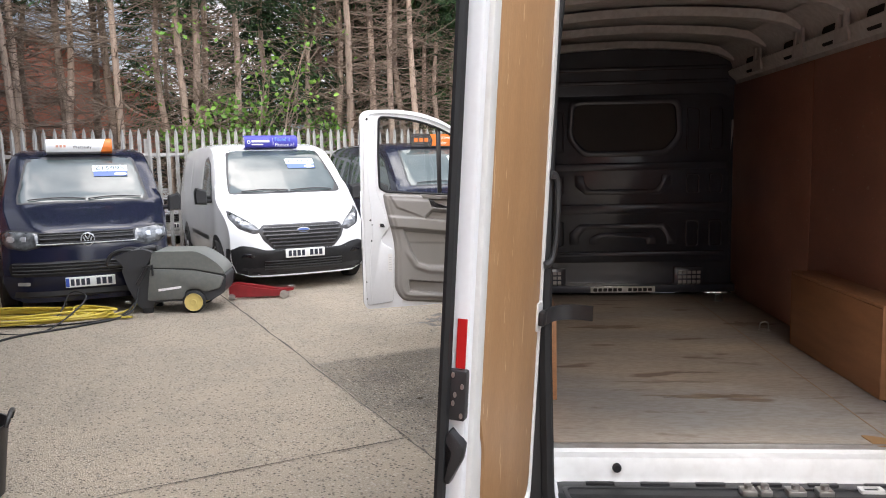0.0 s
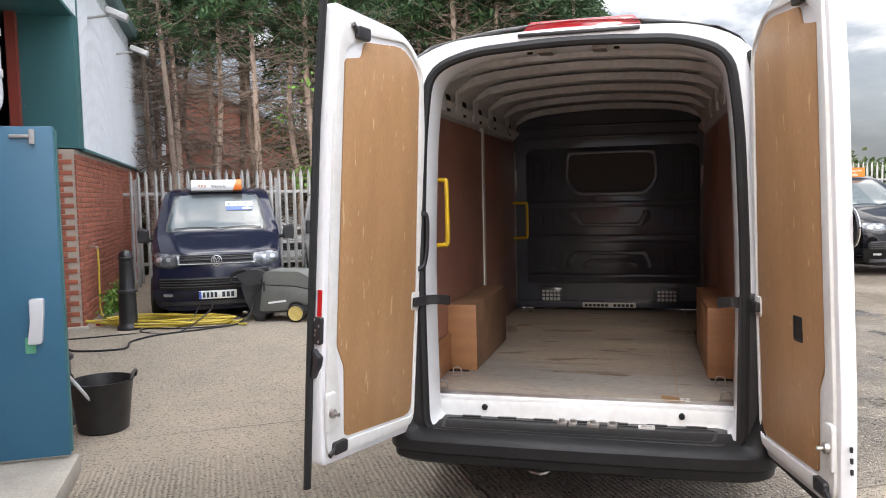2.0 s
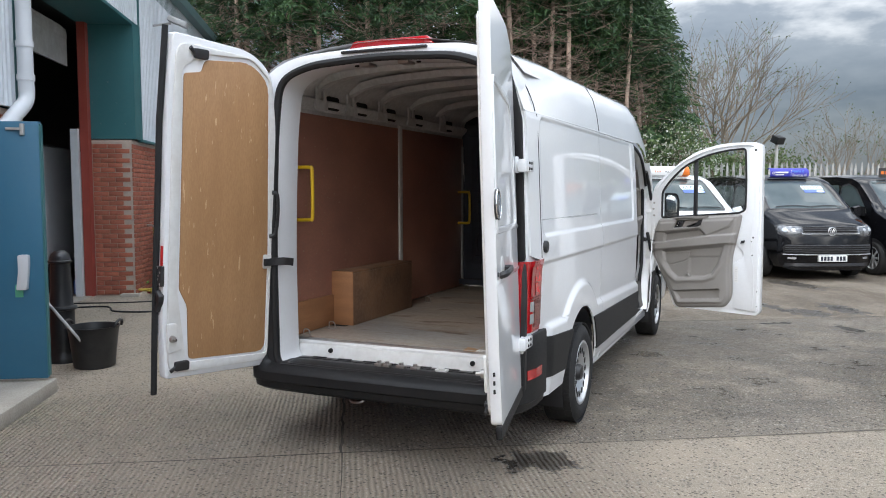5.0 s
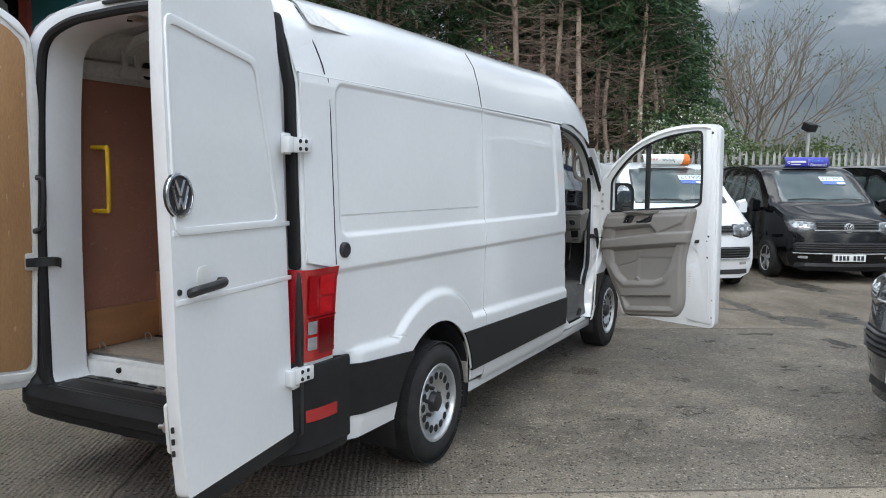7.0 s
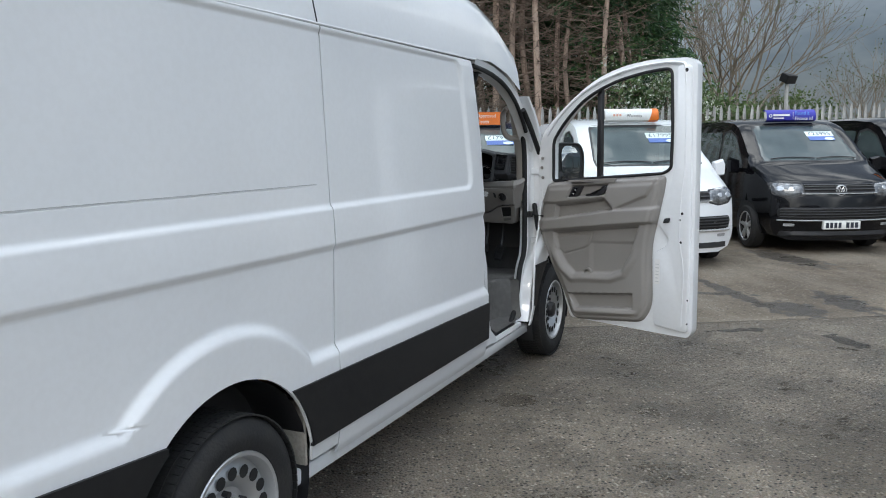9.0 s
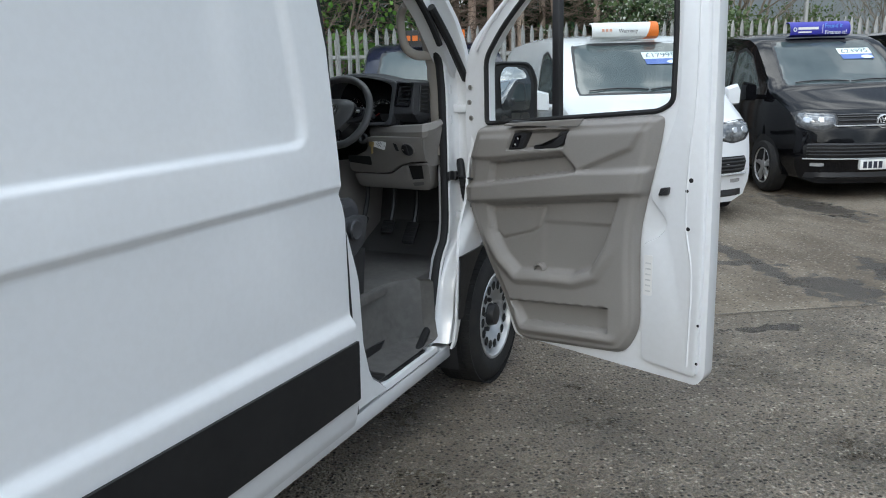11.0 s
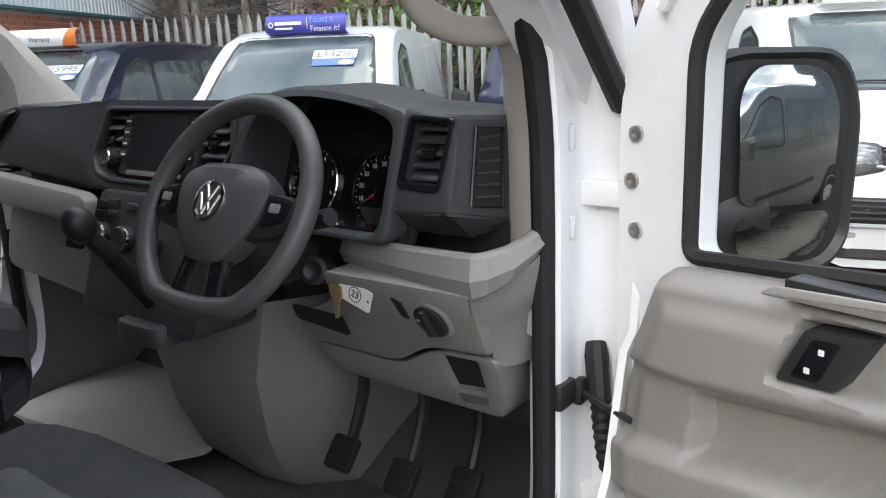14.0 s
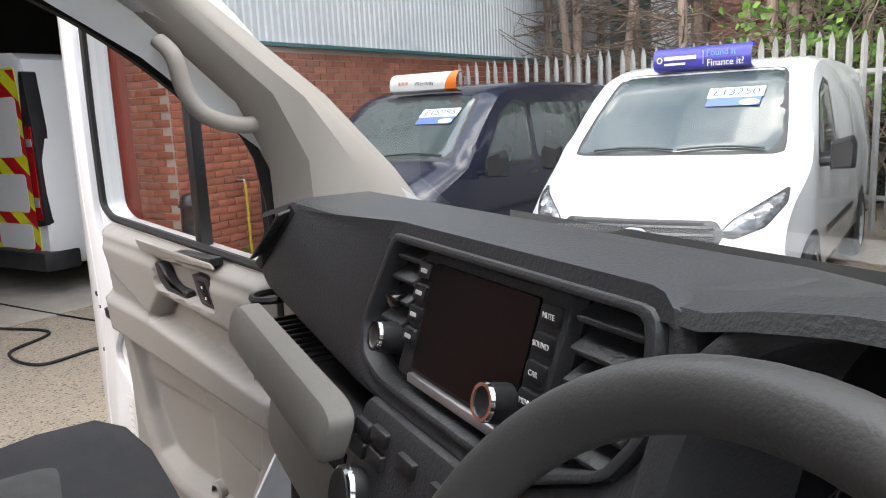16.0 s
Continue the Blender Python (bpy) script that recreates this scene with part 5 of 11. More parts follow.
for sgn in (1, -1):
    for y0, y1, z0, z1 in ((0.06, 1.72, 0.64, 2.17), (1.80, 3.235, 0.64, 2.17)) if sgn < 0 else ((0.06, 1.78, 0.64, 2.17), (1.79, 3.235, 0.64, 2.17)):
        bm = B()
        if y0 < 1:
            a, b = sorted((sgn * 0.835, sgn * 0.845))
            plate(bm, [(y0, z0), (0.54, z0), (0.54, 0.84), (1.46, 0.84), (1.46, z0), (y1, z0), (y1, z1), (y0, z1)], a, b, "x")
        else:
            box(bm, *sorted((sgn * 0.835, sgn * 0.845)), y0, y1, z0, z1, 0.002)
        part("wall_lining", bm, PLY_DARK, panel_van, "dark brown film-faced plywood lining")
    # low plywood at the foot of the wall
    bm = B()
    box(bm, *sorted((sgn * 0.815, sgn * 0.833)), 0.08, 0.62, 0.636, 0.86, 0.003)
    part("kick_board", bm, PLY_BOX, panel_van)
    # plywood wheel box
    x0, x1 = (sgn * 0.833, -0.653) if sgn < 0 else (0.684, 0.833)
    bm = B()
    a, b = (x1 - 0.014, x1) if sgn < 0 else (x0, x0 + 0.014)
    box(bm, a, b, 0.61, 1.60, 0.634, 1.019, 0.003)
    box(bm, x0, x1, 0.61, 1.60, 1.02, 1.035, 0.003)
    box(bm, x0, x1, 1.60, 1.612, 0.634, 1.035, 0.003)
    # the left box has the darker brown plywood, the right one the orange
    wb = part("wheel_box", bm, PLY_BOX_BROWN if sgn < 0 else PLY_BOX, panel_van, "plywood wheel arch box")
    bm = B()
    box(bm, x0, x1, 0.600, 0.609, 0.634, 1.035, 0.002)
    part("box_end", bm, PLY_BOX, wb, "fresh orange plywood end")
    # steel structure above the lining
    bm = B()
    rows = []
    for y in [0.0, 0.3, 0.6, 0.9, 1.2, 1.5, 1.8, 2.1, 2.4, 2.7, 3.0, 3.26]:
        rows.append([(sgn * x, y, z) for x, z in ((0.865, 2.05), (0.85, 2.16), (0.845, 2.2), (0.80, 2.24), (0.79, 2.27), (0.825, 2.29), (0.805, 2.34), (0.76, 2.385), (0.69, 2.43))])
    grid(bm, rows)
    part("inner_rail", bm, GREY_STEEL, panel_van)
    for y in (0.42, 0.85, 1.35, 1.90, 2.6):
        bm = B()
        plate(bm, soft([(y - 0.09, 2.20), (y + 0.09, 2.20), (y + 0.06, 2.30), (y + 0.07, 2.365), (y - 0.07, 2.365), (y - 0.06, 2.30)], 0.02), sgn * 0.80, sgn * 0.785, "x", holes=(rr(y - 0.03, 2.27, y + 0.03, 2.35, 0.015),))
        part("gusset", bm, GREY_STEEL, panel_van)
        bm = B()
        plate(bm, rr(y + 0.10, 2.215, y + 0.28, 2.315, 0.03), sgn * 0.812, sgn * 0.808, "x")
        part("side_hole", bm, HOLE, panel_van)
for y in (0.10, 0.42, 0.85, 1.35, 1.90, 2.5, 3.17):
    bm = B()
    prof = [(-0.06, 0.0), (-0.035, -0.045), (0.035, -0.045), (0.06, 0.0)]
    rows = [[(x, y + a, z + d) for a, d in prof] for x, z in ((-0.80, 2.38), (-0.70, 2.43), (-0.55, 2.46), (-0.3, 2.48), (0, 2.49), (0.3, 2.48), (0.55, 2.46), (0.70, 2.43), (0.80, 2.38))]
    grid(bm, rows)
    part("roof_bow", bm, GREY_STEEL, panel_van, "grey painted roof cross member")
bm = B()
rows = [[(x, y, z) for x, z in ((-0.86, 2.3), (-0.78, 2.40), (-0.66, 2.46), (-0.4, 2.49), (0, 2.505), (0.4, 2.49), (0.66, 2.46), (0.78, 2.40), (0.86, 2.3))] for y in (-0.05, 1, 2, 3.26)]
grid(bm, rows)
part("roof_inner", bm, GREY_STEEL, panel_van)
# sliding door post on the nearside
bm = B()
box(bm, -0.86, -0.825, 1.725, 1.795, 0.64, 2.2, 0.01)
part("slide_door_post", bm, INNER_WHITE, panel_van)
for y, z0, z1 in ((0.165, 1.43, 1.79), (3.1, 1.3, 1.62)):
    bm = B()
    tube(bm, curve_pts([(-0.838, y, z0), (-0.76, y, z0), (-0.725, y, z0 + 0.004), (-0.71, y, z0 + 0.03), (-0.71, y, z1 - 0.03), (-0.725, y, z1 - 0.004), (-0.76, y, z1), (-0.838, y, z1)], 4), 0.0125, 8)
    part("grab_rail", bm, YELLOW_PAINT, panel_van, "yellow painted grab rail")
for sgn in (1, -1):
    for y in (0.12, 0.45, 1.95, 2.9):
        bm = B()
        x = sgn * (0.74 if y < 1 else 0.66)
        plate(bm, oval(x, y, 0.035, 0.03, 14), 0.632, 0.637, "z")
        tube(bm, curve_pts([(x - 0.025, y, 0.64), (x - 0.022, y - 0.005, 0.675), (x, y - 0.01, 0.685), (x + 0.022, y - 0.005, 0.675), (x + 0.025, y, 0.64)], 3), 0.004, 6)
        part("lashing_ring", bm, STEEL, panel_van, "steel lashing ring")
bm = B()
plate(bm, soft([(0.43, 0.07), (0.53, 0.065), (0.57, 0.10), (0.49, 0.16), (0.42, 0.19)], 0.02), 0.6325, 0.6345, "z")
part("worn_patch", bm, FLOOR_RUB, load_floor)
bm = B()
plate(bm, rr(0.515, 0.075, 0.565, 0.13, 0.006), 0.632, 0.637, "z", holes=(oval(0.54, 0.10, 0.008, 0.012, 10),))
part("floor_plate", bm, INNER_WHITE, load_floor)
bm = B()
box(bm, 0.505, 0.509, 0.10, 3.2, 0.6325, 0.6335)
part("floor_joint", bm, FLOOR_RUB, load_floor)
for y0, y1, cx_, w_ in ((0.62, 0.70, 0.02, 0.30), (0.86, 0.90, -0.12, 0.24), (1.02, 1.06, 0.05, 0.16), (2.0, 2.12, -0.25, 0.22), (2.05, 2.2, 0.6, 0.12)):
    bm = B()
    edge = [(cx_ + w_ * math.cos(a) * (0.8 + 0.3 * math.sin(5 * a + cx_ * 9)), (y0 + y1) / 2 + (y1 - y0) / 2 * math.sin(a) * (0.75 + 0.35 * math.cos(7 * a))) for a in [2 * math.pi * i / 28 for i in range(28)]]
    plate(bm, edge, 0.6322, 0.6328, "z")
    part("oil_stain", bm, STAIN, load_floor, "dark brown oil stain")

# bulkhead
BULK = material("black_bulkhead", (0.055, 0.064, 0.085), 0.26, coat=0.7, other=(0.068, 0.08, 0.104), scale=3, amount=0.8, fine=(0.05, 0.05, 0.05), fine_scale=20, fine_amount=0.1)
bulk = thing("bulkhead", Matrix(), "", "")
bulk.parent = panel_van
bulk.matrix_local = pose(0.0, 3.24, 0.0289) @ Matrix.Diagonal((0.983, 1.7, 0.983, 1))
bm = B()
plate(bm, soft([(-0.90, 0.62), (0.90, 0.62), (0.90, 2.1), (0.80, 2.42), (0.5, 2.53), (-0.5, 2.53), (-0.80, 2.42), (-0.90, 2.1)], 0.06), 0.035, 0.0, "y")
part("bulkhead_panel", bm, BULK, bulk, "black pressed steel bulkhead")


def press(bm, pts, h=0.012, r=0.025, hole=None):
    """A raised pressing with soft shoulders."""
    plate(bm, soft(pts, r), 0.0, -h, "y", holes=(soft(hole, r),) if hole else (), bevel=min(h * 0.6, 0.006))


bm = B()
press(bm, [(-0.74, 0.86), (0.82, 0.86), (0.82, 2.08), (0.75, 2.12), (-0.68, 2.12), (-0.74, 2.08)], 0.02)
part("raised_field", bm, BULK, bulk)
FIELD = pose(0.03, -0.02, 0)
bm = B()
win_o = [(-0.40, 2.09), (-0.42, 1.80), (-0.30, 1.665), (0.32, 1.665), (0.44, 1.80), (0.42, 2.09)]
win_i = [(-0.36, 2.05), (-0.375, 1.82), (-0.28, 1.71), (0.30, 1.71), (0.395, 1.82), (0.38, 2.05)]
press(bm, win_o, 0.02, 0.05, win_i)
press(bm, [(-0.74, 1.56), (0.76, 1.56), (0.76, 1.62), (-0.74, 1.62)], 0.022, 0.012)
press(bm, [(-0.74, 1.235), (0.76, 1.235), (0.76, 1.31), (-0.74, 1.31)], 0.014, 0.012)
press(bm, [(-0.74, 0.905), (0.76, 0.905), (0.76, 0.945), (-0.74, 0.945)], 0.014, 0.01)
for z0, z1 in ((1.70, 2.02), (1.38, 1.53), (0.98, 1.18)):
    for x0, x1 in ((-0.71, -0.61), (-0.54, -0.44), (0.47, 0.57), (0.64, 0.74)):
        press(bm, [(x0, z0), (x1, z0), (x1, z1), (x0, z1)], 0.012, 0.02, [(x0 + 0.012, z0 + 0.012), (x1 - 0.012, z0 + 0.012), (x1 - 0.012, z1 - 0.012), (x0 + 0.012, z1 - 0.012)])
for a, z, w, up in ((0.36, 1.38, 0.15, -1), (0.40, 1.0, 0.16, 1), (0.25, 1.0, 0.09, 1)):
    zz = [z, z + w] if up > 0 else [z + w, z]
    o = [(-a, zz[0]), (-a, zz[0] + up * (w * 0.55)), (-a + 0.08, zz[1]), (a - 0.08, zz[1]), (a, zz[0] + up * (w * 0.55)), (a, zz[0]), (a - 0.07, zz[0]), (a - 0.075, zz[0] + up * w * 0.4), (a - 0.12, zz[1] - up * 0.04), (-a + 0.12, zz[1] - up * 0.04), (-a + 0.075, zz[0] + up * w * 0.4), (-a + 0.07, zz[0])]
    plate(bm, soft(o, 0.012), 0.0, -0.012, "y", bevel=0.005)
bmesh.ops.transform(bm, matrix=FIELD, verts=bm.verts[:])
part("pressing", bm, BULK, bulk)
bm = B()
plate(bm, soft([(x * 0.99, z) for x, z in win_i], 0.04), 0.0, -0.003, "y", m=FIELD)
part("blanked_window", bm, material("brown_board", (0.035, 0.028, 0.026), 0.5), bulk, "blanked bulkhead window")
bm = B()
box(bm, -0.86, 0.88, -0.07, 0.0, 0.64, 0.70, 0.01)
for x0, x1 in ((-0.62, -0.40), (0.42, 0.64)):
    plate(bm, rr(x0, 0.68, x1, 0.82, 0.01), 0.0, -0.025, "y", bevel=0.004)
for z in (2.2, 2.3):
    box(bm, -0.78, 0.80, -0.02, 0.0, z, z + 0.03, 0.008)
part("lower_rail", bm, BULK, bulk)
bm = B()
for k in range(5):
    for j in range(3):
        for x in (-0.6, 0.45):
            box(bm, x + 0.035 * k, x + 0.025 + 0.035 * k, -0.03, -0.024, 0.70 + 0.035 * j, 0.722 + 0.035 * j)
part("vent_slot", bm, GREY_STEEL, bulk)
bm = B()
box(bm, -0.22, 0.26, -0.082, -0.07, 0.645, 0.69, 0.003)
vent = part("vent_strip", bm, GREY_STEEL, bulk, "pale slotted vent strip")
bm = B()
for k in range(12):
    if k != 6:
        plate(bm, rr(-0.20 + 0.037 * k, 0.655, -0.172 + 0.037 * k, 0.68, 0.006), -0.0825, -0.0835, "y")
part("vent_hole", bm, HOLE, vent)
for x in (-0.86, 0.88):
    bm = B()
    box(bm, x - 0.015, x + 0.015, -0.03, -0.0, 0.7, 2.1, 0.004)
    part("edge_channel", bm, GREY_STEEL, bulk)


# ---- cab ----
GREY_TRIM = material("grey_door_trim", (0.25, 0.233, 0.216), 0.55, other=(0.222, 0.207, 0.192), scale=3, amount=0.7, bump=0.08, bump_scale=700, fine=(0.32, 0.31, 0.30), fine_scale=200, fine_amount=0.12)
GREY_DARK = material("dark_grey_trim", (0.09, 0.088, 0.086), 0.6, other=(0.075, 0.073, 0.071), scale=4, bump=0.08, bump_scale=700)
CREAM = material("warm_grey_trim", (0.44, 0.405, 0.36), 0.6, other=(0.39, 0.36, 0.32), scale=3, bump=0.08, bump_scale=400)
POCKET_GREY = material("pocket_grey", (0.13, 0.124, 0.118), 0.6, other=(0.11, 0.105, 0.1), scale=6, bump=0.1, bump_scale=600)
DASH = material("dash_plastic", (0.046, 0.047, 0.051), 0.44, other=(0.057, 0.058, 0.062), scale=4, bump=0.18, bump_scale=260)
GLOSS = material("piano_black", (0.008, 0.008, 0.01), 0.12, other=(0.012, 0.012, 0.014))
SCREEN = material("screen_glass", (0.004, 0.005, 0.007), 0.22, other=(0.005, 0.006, 0.008), specular=0.25)
FABRIC = material("seat_fabric", (0.05, 0.05, 0.055), 0.9, other=(0.068, 0.068, 0.073), scale=20, bump=0.5, bump_scale=600)
FABRIC2 = material("seat_fabric_grey", (0.12, 0.12, 0.122), 0.9, other=(0.085, 0.085, 0.087), scale=30, bump=0.5, bump_scale=600)
FLOOR_MAT = material("cab_floor_rubber", (0.105, 0.10, 0.094), 0.6, other=(0.08, 0.076, 0.072), scale=5, amount=0.8, fine=(0.17, 0.165, 0.155), fine_scale=28, fine_amount=0.25, bump=0.1, bump_scale=300)
SILVER_TRIM = material("satin_trim", (0.5, 0.5, 0.5), 0.3, 0.7)
WHITE_INK = material("white_print", (0.75, 0.75, 0.75), 0.6)
RED_INK = material("red_needle", (0.65, 0.03, 0.02), 0.5)
KEY_BRASS = material("brass_key", (0.62, 0.45, 0.2), 0.35, 0.7, other=(0.5, 0.36, 0.16))
TAG_WHITE = material("white_tag", (0.78, 0.77, 0.75), 0.45, other=(0.7, 0.69, 0.67))
CAB_GLASS = glass("cab_glass", (0.93, 0.96, 0.95))
MIRROR = material("mirror_glass", (0.86, 0.87, 0.88), 0.01, 1.0, other=(0.86, 0.87, 0.88))


def lettering(text, size, m, mat, parent, name="printing"):
    """Raised flat print in the built-in font, as a mesh."""
    cu = bpy.data.curves.new(name, "FONT")
    cu.body, cu.size, cu.align_x, cu.align_y, cu.extrude = text, size, "CENTER", "CENTER", 0.0004
    tmp = new("tmp_text", cu)
    dg = bpy.context.evaluated_depsgraph_get()
    me = bpy.data.meshes.new_from_object(tmp.evaluated_get(dg))
    bpy.data.objects.remove(tmp)
    bpy.data.curves.remove(cu)
    me.materials.clear()
    me.materials.append(mat)
    ob = new(name, me)
    ob.parent = parent
    ob.matrix_local = m
    return ob


# --- driver's and passenger's doors ---
def cab_door(name, m, f, label):
    """Front door; its own x runs from hinge to rear edge times f, the trim faces -y."""
    root = thing(name, Matrix(), "", "")
    root.parent = panel_van
    root.matrix_local = m

    def pl(bm, pts, d0, d1, holes=(), bevel=0.0):
        return plate(bm, [(f * x, z) for x, z in pts], d0, d1, "y", [[(f * x, z) for x, z in h] for h in holes], bevel)

    OUT = soft([(0.27, 0.385), (1.16, 0.375), (1.19, 0.42), (1.19, 0.95), (1.185, 1.5), (1.18, 2.07), (1.13, 2.105), (0.88, 2.115), (0.653, 2.087), (0.46, 2.02), (0.30, 1.92), (0.15, 1.80), (0.026, 1.68), (-0.01, 1.56), (-0.01, 0.95), (0.06, 0.85), (0.17, 0.66)],
               [0.03, 0.02, 0.02, 0.1, 0.2, 0.03, 0.03, 0.1, 0.1, 0.1, 0.1, 0.08, 0.05, 0.06, 0.06, 0.06, 0.08], 4)
    WIN = soft([(0.11, 1.335), (0.97, 1.40), (1.03, 1.43), (1.035, 1.7), (1.02, 2.055), (0.85, 2.045), (0.654, 2.01), (0.49, 1.955), (0.349, 1.88), (0.20, 1.74), (0.11, 1.62)], [0.02, 0.02, 0.03, 0.1, 0.04, 0.1, 0.1, 0.1, 0.1, 0.08, 0.04], 4)
    bm = B()
    pl(bm, OUT, 0.0, 0.075, holes=(WIN,), bevel=0.015)
    part("door_shell", bm, VAN_WHITE, root, label, 40)
    # raised white rim on the rear edge and the frame round the window
    bm = B()
    rim_o = soft([(0.93, 0.43), (1.165, 0.41), (1.17, 0.95), (1.165, 1.5), (1.15, 2.06), (1.055, 2.06), (1.055, 1.42), (0.98, 1.19), (0.945, 1.09), (0.99, 1.04), (1.03, 0.99), (1.0, 0.94), (0.92, 0.90)], 0.03)
    pl(bm, rim_o, 0.0, -0.02, bevel=0.008)
    part("inner_edge", bm, VAN_WHITE, root)
    bm = B()
    tube(bm, curve_pts([(f * x, -0.014, z) for x, z in ((1.125, 0.45), (1.13, 0.8), (1.10, 1.0), (1.105, 1.25), (1.125, 1.5), (1.115, 2.0), (1.06, 2.08), (0.85, 2.08), (0.654, 2.05), (0.47, 1.99), (0.31, 1.90), (0.16, 1.77), (0.07, 1.66))], 5), 0.009, 6)
    part("door_flange", bm, VAN_WHITE, root)
    # glass, quarter-light bar and seals
    bm = B()
    bm.faces.new([bm.verts.new((f * x, 0.034, z)) for x, z in WIN])
    g = part("door_glass", bm, CAB_GLASS, root, "clear side window")
    g.visible_shadow = False
    bm = B()
    box(bm, *sorted((f * 0.462, f * 0.498)), 0.018, 0.05, 1.35, 1.95, 0.004)
    part("quarter_bar", bm, BLACK_PLASTIC, root, "black window divider bar")
    bm = B()
    tube(bm, [(f * (0.57 + (x - 0.57) * 0.985), 0.0, 1.69 + (z - 1.69) * 0.985) for x, z in WIN], 0.011, 6, closed=True)
    part("window_seal", bm, RUBBER, root)
    # moulded trim card
    CARD = soft([(0.09, 1.326), (0.998, 1.392), (0.985, 1.29), (0.938, 1.089), (0.906, 0.94), (0.91, 0.75), (0.918, 0.55), (0.85, 0.432), (0.30, 0.376), (0.235, 0.535), (0.12, 0.73), (0.02, 0.945), (0.015, 1.06), (0.03, 1.17), (0.055, 1.235)],
                [0.02, 0.01, 0.05, 0.08, 0.08, 0.1, 0.06, 0.05, 0.06, 0.08, 0.06, 0.05, 0.05, 0.03, 0.03], 4)
    UPPER = [(0.172, 1.174), (0.563, 1.228), (0.63, 1.163), (0.162, 1.080)]
    BAND = [(-0.05, 1.055), (0.164, 1.083), (0.635, 1.165), (0.87, 1.185), (1.02, 1.20), (1.02, 1.10), (0.84, 1.085), (0.16, 1.0), (-0.05, 0.975)]
    SHOULDER = [(0.0, 1.185), (0.165, 1.188), (0.567, 1.238), (0.642, 1.165), (0.882, 1.265), (0.94, 1.36), (0.955, 1.43), (0.0, 1.43)]
    MIDP = [(0.150, 0.985), (0.828, 1.068), (0.765, 0.87), (0.70, 0.765), (0.61, 0.728), (0.43, 0.715), (0.32, 0.70), (0.24, 0.76), (0.18, 0.85)]
    LOWP = [(0.274, 0.563), (0.789, 0.619), (0.786, 0.515), (0.349, 0.468)]
    SPEAK = [(0.162, 0.957), (0.458, 0.993), (0.424, 0.91), (0.38, 0.885), (0.225, 0.838), (0.17, 0.88)]
    RECESS_ = [(0.278, 1.233), (0.578, 1.258), (0.597, 1.330), (0.312, 1.314)]

    def moulded(x, z, d):
        h = 0.030 * step(0.0, 0.022, d) + 0.012 * step(0.03, 0.06, d)
        h += 0.026 * step(0.010, -0.012, poly_dist(BAND, x, z))
        h += 0.016 * step(0.008, -0.010, poly_dist(SHOULDER, x, z))
        for pk, w, lowest in ((UPPER, 0.009, 0.006), (MIDP, 0.013, 0.008), (LOWP, 0.008, 0.002), (RECESS_, 0.007, 0.020)):
            k = step(w * 0.4, -w, poly_dist(pk, x, z))
            h = h * (1 - k) + lowest * k
        lip = step(0.035, 0.0, abs(poly_dist(MIDP, x, z) - 0.03)) * step(0.93, 0.80, z)
        h += 0.014 * lip + 0.010 * step(0.03, 0.0, abs(poly_dist(LOWP, x, z) - 0.025)) * step(0.52, 0.47, z)
        q = poly_dist(SPEAK, x, z)
        h += 0.006 * step(0.004, -0.004, q) - 0.004 * step(0.008, 0.0, abs(q - 0.004))
        ridge = 0.010 * step(0.01, -0.01, z - (0.93 + 0.06 * (x - 0.4))) * step(0.0, -0.02, poly_dist(MIDP, x, z)) * step(0.42, 0.47, x)
        return h - ridge * 0.8

    pts, keep = relief(CARD, moulded, 0.0066)
    bm = B()
    vv = {a: bm.verts.new((f * x, -h - 0.004, z)) for a, (x, z, h) in pts.items()}
    for q in keep:
        bm.faces.new([vv[a] for a in q])
    for _ in range(14):
        near = {v: [e.other_vert(v) for e in v.link_edges if e.is_boundary] for v in bm.verts if v.is_boundary}
        fresh = {v: (v.co * 2 + n[0].co + n[1].co) / 4 for v, n in near.items() if len(n) == 2}
        for v, c in fresh.items():
            v.co = c
    part("trim_card", bm, GREY_TRIM, root, "grey moulded door trim with pockets", 60)
    bm = B()
    pl(bm, soft([(0.263, 1.335), (0.648, 1.345), (0.678, 1.375), (0.278, 1.348)], 0.008), -0.057, -0.0625, bevel=0.002)
    part("trim_insert", bm, GREY_TRIM, root)
    bm = B()
    lathe(bm, [(-0.01, 0.03), (-0.03, 0.028), (-0.034, 0.02)], 12, "y", (f * 0.43, 0, 0.725))
    part("coat_hook", bm, GREY_TRIM, root)
    # lever, lock switch and window switch
    bm = B()
    pl(bm, soft([(0.284, 1.236), (0.356, 1.242), (0.394, 1.312), (0.318, 1.307)], 0.008), -0.02, -0.054, bevel=0.003)
    part("switch_plate", bm, BLACK_PLASTIC, root, "black lock switch")
    bm = B()
    pl(bm, soft([(0.305, 1.247), (0.338, 1.249), (0.360, 1.300), (0.328, 1.297)], 0.005), -0.054, -0.0565, bevel=0.001)
    part("lock_button", bm, GLOSS, root)
    bm = B()
    for x, z in ((0.325, 1.260), (0.340, 1.285)):
        pl(bm, rr(x - 0.0035, z - 0.0035, x + 0.0035, z + 0.0035, 0.001), -0.0565, -0.0568)
    part("lock_mark", bm, WHITE_INK, root)
    bm = B()
    pl(bm, soft([(0.423, 1.243), (0.528, 1.248), (0.573, 1.275), (0.593, 1.322), (0.556, 1.320), (0.528, 1.285), (0.498, 1.268), (0.423, 1.262)], 0.012), -0.032, -0.056, bevel=0.006)
    part("door_lever", bm, BLACK_PLASTIC, root, "black inner door lever")
    bm = B()
    box(bm, *sorted((f * 0.29, f * 0.48)), -0.055, -0.02, 1.338, 1.358, 0.003)
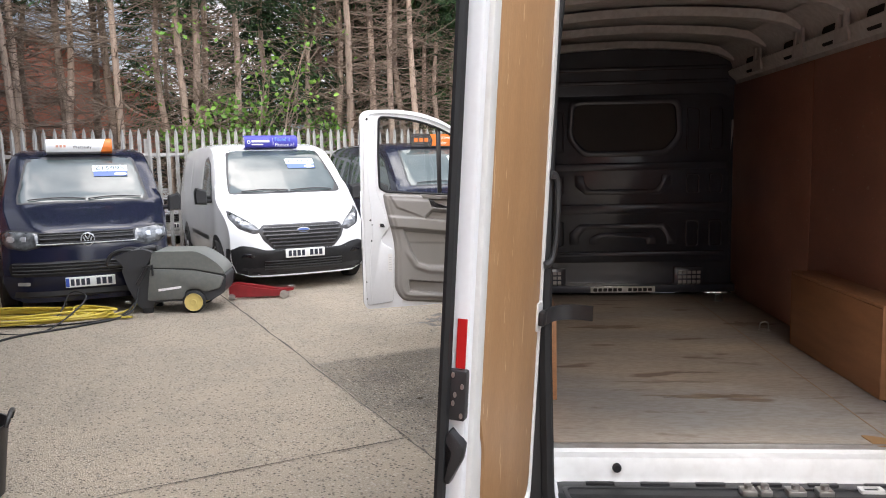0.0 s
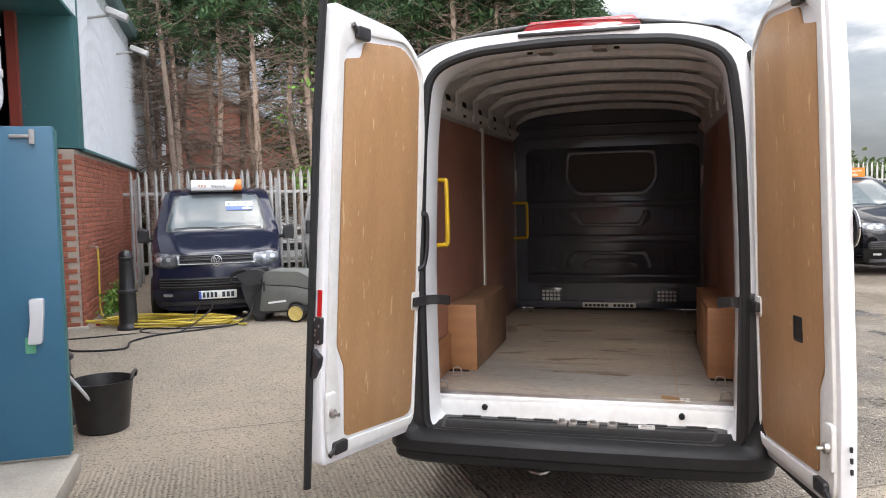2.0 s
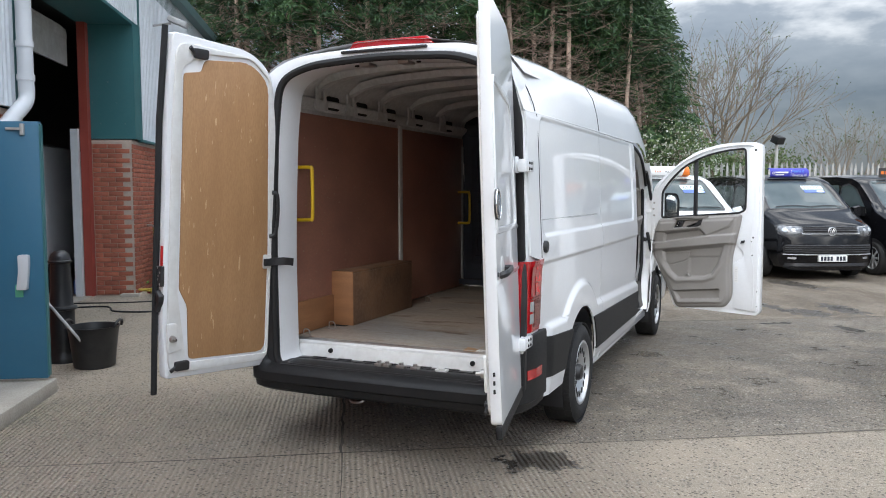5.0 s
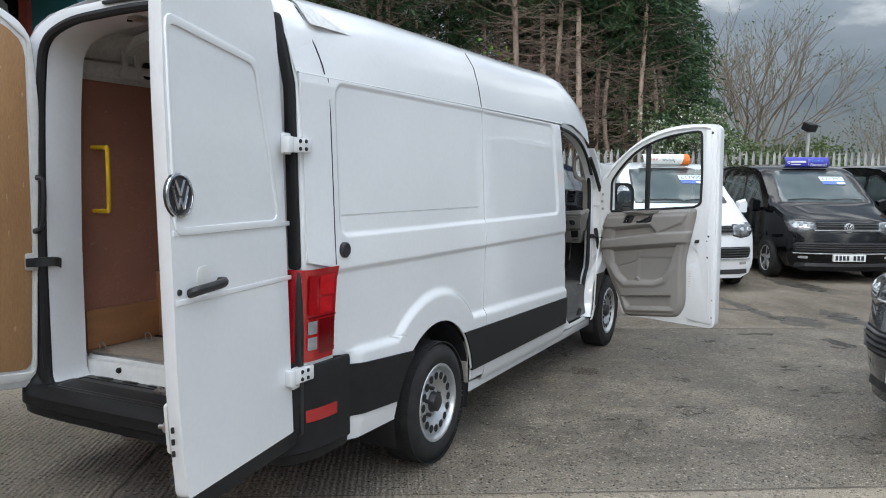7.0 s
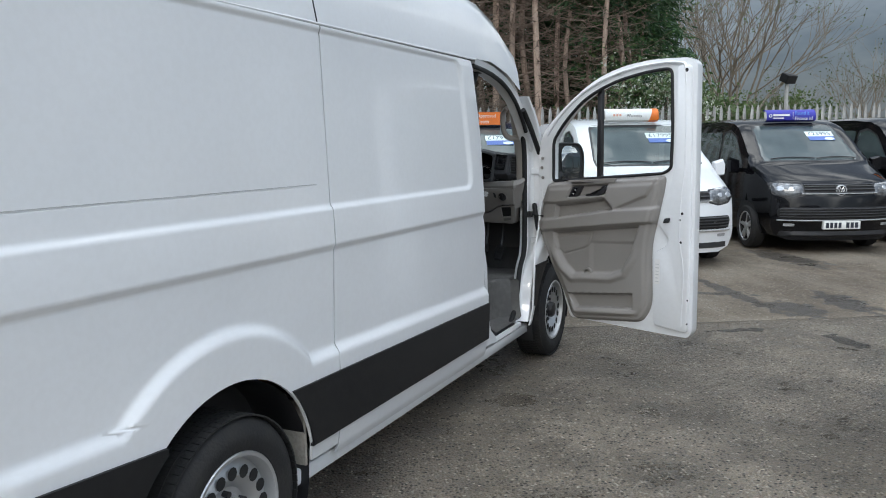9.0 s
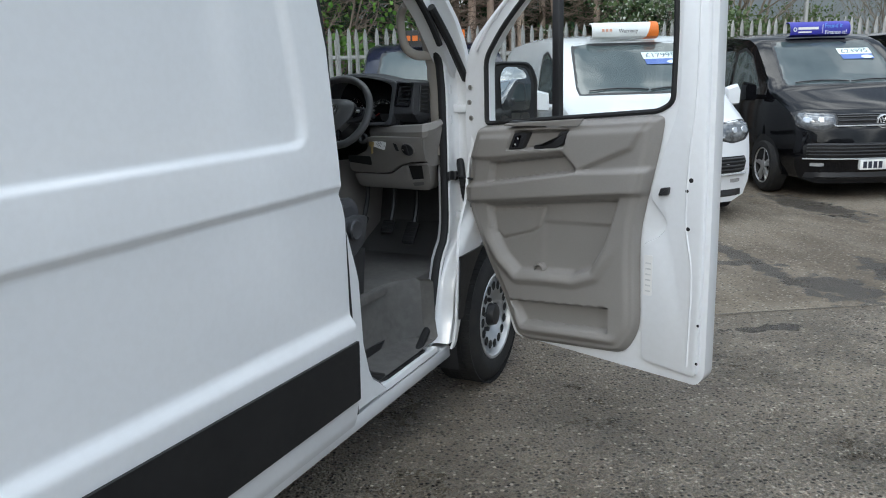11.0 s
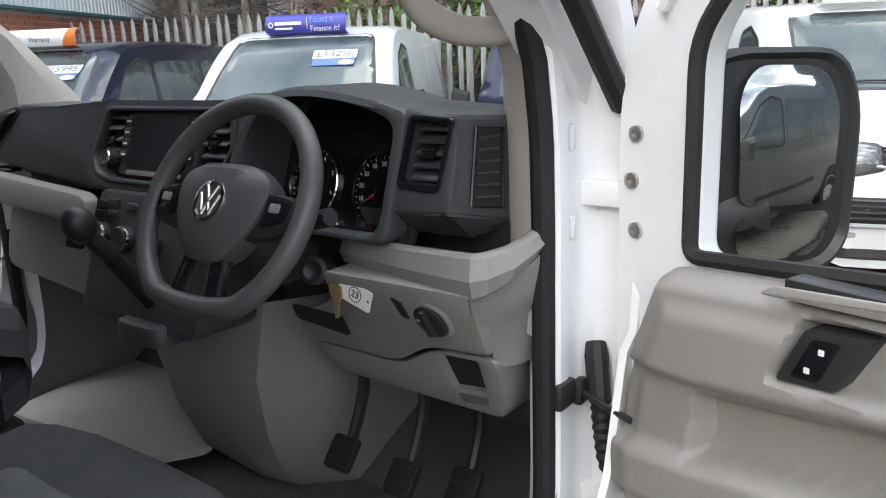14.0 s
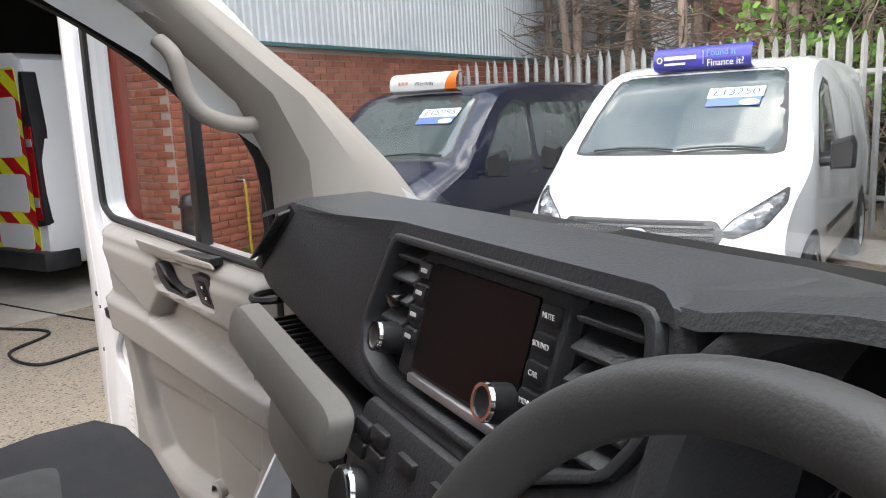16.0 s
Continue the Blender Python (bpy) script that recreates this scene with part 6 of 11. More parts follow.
    part("window_switch", bm, BLACK_PLASTIC, root)
    # screws on the hinge edge and holes on the rear edge
    for x, z, r in ((0.022, 1.498, 0.0115), (0.015, 1.432, 0.0115), (0.024, 1.362, 0.0115)):
        bm = B()
        lathe(bm, [(0.0, r), (-0.006, r), (-0.007, r * 0.8), (-0.007, r * 0.45), (-0.003, r * 0.4), (-0.003, 0)], 14, "y", (f * x, 0, z))
        part("edge_screw", bm, STEEL, root)
    for x, z, r in ((1.12, 2.03, 0.012), (1.115, 1.16, 0.009), (1.10, 1.12, 0.007), (1.11, 0.98, 0.008), (1.165, 0.62, 0.006), (1.165, 0.47, 0.006)):
        bm = B()
        lathe(bm, [(-0.0205, r), (-0.0225, r * 0.8), (-0.0225, 0)], 10, "y", (f * x, 0, z))
        part("edge_plug", bm, RUBBER, root)
    bm = B()
    pl(bm, soft([(0.99, 1.095), (1.03, 1.10), (1.035, 1.13), (1.0, 1.125)], 0.006), -0.02, -0.034, bevel=0.004)
    part("edge_latch", bm, BLACK_PLASTIC, root)
    bm = B()
    pl(bm, rr(0.935, 0.70, 0.97, 0.86, 0.004), -0.0205, -0.0215)
    lab = part("type_label", bm, TAG_WHITE, root, "white type label with grey bars")
    bm = B()
    for k in range(6):
        pl(bm, rr(0.941, 0.715 + 0.022 * k, 0.964, 0.721 + 0.022 * k, 0.001), -0.0216, -0.0219)
    part("label_bar", bm, GREY_STEEL, root)
    # outside mirror, turned towards the driver
    mm = pose(f * 0.118, 0.15, 1.445, 0, 0, f * 69.0)
    OVAL = soft([(-0.16, -0.13), (-0.11, -0.165), (0.12, -0.16), (0.15, -0.12), (0.155, 0.08), (0.12, 0.16), (-0.07, 0.165), (-0.15, 0.11)], 0.05, 4)
    bm = B()
    rows = [[(f * x * s_, y, z * s_) for x, z in OVAL] for y, s_ in ((0.006, 0.90), (-0.004, 0.95), (0.0, 0.99), (0.02, 1.0), (0.07, 0.95), (0.115, 0.75), (0.13, 0.4))]
    grid(bm, rows, closed=True, caps=True)
    bmesh.ops.transform(bm, matrix=mm, verts=bm.verts[:])
    part("mirror_housing", bm, BLACK_PLASTIC, root, "black door mirror housing")
    bm = B()
    tube(bm, [(f * 0.0, 0.07, 1.37), (f * 0.05, 0.12, 1.37), (f * 0.09, 0.18, 1.38)], [0.05, 0.055, 0.05], 12)
    part("mirror_arm", bm, BLACK_PLASTIC, root)
    for nm, pts, lab in (("mirror_glass", [(-0.04, -0.055), (0.112, -0.06), (0.118, 0.08), (0.088, 0.135), (-0.02, 0.14), (-0.045, 0.10)], "convex mirror glass"), ("blind_spot_glass", [(-0.04, -0.115), (-0.02, -0.14), (0.09, -0.135), (0.112, -0.10), (0.112, -0.07), (-0.04, -0.065)], "")):
        P_, keep_ = relief(soft(pts, 0.025), lambda x, y, d: 0.0075 - (x * x + y * y) / (2 * 1.3), 0.008)
        bm = B()
        vm = {a: bm.verts.new(mm @ Vector((f * x, -max(h, 0.0075 - (x * x + z * z) / 2.6), z))) for a, (x, z, h) in P_.items()}
        for q in keep_:
            bm.faces.new([vm[a] for a in q])
        part(nm, bm, MIRROR, root, lab)
    return root


DT = math.degrees(math.atan2(-0.40, 1.115))
cab_door("driver_door", pose(0.965 - VX, 4.37, 0, 0, 0, DT), 1, "white door shell standing open")
cab_door("passenger_door", pose(-0.93 - VX, 4.37, 0, 0, 0, -DT - 2), -1, "white door shell standing open")
for sgn in (1, -1):
    for z in (1.405, 0.905):
        bm = B()
        box(bm, *sorted((sgn * 0.868, sgn * 0.955)), 4.382, 4.42, z - 0.019, z + 0.019, 0.004)
        part("door_hinge", bm, VAN_WHITE, panel_van)
    bm = B()
    box(bm, *sorted((sgn * 0.865, sgn * 0.880)), 4.30, 4.35, 1.080, 1.122, 0.005)
    box(bm, *sorted((sgn * 0.874, sgn * 0.890)), 4.345, 4.372, 1.076, 1.118, 0.005)
    tube(bm, [(sgn * 0.885, 4.355, 1.098), (sgn * 0.93, 4.335, 1.094), (sgn * 0.985, 4.315, 1.09)], 0.0055, 8)
    part("check_arm", bm, BLACK_PLASTIC, panel_van, "black door check arm")
    bm = B()
    tube(bm, [Vector(p_) for p_ in ((sgn * 0.892, 4.392, 1.168), (sgn * 0.898, 4.382, 1.15), (sgn * 0.914, 4.362, 1.085))], [0.016, 0.019, 0.017], 10)
    line = curve_pts([(sgn * 0.914, 4.362, 1.085), (sgn * 0.924, 4.352, 1.04), (sgn * 0.936, 4.348, 0.99), (sgn * 0.955, 4.36, 0.955)], 7)
    tube(bm, line, [0.0135 if q % 2 else 0.0165 for q in range(len(line))], 10)
    part("cable_gaiter", bm, RUBBER, panel_van, "black corrugated cable gaiter")

# --- body round the door openings ---
YA = [(0.30, 4.02), (0.372, 4.061), (0.49, 4.125), (0.65, 4.178), (0.735, 4.212), (0.80, 4.277), (0.86, 4.30), (0.95, 4.308), (1.37, 4.31), (1.5, 4.307), (1.6, 4.29), (1.66, 4.262), (1.73, 4.21), (1.80, 4.14), (1.92, 3.98), (2.0, 3.74), (2.05, 3.46)]
JAMB_DEPTH = [(0.30, 0.06), (0.45, 0.05), (0.57, 0.026), (0.65, 0.026), (0.72, 0.06), (0.81, 0.095), (1.6, 0.095), (2.0, 0.12)]
YB = [(0.30, 3.60), (0.37, 3.58), (0.45, 3.47), (0.6, 3.43), (0.85, 3.42), (1.0, 3.37), (1.1, 3.335), (1.4, 3.29), (1.7, 3.27), (2.0, 3.25), (2.05, 3.30)]
for sgn in (1, -1):
    bm = B()
    zs = [0.36 + 0.04 * i for i in range(40)]
    rows = []
    for z in zs:
        if z > 1.96:
            break
        ya = lin(YA, z)
        d = lin(JAMB_DEPTH, z)
        rows.append([(sgn * x, ya + d * a + b, z) for x, a, b in ((0.80, 0, 0.035), (0.845, 0, 0.004), (0.866, 0, 0.0), (0.871, 0, 0.006), (0.872, 0.3, 0), (0.864, 0.42, 0), (0.864, 0.7, 0), (0.874, 0.88, 0), (0.884, 0.98, 0), (0.925, 1, 0), (0.937, 1, 0.006), (0.940, 1, 0.04), (0.90, 1, 0.07))])
    grid(bm, rows)
    part("a_pillar", bm, VAN_WHITE, panel_van, "white door jamb")
    bm = B()
    rows = []
    for z in zs:
        yb, bp = lin(YB, z), lin(BP, z)
        rows.append([(sgn * (side_x(3.1, z) - 0.012), bp - 0.03, z), (sgn * 0.925, bp + 0.0, z), (sgn * 0.925, bp + 0.05, z), (sgn * 0.925, max(yb - 0.03, bp + 0.06), z), (sgn * 0.905, max(yb - 0.008, bp + 0.07), z), (sgn * 0.87, max(yb, bp + 0.075), z), (sgn * 0.82, yb - 0.03, z)])
    grid(bm, rows)
    part("b_pillar", bm, VAN_WHITE, panel_van, "white door shut pillar")
    bm = B()
    grid(bm, [[(sgn * 0.927, lin(BP, z) - 0.008, z), (sgn * 0.945, lin(BP, z) + 0.006, z), (sgn * 0.943, lin(BP, z) + 0.035, z), (sgn * 0.927, lin(BP, z) + 0.05, z)] for z in zs])
    part("shut_seal", bm, RUBBER, panel_van, "wide black door seal")
    bm = B()
    loop = [(sgn * 0.885, lin(YB, z) - 0.003, z) for z in zs[::-1] if z > 0.40] + [(sgn * 0.88, 3.62, 0.375), (sgn * 0.88, 3.75, 0.37), (sgn * 0.88, 3.9, 0.375)] + [(sgn * 0.849, lin(YA, z) - 0.006, z) for z in zs if 0.40 < z < 2.0]
    loop += [(sgn * 0.88, y, z) for y, z in ((3.6, 2.03), (3.45, 2.04), (3.35, 2.03))]
    tube(bm, loop, 0.018, 10, closed=True)
    part("opening_seal", bm, RUBBER, panel_van, "black rubber door opening seal")
    bm = B()
    plate(bm, soft([(3.52, 0.338), (4.06, 0.338), (4.04, 0.372), (3.54, 0.372)], 0.01), sgn * 0.70, sgn * 0.915, "x", bevel=0.006)
    part("step_sill", bm, VAN_WHITE, panel_van)
    bm = B()
    box(bm, *sorted((sgn * 0.80, sgn * 0.90)), 3.62, 3.95, 0.372, 0.385, 0.004)
    part("scuff_plate", bm, RUBBER, panel_van)
    # outside pillar and roof rail above the opening
    bm = B()
    rail = [(3.2, 2.09, 0.925), (3.5, 2.07, 0.91), (3.75, 2.02, 0.905), (3.95, 1.94, 0.90), (4.10, 1.84, 0.895), (4.22, 1.73, 0.89), (4.45, 1.53, 0.87), (4.62, 1.40, 0.85)]
    rows = []
    for y, z, x in rail:
        rows.append([(sgn * (x - 0.06), y - 0.01, z - 0.06), (sgn * x, y, z - 0.05), (sgn * (x + 0.012), y + 0.01, z), (sgn * (x - 0.02), y + 0.035, z + 0.035), (sgn * (x - 0.06), y + 0.035, z + 0.035), (sgn * (x - 0.07), y + 0.02, z)])
    grid(bm, rows, closed=True, caps=True)
    part("cant_rail", bm, VAN_WHITE, panel_van)
    bm = B()
    tube(bm, curve_pts([(sgn * (x + 0.004), y - 0.02, z - 0.045) for y, z, x in rail[:-2]], 4), 0.014, 8)
    part("frame_seal", bm, RUBBER, panel_van)
    bm = B()
    tube(bm, curve_pts([(sgn * 0.915, 4.08, 1.83), (sgn * 0.920, 4.22, 1.715), (sgn * 0.924, 4.33, 1.605), (sgn * 0.926, 4.40, 1.535)], 5), 0.018, 8)
    part("upper_seal", bm, RUBBER, panel_van, "black rubber strip on the upper door jamb")
    for z, h in ((1.49, 0.02), (1.355, 0.018)):
        bm = B()
        ya = lin(YA, z)
        plate(bm, rr(ya + 0.045, z - h, ya + 0.062, z + h, 0.006), sgn * 0.860, sgn * 0.868, "x", bevel=0.002)
        part("jamb_dimple", bm, VAN_WHITE, panel_van)
    # inner pillar trim, grab handle, speaker patch
    bm = B()
    rows = []
    for y0, z0, y1, z1 in ((4.30, 1.20, 4.60, 1.20), (4.30, 1.45, 4.60, 1.45), (4.295, 1.58, 4.52, 1.56), (4.24, 1.70, 4.39, 1.705), (4.07, 1.87, 4.19, 1.875), (3.92, 2.0, 3.99, 2.03), (3.6, 2.1, 3.65, 2.13)):
        inn = 0.045 * step(1.95, 1.7, z0)
        rows.append([(sgn * 0.858, y0 + 0.005, z0), (sgn * 0.838, y0 - 0.006, z0 - 0.004), (sgn * (0.815 - inn * 0.5), y0 + 0.008, z0 + 0.004), (sgn * (0.803 - inn), y0 + 0.05, z0 + 0.01), (sgn * (0.80 - inn), (y0 + y1) / 2 + 0.03, (z0 + z1) / 2), (sgn * 0.80, y1 - 0.01, z1), (sgn * 0.83, y1 + 0.02, z1), (sgn * 0.87, y1, z1)])
    grid(bm, rows, closed=True, caps=True)
    part("pillar_trim", bm, CREAM, panel_van, "warm grey pillar trim")
    bm = B()
    hold = [(sgn * 0.825, 4.315, 1.615), (sgn * 0.785, 4.285, 1.612), (sgn * 0.765, 4.235, 1.618), (sgn * 0.757, 4.175, 1.645), (sgn * 0.757, 4.14, 1.70), (sgn * 0.762, 4.125, 1.775), (sgn * 0.80, 4.10, 1.815)]
    hold = [(x, y - 0.025, z + 0.03) for x, y, z in hold]
    if sgn < 0:
        hold = [(-0.80 + (x + 0.80) * 0.72, 4.22 + (y - 4.22) * 0.72, 1.70 + (z - 1.70) * 0.72) for x, y, z in hold]
    tube(bm, curve_pts(hold, 6), 0.0165 if sgn > 0 else 0.012, 14, flat=1.25)
    part("grab_handle", bm, CREAM, panel_van, "moulded grab handle")
# screen, header, bonnet and nose
bm = B()
rows = []
for j in range(9):
    t = j / 8
    rows.append([(x * (0.86 - 0.06 * t), 4.62 + 0.26 * (1 - x * x) - (0.78 + 0.1 * (1 - x * x)) * t, 1.44 + 0.80 * t) for x in [-1 + i / 6 for i in range(13)]])
grid(bm, rows)
ws = part("windscreen", bm, CAB_GLASS, panel_van, "clear windscreen")
ws.visible_shadow = False
bm = B()
rows = [[(x * 0.80, 3.86 + 0.12 * (1 - x * x) - d, 2.22 + 0.02 * (1 - x * x) + e_) for x in [-1 + i / 6 for i in range(13)]] for d, e_ in ((-0.02, 0.0), (0.05, -0.03), (0.2, -0.05), (0.46, -0.04))]
grid(bm, rows)
part("headlining", bm, CREAM, panel_van)
bm = B()
rows = []
for y, z, w_ in ((4.60, 1.35, 0.86), (4.95, 1.34, 0.86), (5.2, 1.25, 0.84), (5.4, 1.14, 0.80), (5.55, 0.98, 0.76), (5.62, 0.8, 0.74), (5.64, 0.55, 0.74), (5.6, 0.3, 0.72)):
    rows.append([(x * w_, y + (0.24 * (1 - x * x) if y < 4.7 else 0.0) - 0.25 * abs(x) ** 4 * step(4.9, 5.5, y), z + 0.02 * (1 - x * x)) for x in [-1 + i / 6 for i in range(13)]])
grid(bm, rows)
part("bonnet_and_nose", bm, VAN_WHITE, panel_van)
bm = B()
plate(bm, soft([(-0.86, 0.64), (0.86, 0.64), (0.86, 2.2), (-0.86, 2.2)], 0.05), 3.305, 3.315, "y")
part("cab_back_wall", bm, GREY_DARK, panel_van)

# --- floor, step wells, footwell ---
bm = B()
plate(bm, soft([(-0.72, 3.32), (0.72, 3.32), (0.72, 3.55), (0.74, 4.0), (0.80, 4.12), (0.80, 4.75), (-0.80, 4.75), (-0.80, 4.12), (-0.74, 4.0), (-0.72, 3.55)], 0.03), 0.63, 0.665, "z", bevel=0.008)
part("cab_floor", bm, FLOOR_MAT, panel_van, "grey rubber cab floor")
for sgn in (1, -1):
    bm = B()
    rows = []
    for y, x in ((3.45, 0.70), (3.60, 0.70), (3.85, 0.72), (4.0, 0.75), (4.08, 0.82), (4.09, 0.88)):
        rows.append([(sgn * (x - 0.015), y - 0.01, 0.668), (sgn * x, y, 0.655), (sgn * (x + 0.012), y - 0.015, 0.48), (sgn * (x + 0.03), y - 0.03, 0.41), (sgn * 0.90, y - 0.04, 0.395)])
    grid(bm, rows)
    part("step_well", bm, FLOOR_MAT, panel_van, "moulded grey entry step")
    bm = B()
    rows = []
    for z in (0.40, 0.6, 0.8, 1.0, 1.12, 1.30):
        ya = lin(YA, z)
        rows.append([(sgn * 0.868, ya + 0.01, z), (sgn * 0.845, ya - 0.005, z), (sgn * 0.82, ya + 0.03, z), (sgn * 0.80, ya + 0.2, z), (sgn * 0.79, 4.75, z)])
    grid(bm, rows)
    part("kick_panel", bm, GREY_TRIM, panel_van, "grey kick panel")
bm = B()
grid(bm, [[(x, y, z) for x in (-0.82, 0, 0.82)] for y, z in ((4.5, 0.66), (4.72, 0.80), (4.80, 1.1), (4.80, 1.45))])
part("fire_wall", bm, GREY_DARK, panel_van, "dark bulkhead lining under the dash")
bm = B()
rows = []
for y, z, w0, w1 in ((4.28, 1.16, 0.30, 0.24), (4.26, 1.0, 0.28, 0.22), (4.30, 0.85, 0.26, 0.19), (4.36, 0.72, 0.24, 0.16), (4.42, 0.66, 0.24, 0.14)):
    rows.append([(-0.18, 4.7, z), (-0.17, y + 0.06, z), (-0.12, y, z), (0.05, y - 0.02, z), (w1, y, z), (w0, y + 0.1, z), (w0 + 0.02, 4.7, z)])
grid(bm, rows)
part("centre_console", bm, GREY_TRIM, panel_van, "grey centre console")
bm = B()
plate(bm, soft([(-0.76, 4.18), (-0.18, 4.24), (-0.10, 4.36), (-0.34, 4.58), (-0.80, 4.66), (-0.80, 4.36)], 0.04), 0.70, 0.72, "z", bevel=0.008)
part("footwell_board", bm, CREAM, panel_van, "pale footwell cover panel")
for k, (x, y, z) in enumerate(((0.375, 4.335, 0.85), (0.52, 4.345, 0.835), (0.62, 4.39, 0.80))):
    bm = B()
    h = 0.035 if k < 2 else 0.06
    plate(bm, rr(-0.032, -h, 0.032, h, 0.01), 0.0, 0.014, "z", bevel=0.004, m=pose(x, y, z, 50, 0, 0))
    for j in range(4):
        box(bm, -0.026, 0.026, -h + 0.012 + j * h * 0.42, -h + 0.02 + j * h * 0.42, 0.014, 0.018, m=pose(x, y, z, 50, 0, 0))
    pedal = part("pedal", bm, RUBBER, panel_van, "ribbed black pedal")
    bm = B()
    tube(bm, curve_pts([(x, y + 0.02, z + 0.01), (x, y + 0.07, z + 0.12), (x + 0.01, y + 0.06, z + 0.26)], 4), 0.012, 8)
    part("pedal_arm", bm, BLACK_PLASTIC, pedal)

# --- seats ---
def seat(name, x0, x1, y_front, z, label):
    root = thing(name, Matrix(), "", "")
    root.parent = panel_van
    cx = (x0 + x1) / 2
    bm = B()
    rows = []
    hw_ = (x1 - x0) / 2
    for y, top, sc in ((3.40, 0.98, 0.95), (3.46, 1.035, 0.98), (3.65, 1.04, 1.0), (3.75, 1.06, 1.0), (3.84, 1.065, 1.0), (3.885, 1.045, 0.98), (3.90, 1.0, 0.95), (3.885, 0.95, 0.94), (3.84, 0.925, 0.93)):
        yy = y - 3.90 + y_front
        rows.append([(cx + hw_ * sc * a, yy - 0.075 * abs(a) ** 3, z - 1.065 + top + b) for a, b in ((-1, -0.06), (-0.97, -0.01), (-0.85, 0.018), (-0.6, 0.005), (-0.2, -0.006), (0.2, -0.006), (0.6, 0.005), (0.85, 0.018), (0.97, -0.01), (1, -0.06))])
    grid(bm, rows)
    bmesh.ops.subdivide_edges(bm, edges=bm.edges[:], cuts=1, smooth=0.6, use_grid_fill=True)
    tree = BVHTree.FromBMesh(bm)
    part("seat_cushion", bm, FABRIC, root, label)
    P = soft([(cx + hw_ * a, y_front + b) for a, b in ((-0.66, -0.45), (-0.62, -0.24), (-0.56, -0.165), (0.42, -0.155), (0.56, -0.19), (0.66, -0.27), (0.70, -0.45))], [0.02, 0.05, 0.03, 0.03, 0.03, 0.05, 0.02])
    pts, keep = relief(P, lambda x, y, d: 0.003 + 0.004 * min(1.0, d / 0.03), 0.02)
    bm = B()
    vv = {}
    for key, (x, y, h) in pts.items():
        loc = tree.ray_cast(Vector((x, y, 2.0)), Vector((0, 0, -1)))[0]
        if loc is not None:
            vv[key] = bm.verts.new((x, y, loc.z + max(h, 0.0008)))
    for q in keep:
        if all(key in vv for key in q):
            bm.faces.new([vv[key] for key in q])
    part("seat_panel", bm, FABRIC2, root, "grey woven centre panel")
    bm = B()
    rows = []
    for zz, y, sc in ((0.92, 3.40, 0.9), (1.1, 3.39, 0.97), (1.3, 3.375, 1.0), (1.5, 3.365, 0.97), (1.62, 3.36, 0.8), (1.66, 3.355, 0.5)):
        rows.append([(cx + hw_ * sc * a, y + d, zz) for a, d in ((-1, 0.0), (-0.9, 0.035), (-0.5, 0.02), (0.5, 0.02), (0.9, 0.035), (1, 0.0), (0.9, -0.02), (-0.9, -0.02))])
    grid(bm, rows, closed=True, caps=True)
    part("backrest", bm, FABRIC, root)
    bm = B()
    box(bm, x0 + 0.05, x1 - 0.05, 3.38, y_front - 0.08, 0.66, 0.95, 0.02)
    part("seat_base", bm, BLACK_PLASTIC, root)
    return root


dseat = seat("driver_seat", 0.115, 0.655, 3.955, 1.045, "black fabric driver seat cushion")
seat("bench_seat", -0.82, -0.07, 4.05, 1.17, "black fabric passenger bench cushion")
bm = B()
plate(bm, soft([(3.50, 0.82), (3.70, 0.83), (3.81, 0.88), (3.845, 0.99), (3.80, 1.00), (3.50, 0.99)], 0.03), 0.665, 0.71, "x", bevel=0.01)
part("side_cover", bm, DASH, dseat, "dark grey seat side cover")
bm = B()
lathe(bm, [(0.705, 0.042), (0.727, 0.042), (0.733, 0.036), (0.730, 0.03), (0.730, 0.0)], 24, "x", (0, 3.71, 0.955))
part("adjuster_knob", bm, DASH, dseat, "round adjuster knob")
bm = B()
plate(bm, soft([(3.57, 0.915), (3.65, 0.925), (3.65, 0.945), (3.57, 0.94)], 0.006), 0.71, 0.722, "x", bevel=0.003)
part("height_lever", bm, DASH, dseat)
bm = B()
plate(bm, soft([(3.55, 0.66), (3.79, 0.66), (3.82, 0.86), (3.55, 0.84)], 0.01), 0.69, 0.70, "x", bevel=0.002)
part("base_flap", bm, BLACK_PLASTIC, dseat)

# --- dashboard: the face leans forward with height ---
SHEAR = Matrix(((1, 0, 0, 0), (0, 1, 0.3, 3.80), (0, 0, 1, 0), (0, 0, 0, 1)))
dash = thing("dashboard", Matrix(), "", "")
dash.parent = panel_van
dash.matrix_local = pose(-VX, 0, 0)


def face(name, pts, d0, d1, mat, holes=(), bevel=0.0, label="", smooth=34.0):
    bm = B()
    plate(bm, pts, d0, d1, "y", holes, bevel, m=SHEAR)
    return part(name, bm, mat, dash, label, smooth)


CENTRE = [(-0.192, 1.435), (-0.155, 1.538), (0.262, 1.538), (0.278, 1.465), (0.25, 1.425), (0.155, 1.386), (-0.12, 1.386), (-0.175, 1.40)]
face("dash_left", soft([(-0.70, 1.43), (-0.56, 1.54), (0.29, 1.542), (0.315, 1.46), (0.28, 1.36), (-0.18, 1.365), (-0.62, 1.40)], [0.03, 0.03, 0.02, 0.03, 0.03, 0.03, 0.03]), 0.12, -0.004, DASH, holes=(soft(CENTRE, 0.015),), bevel=0.012, label="grained black dashboard")
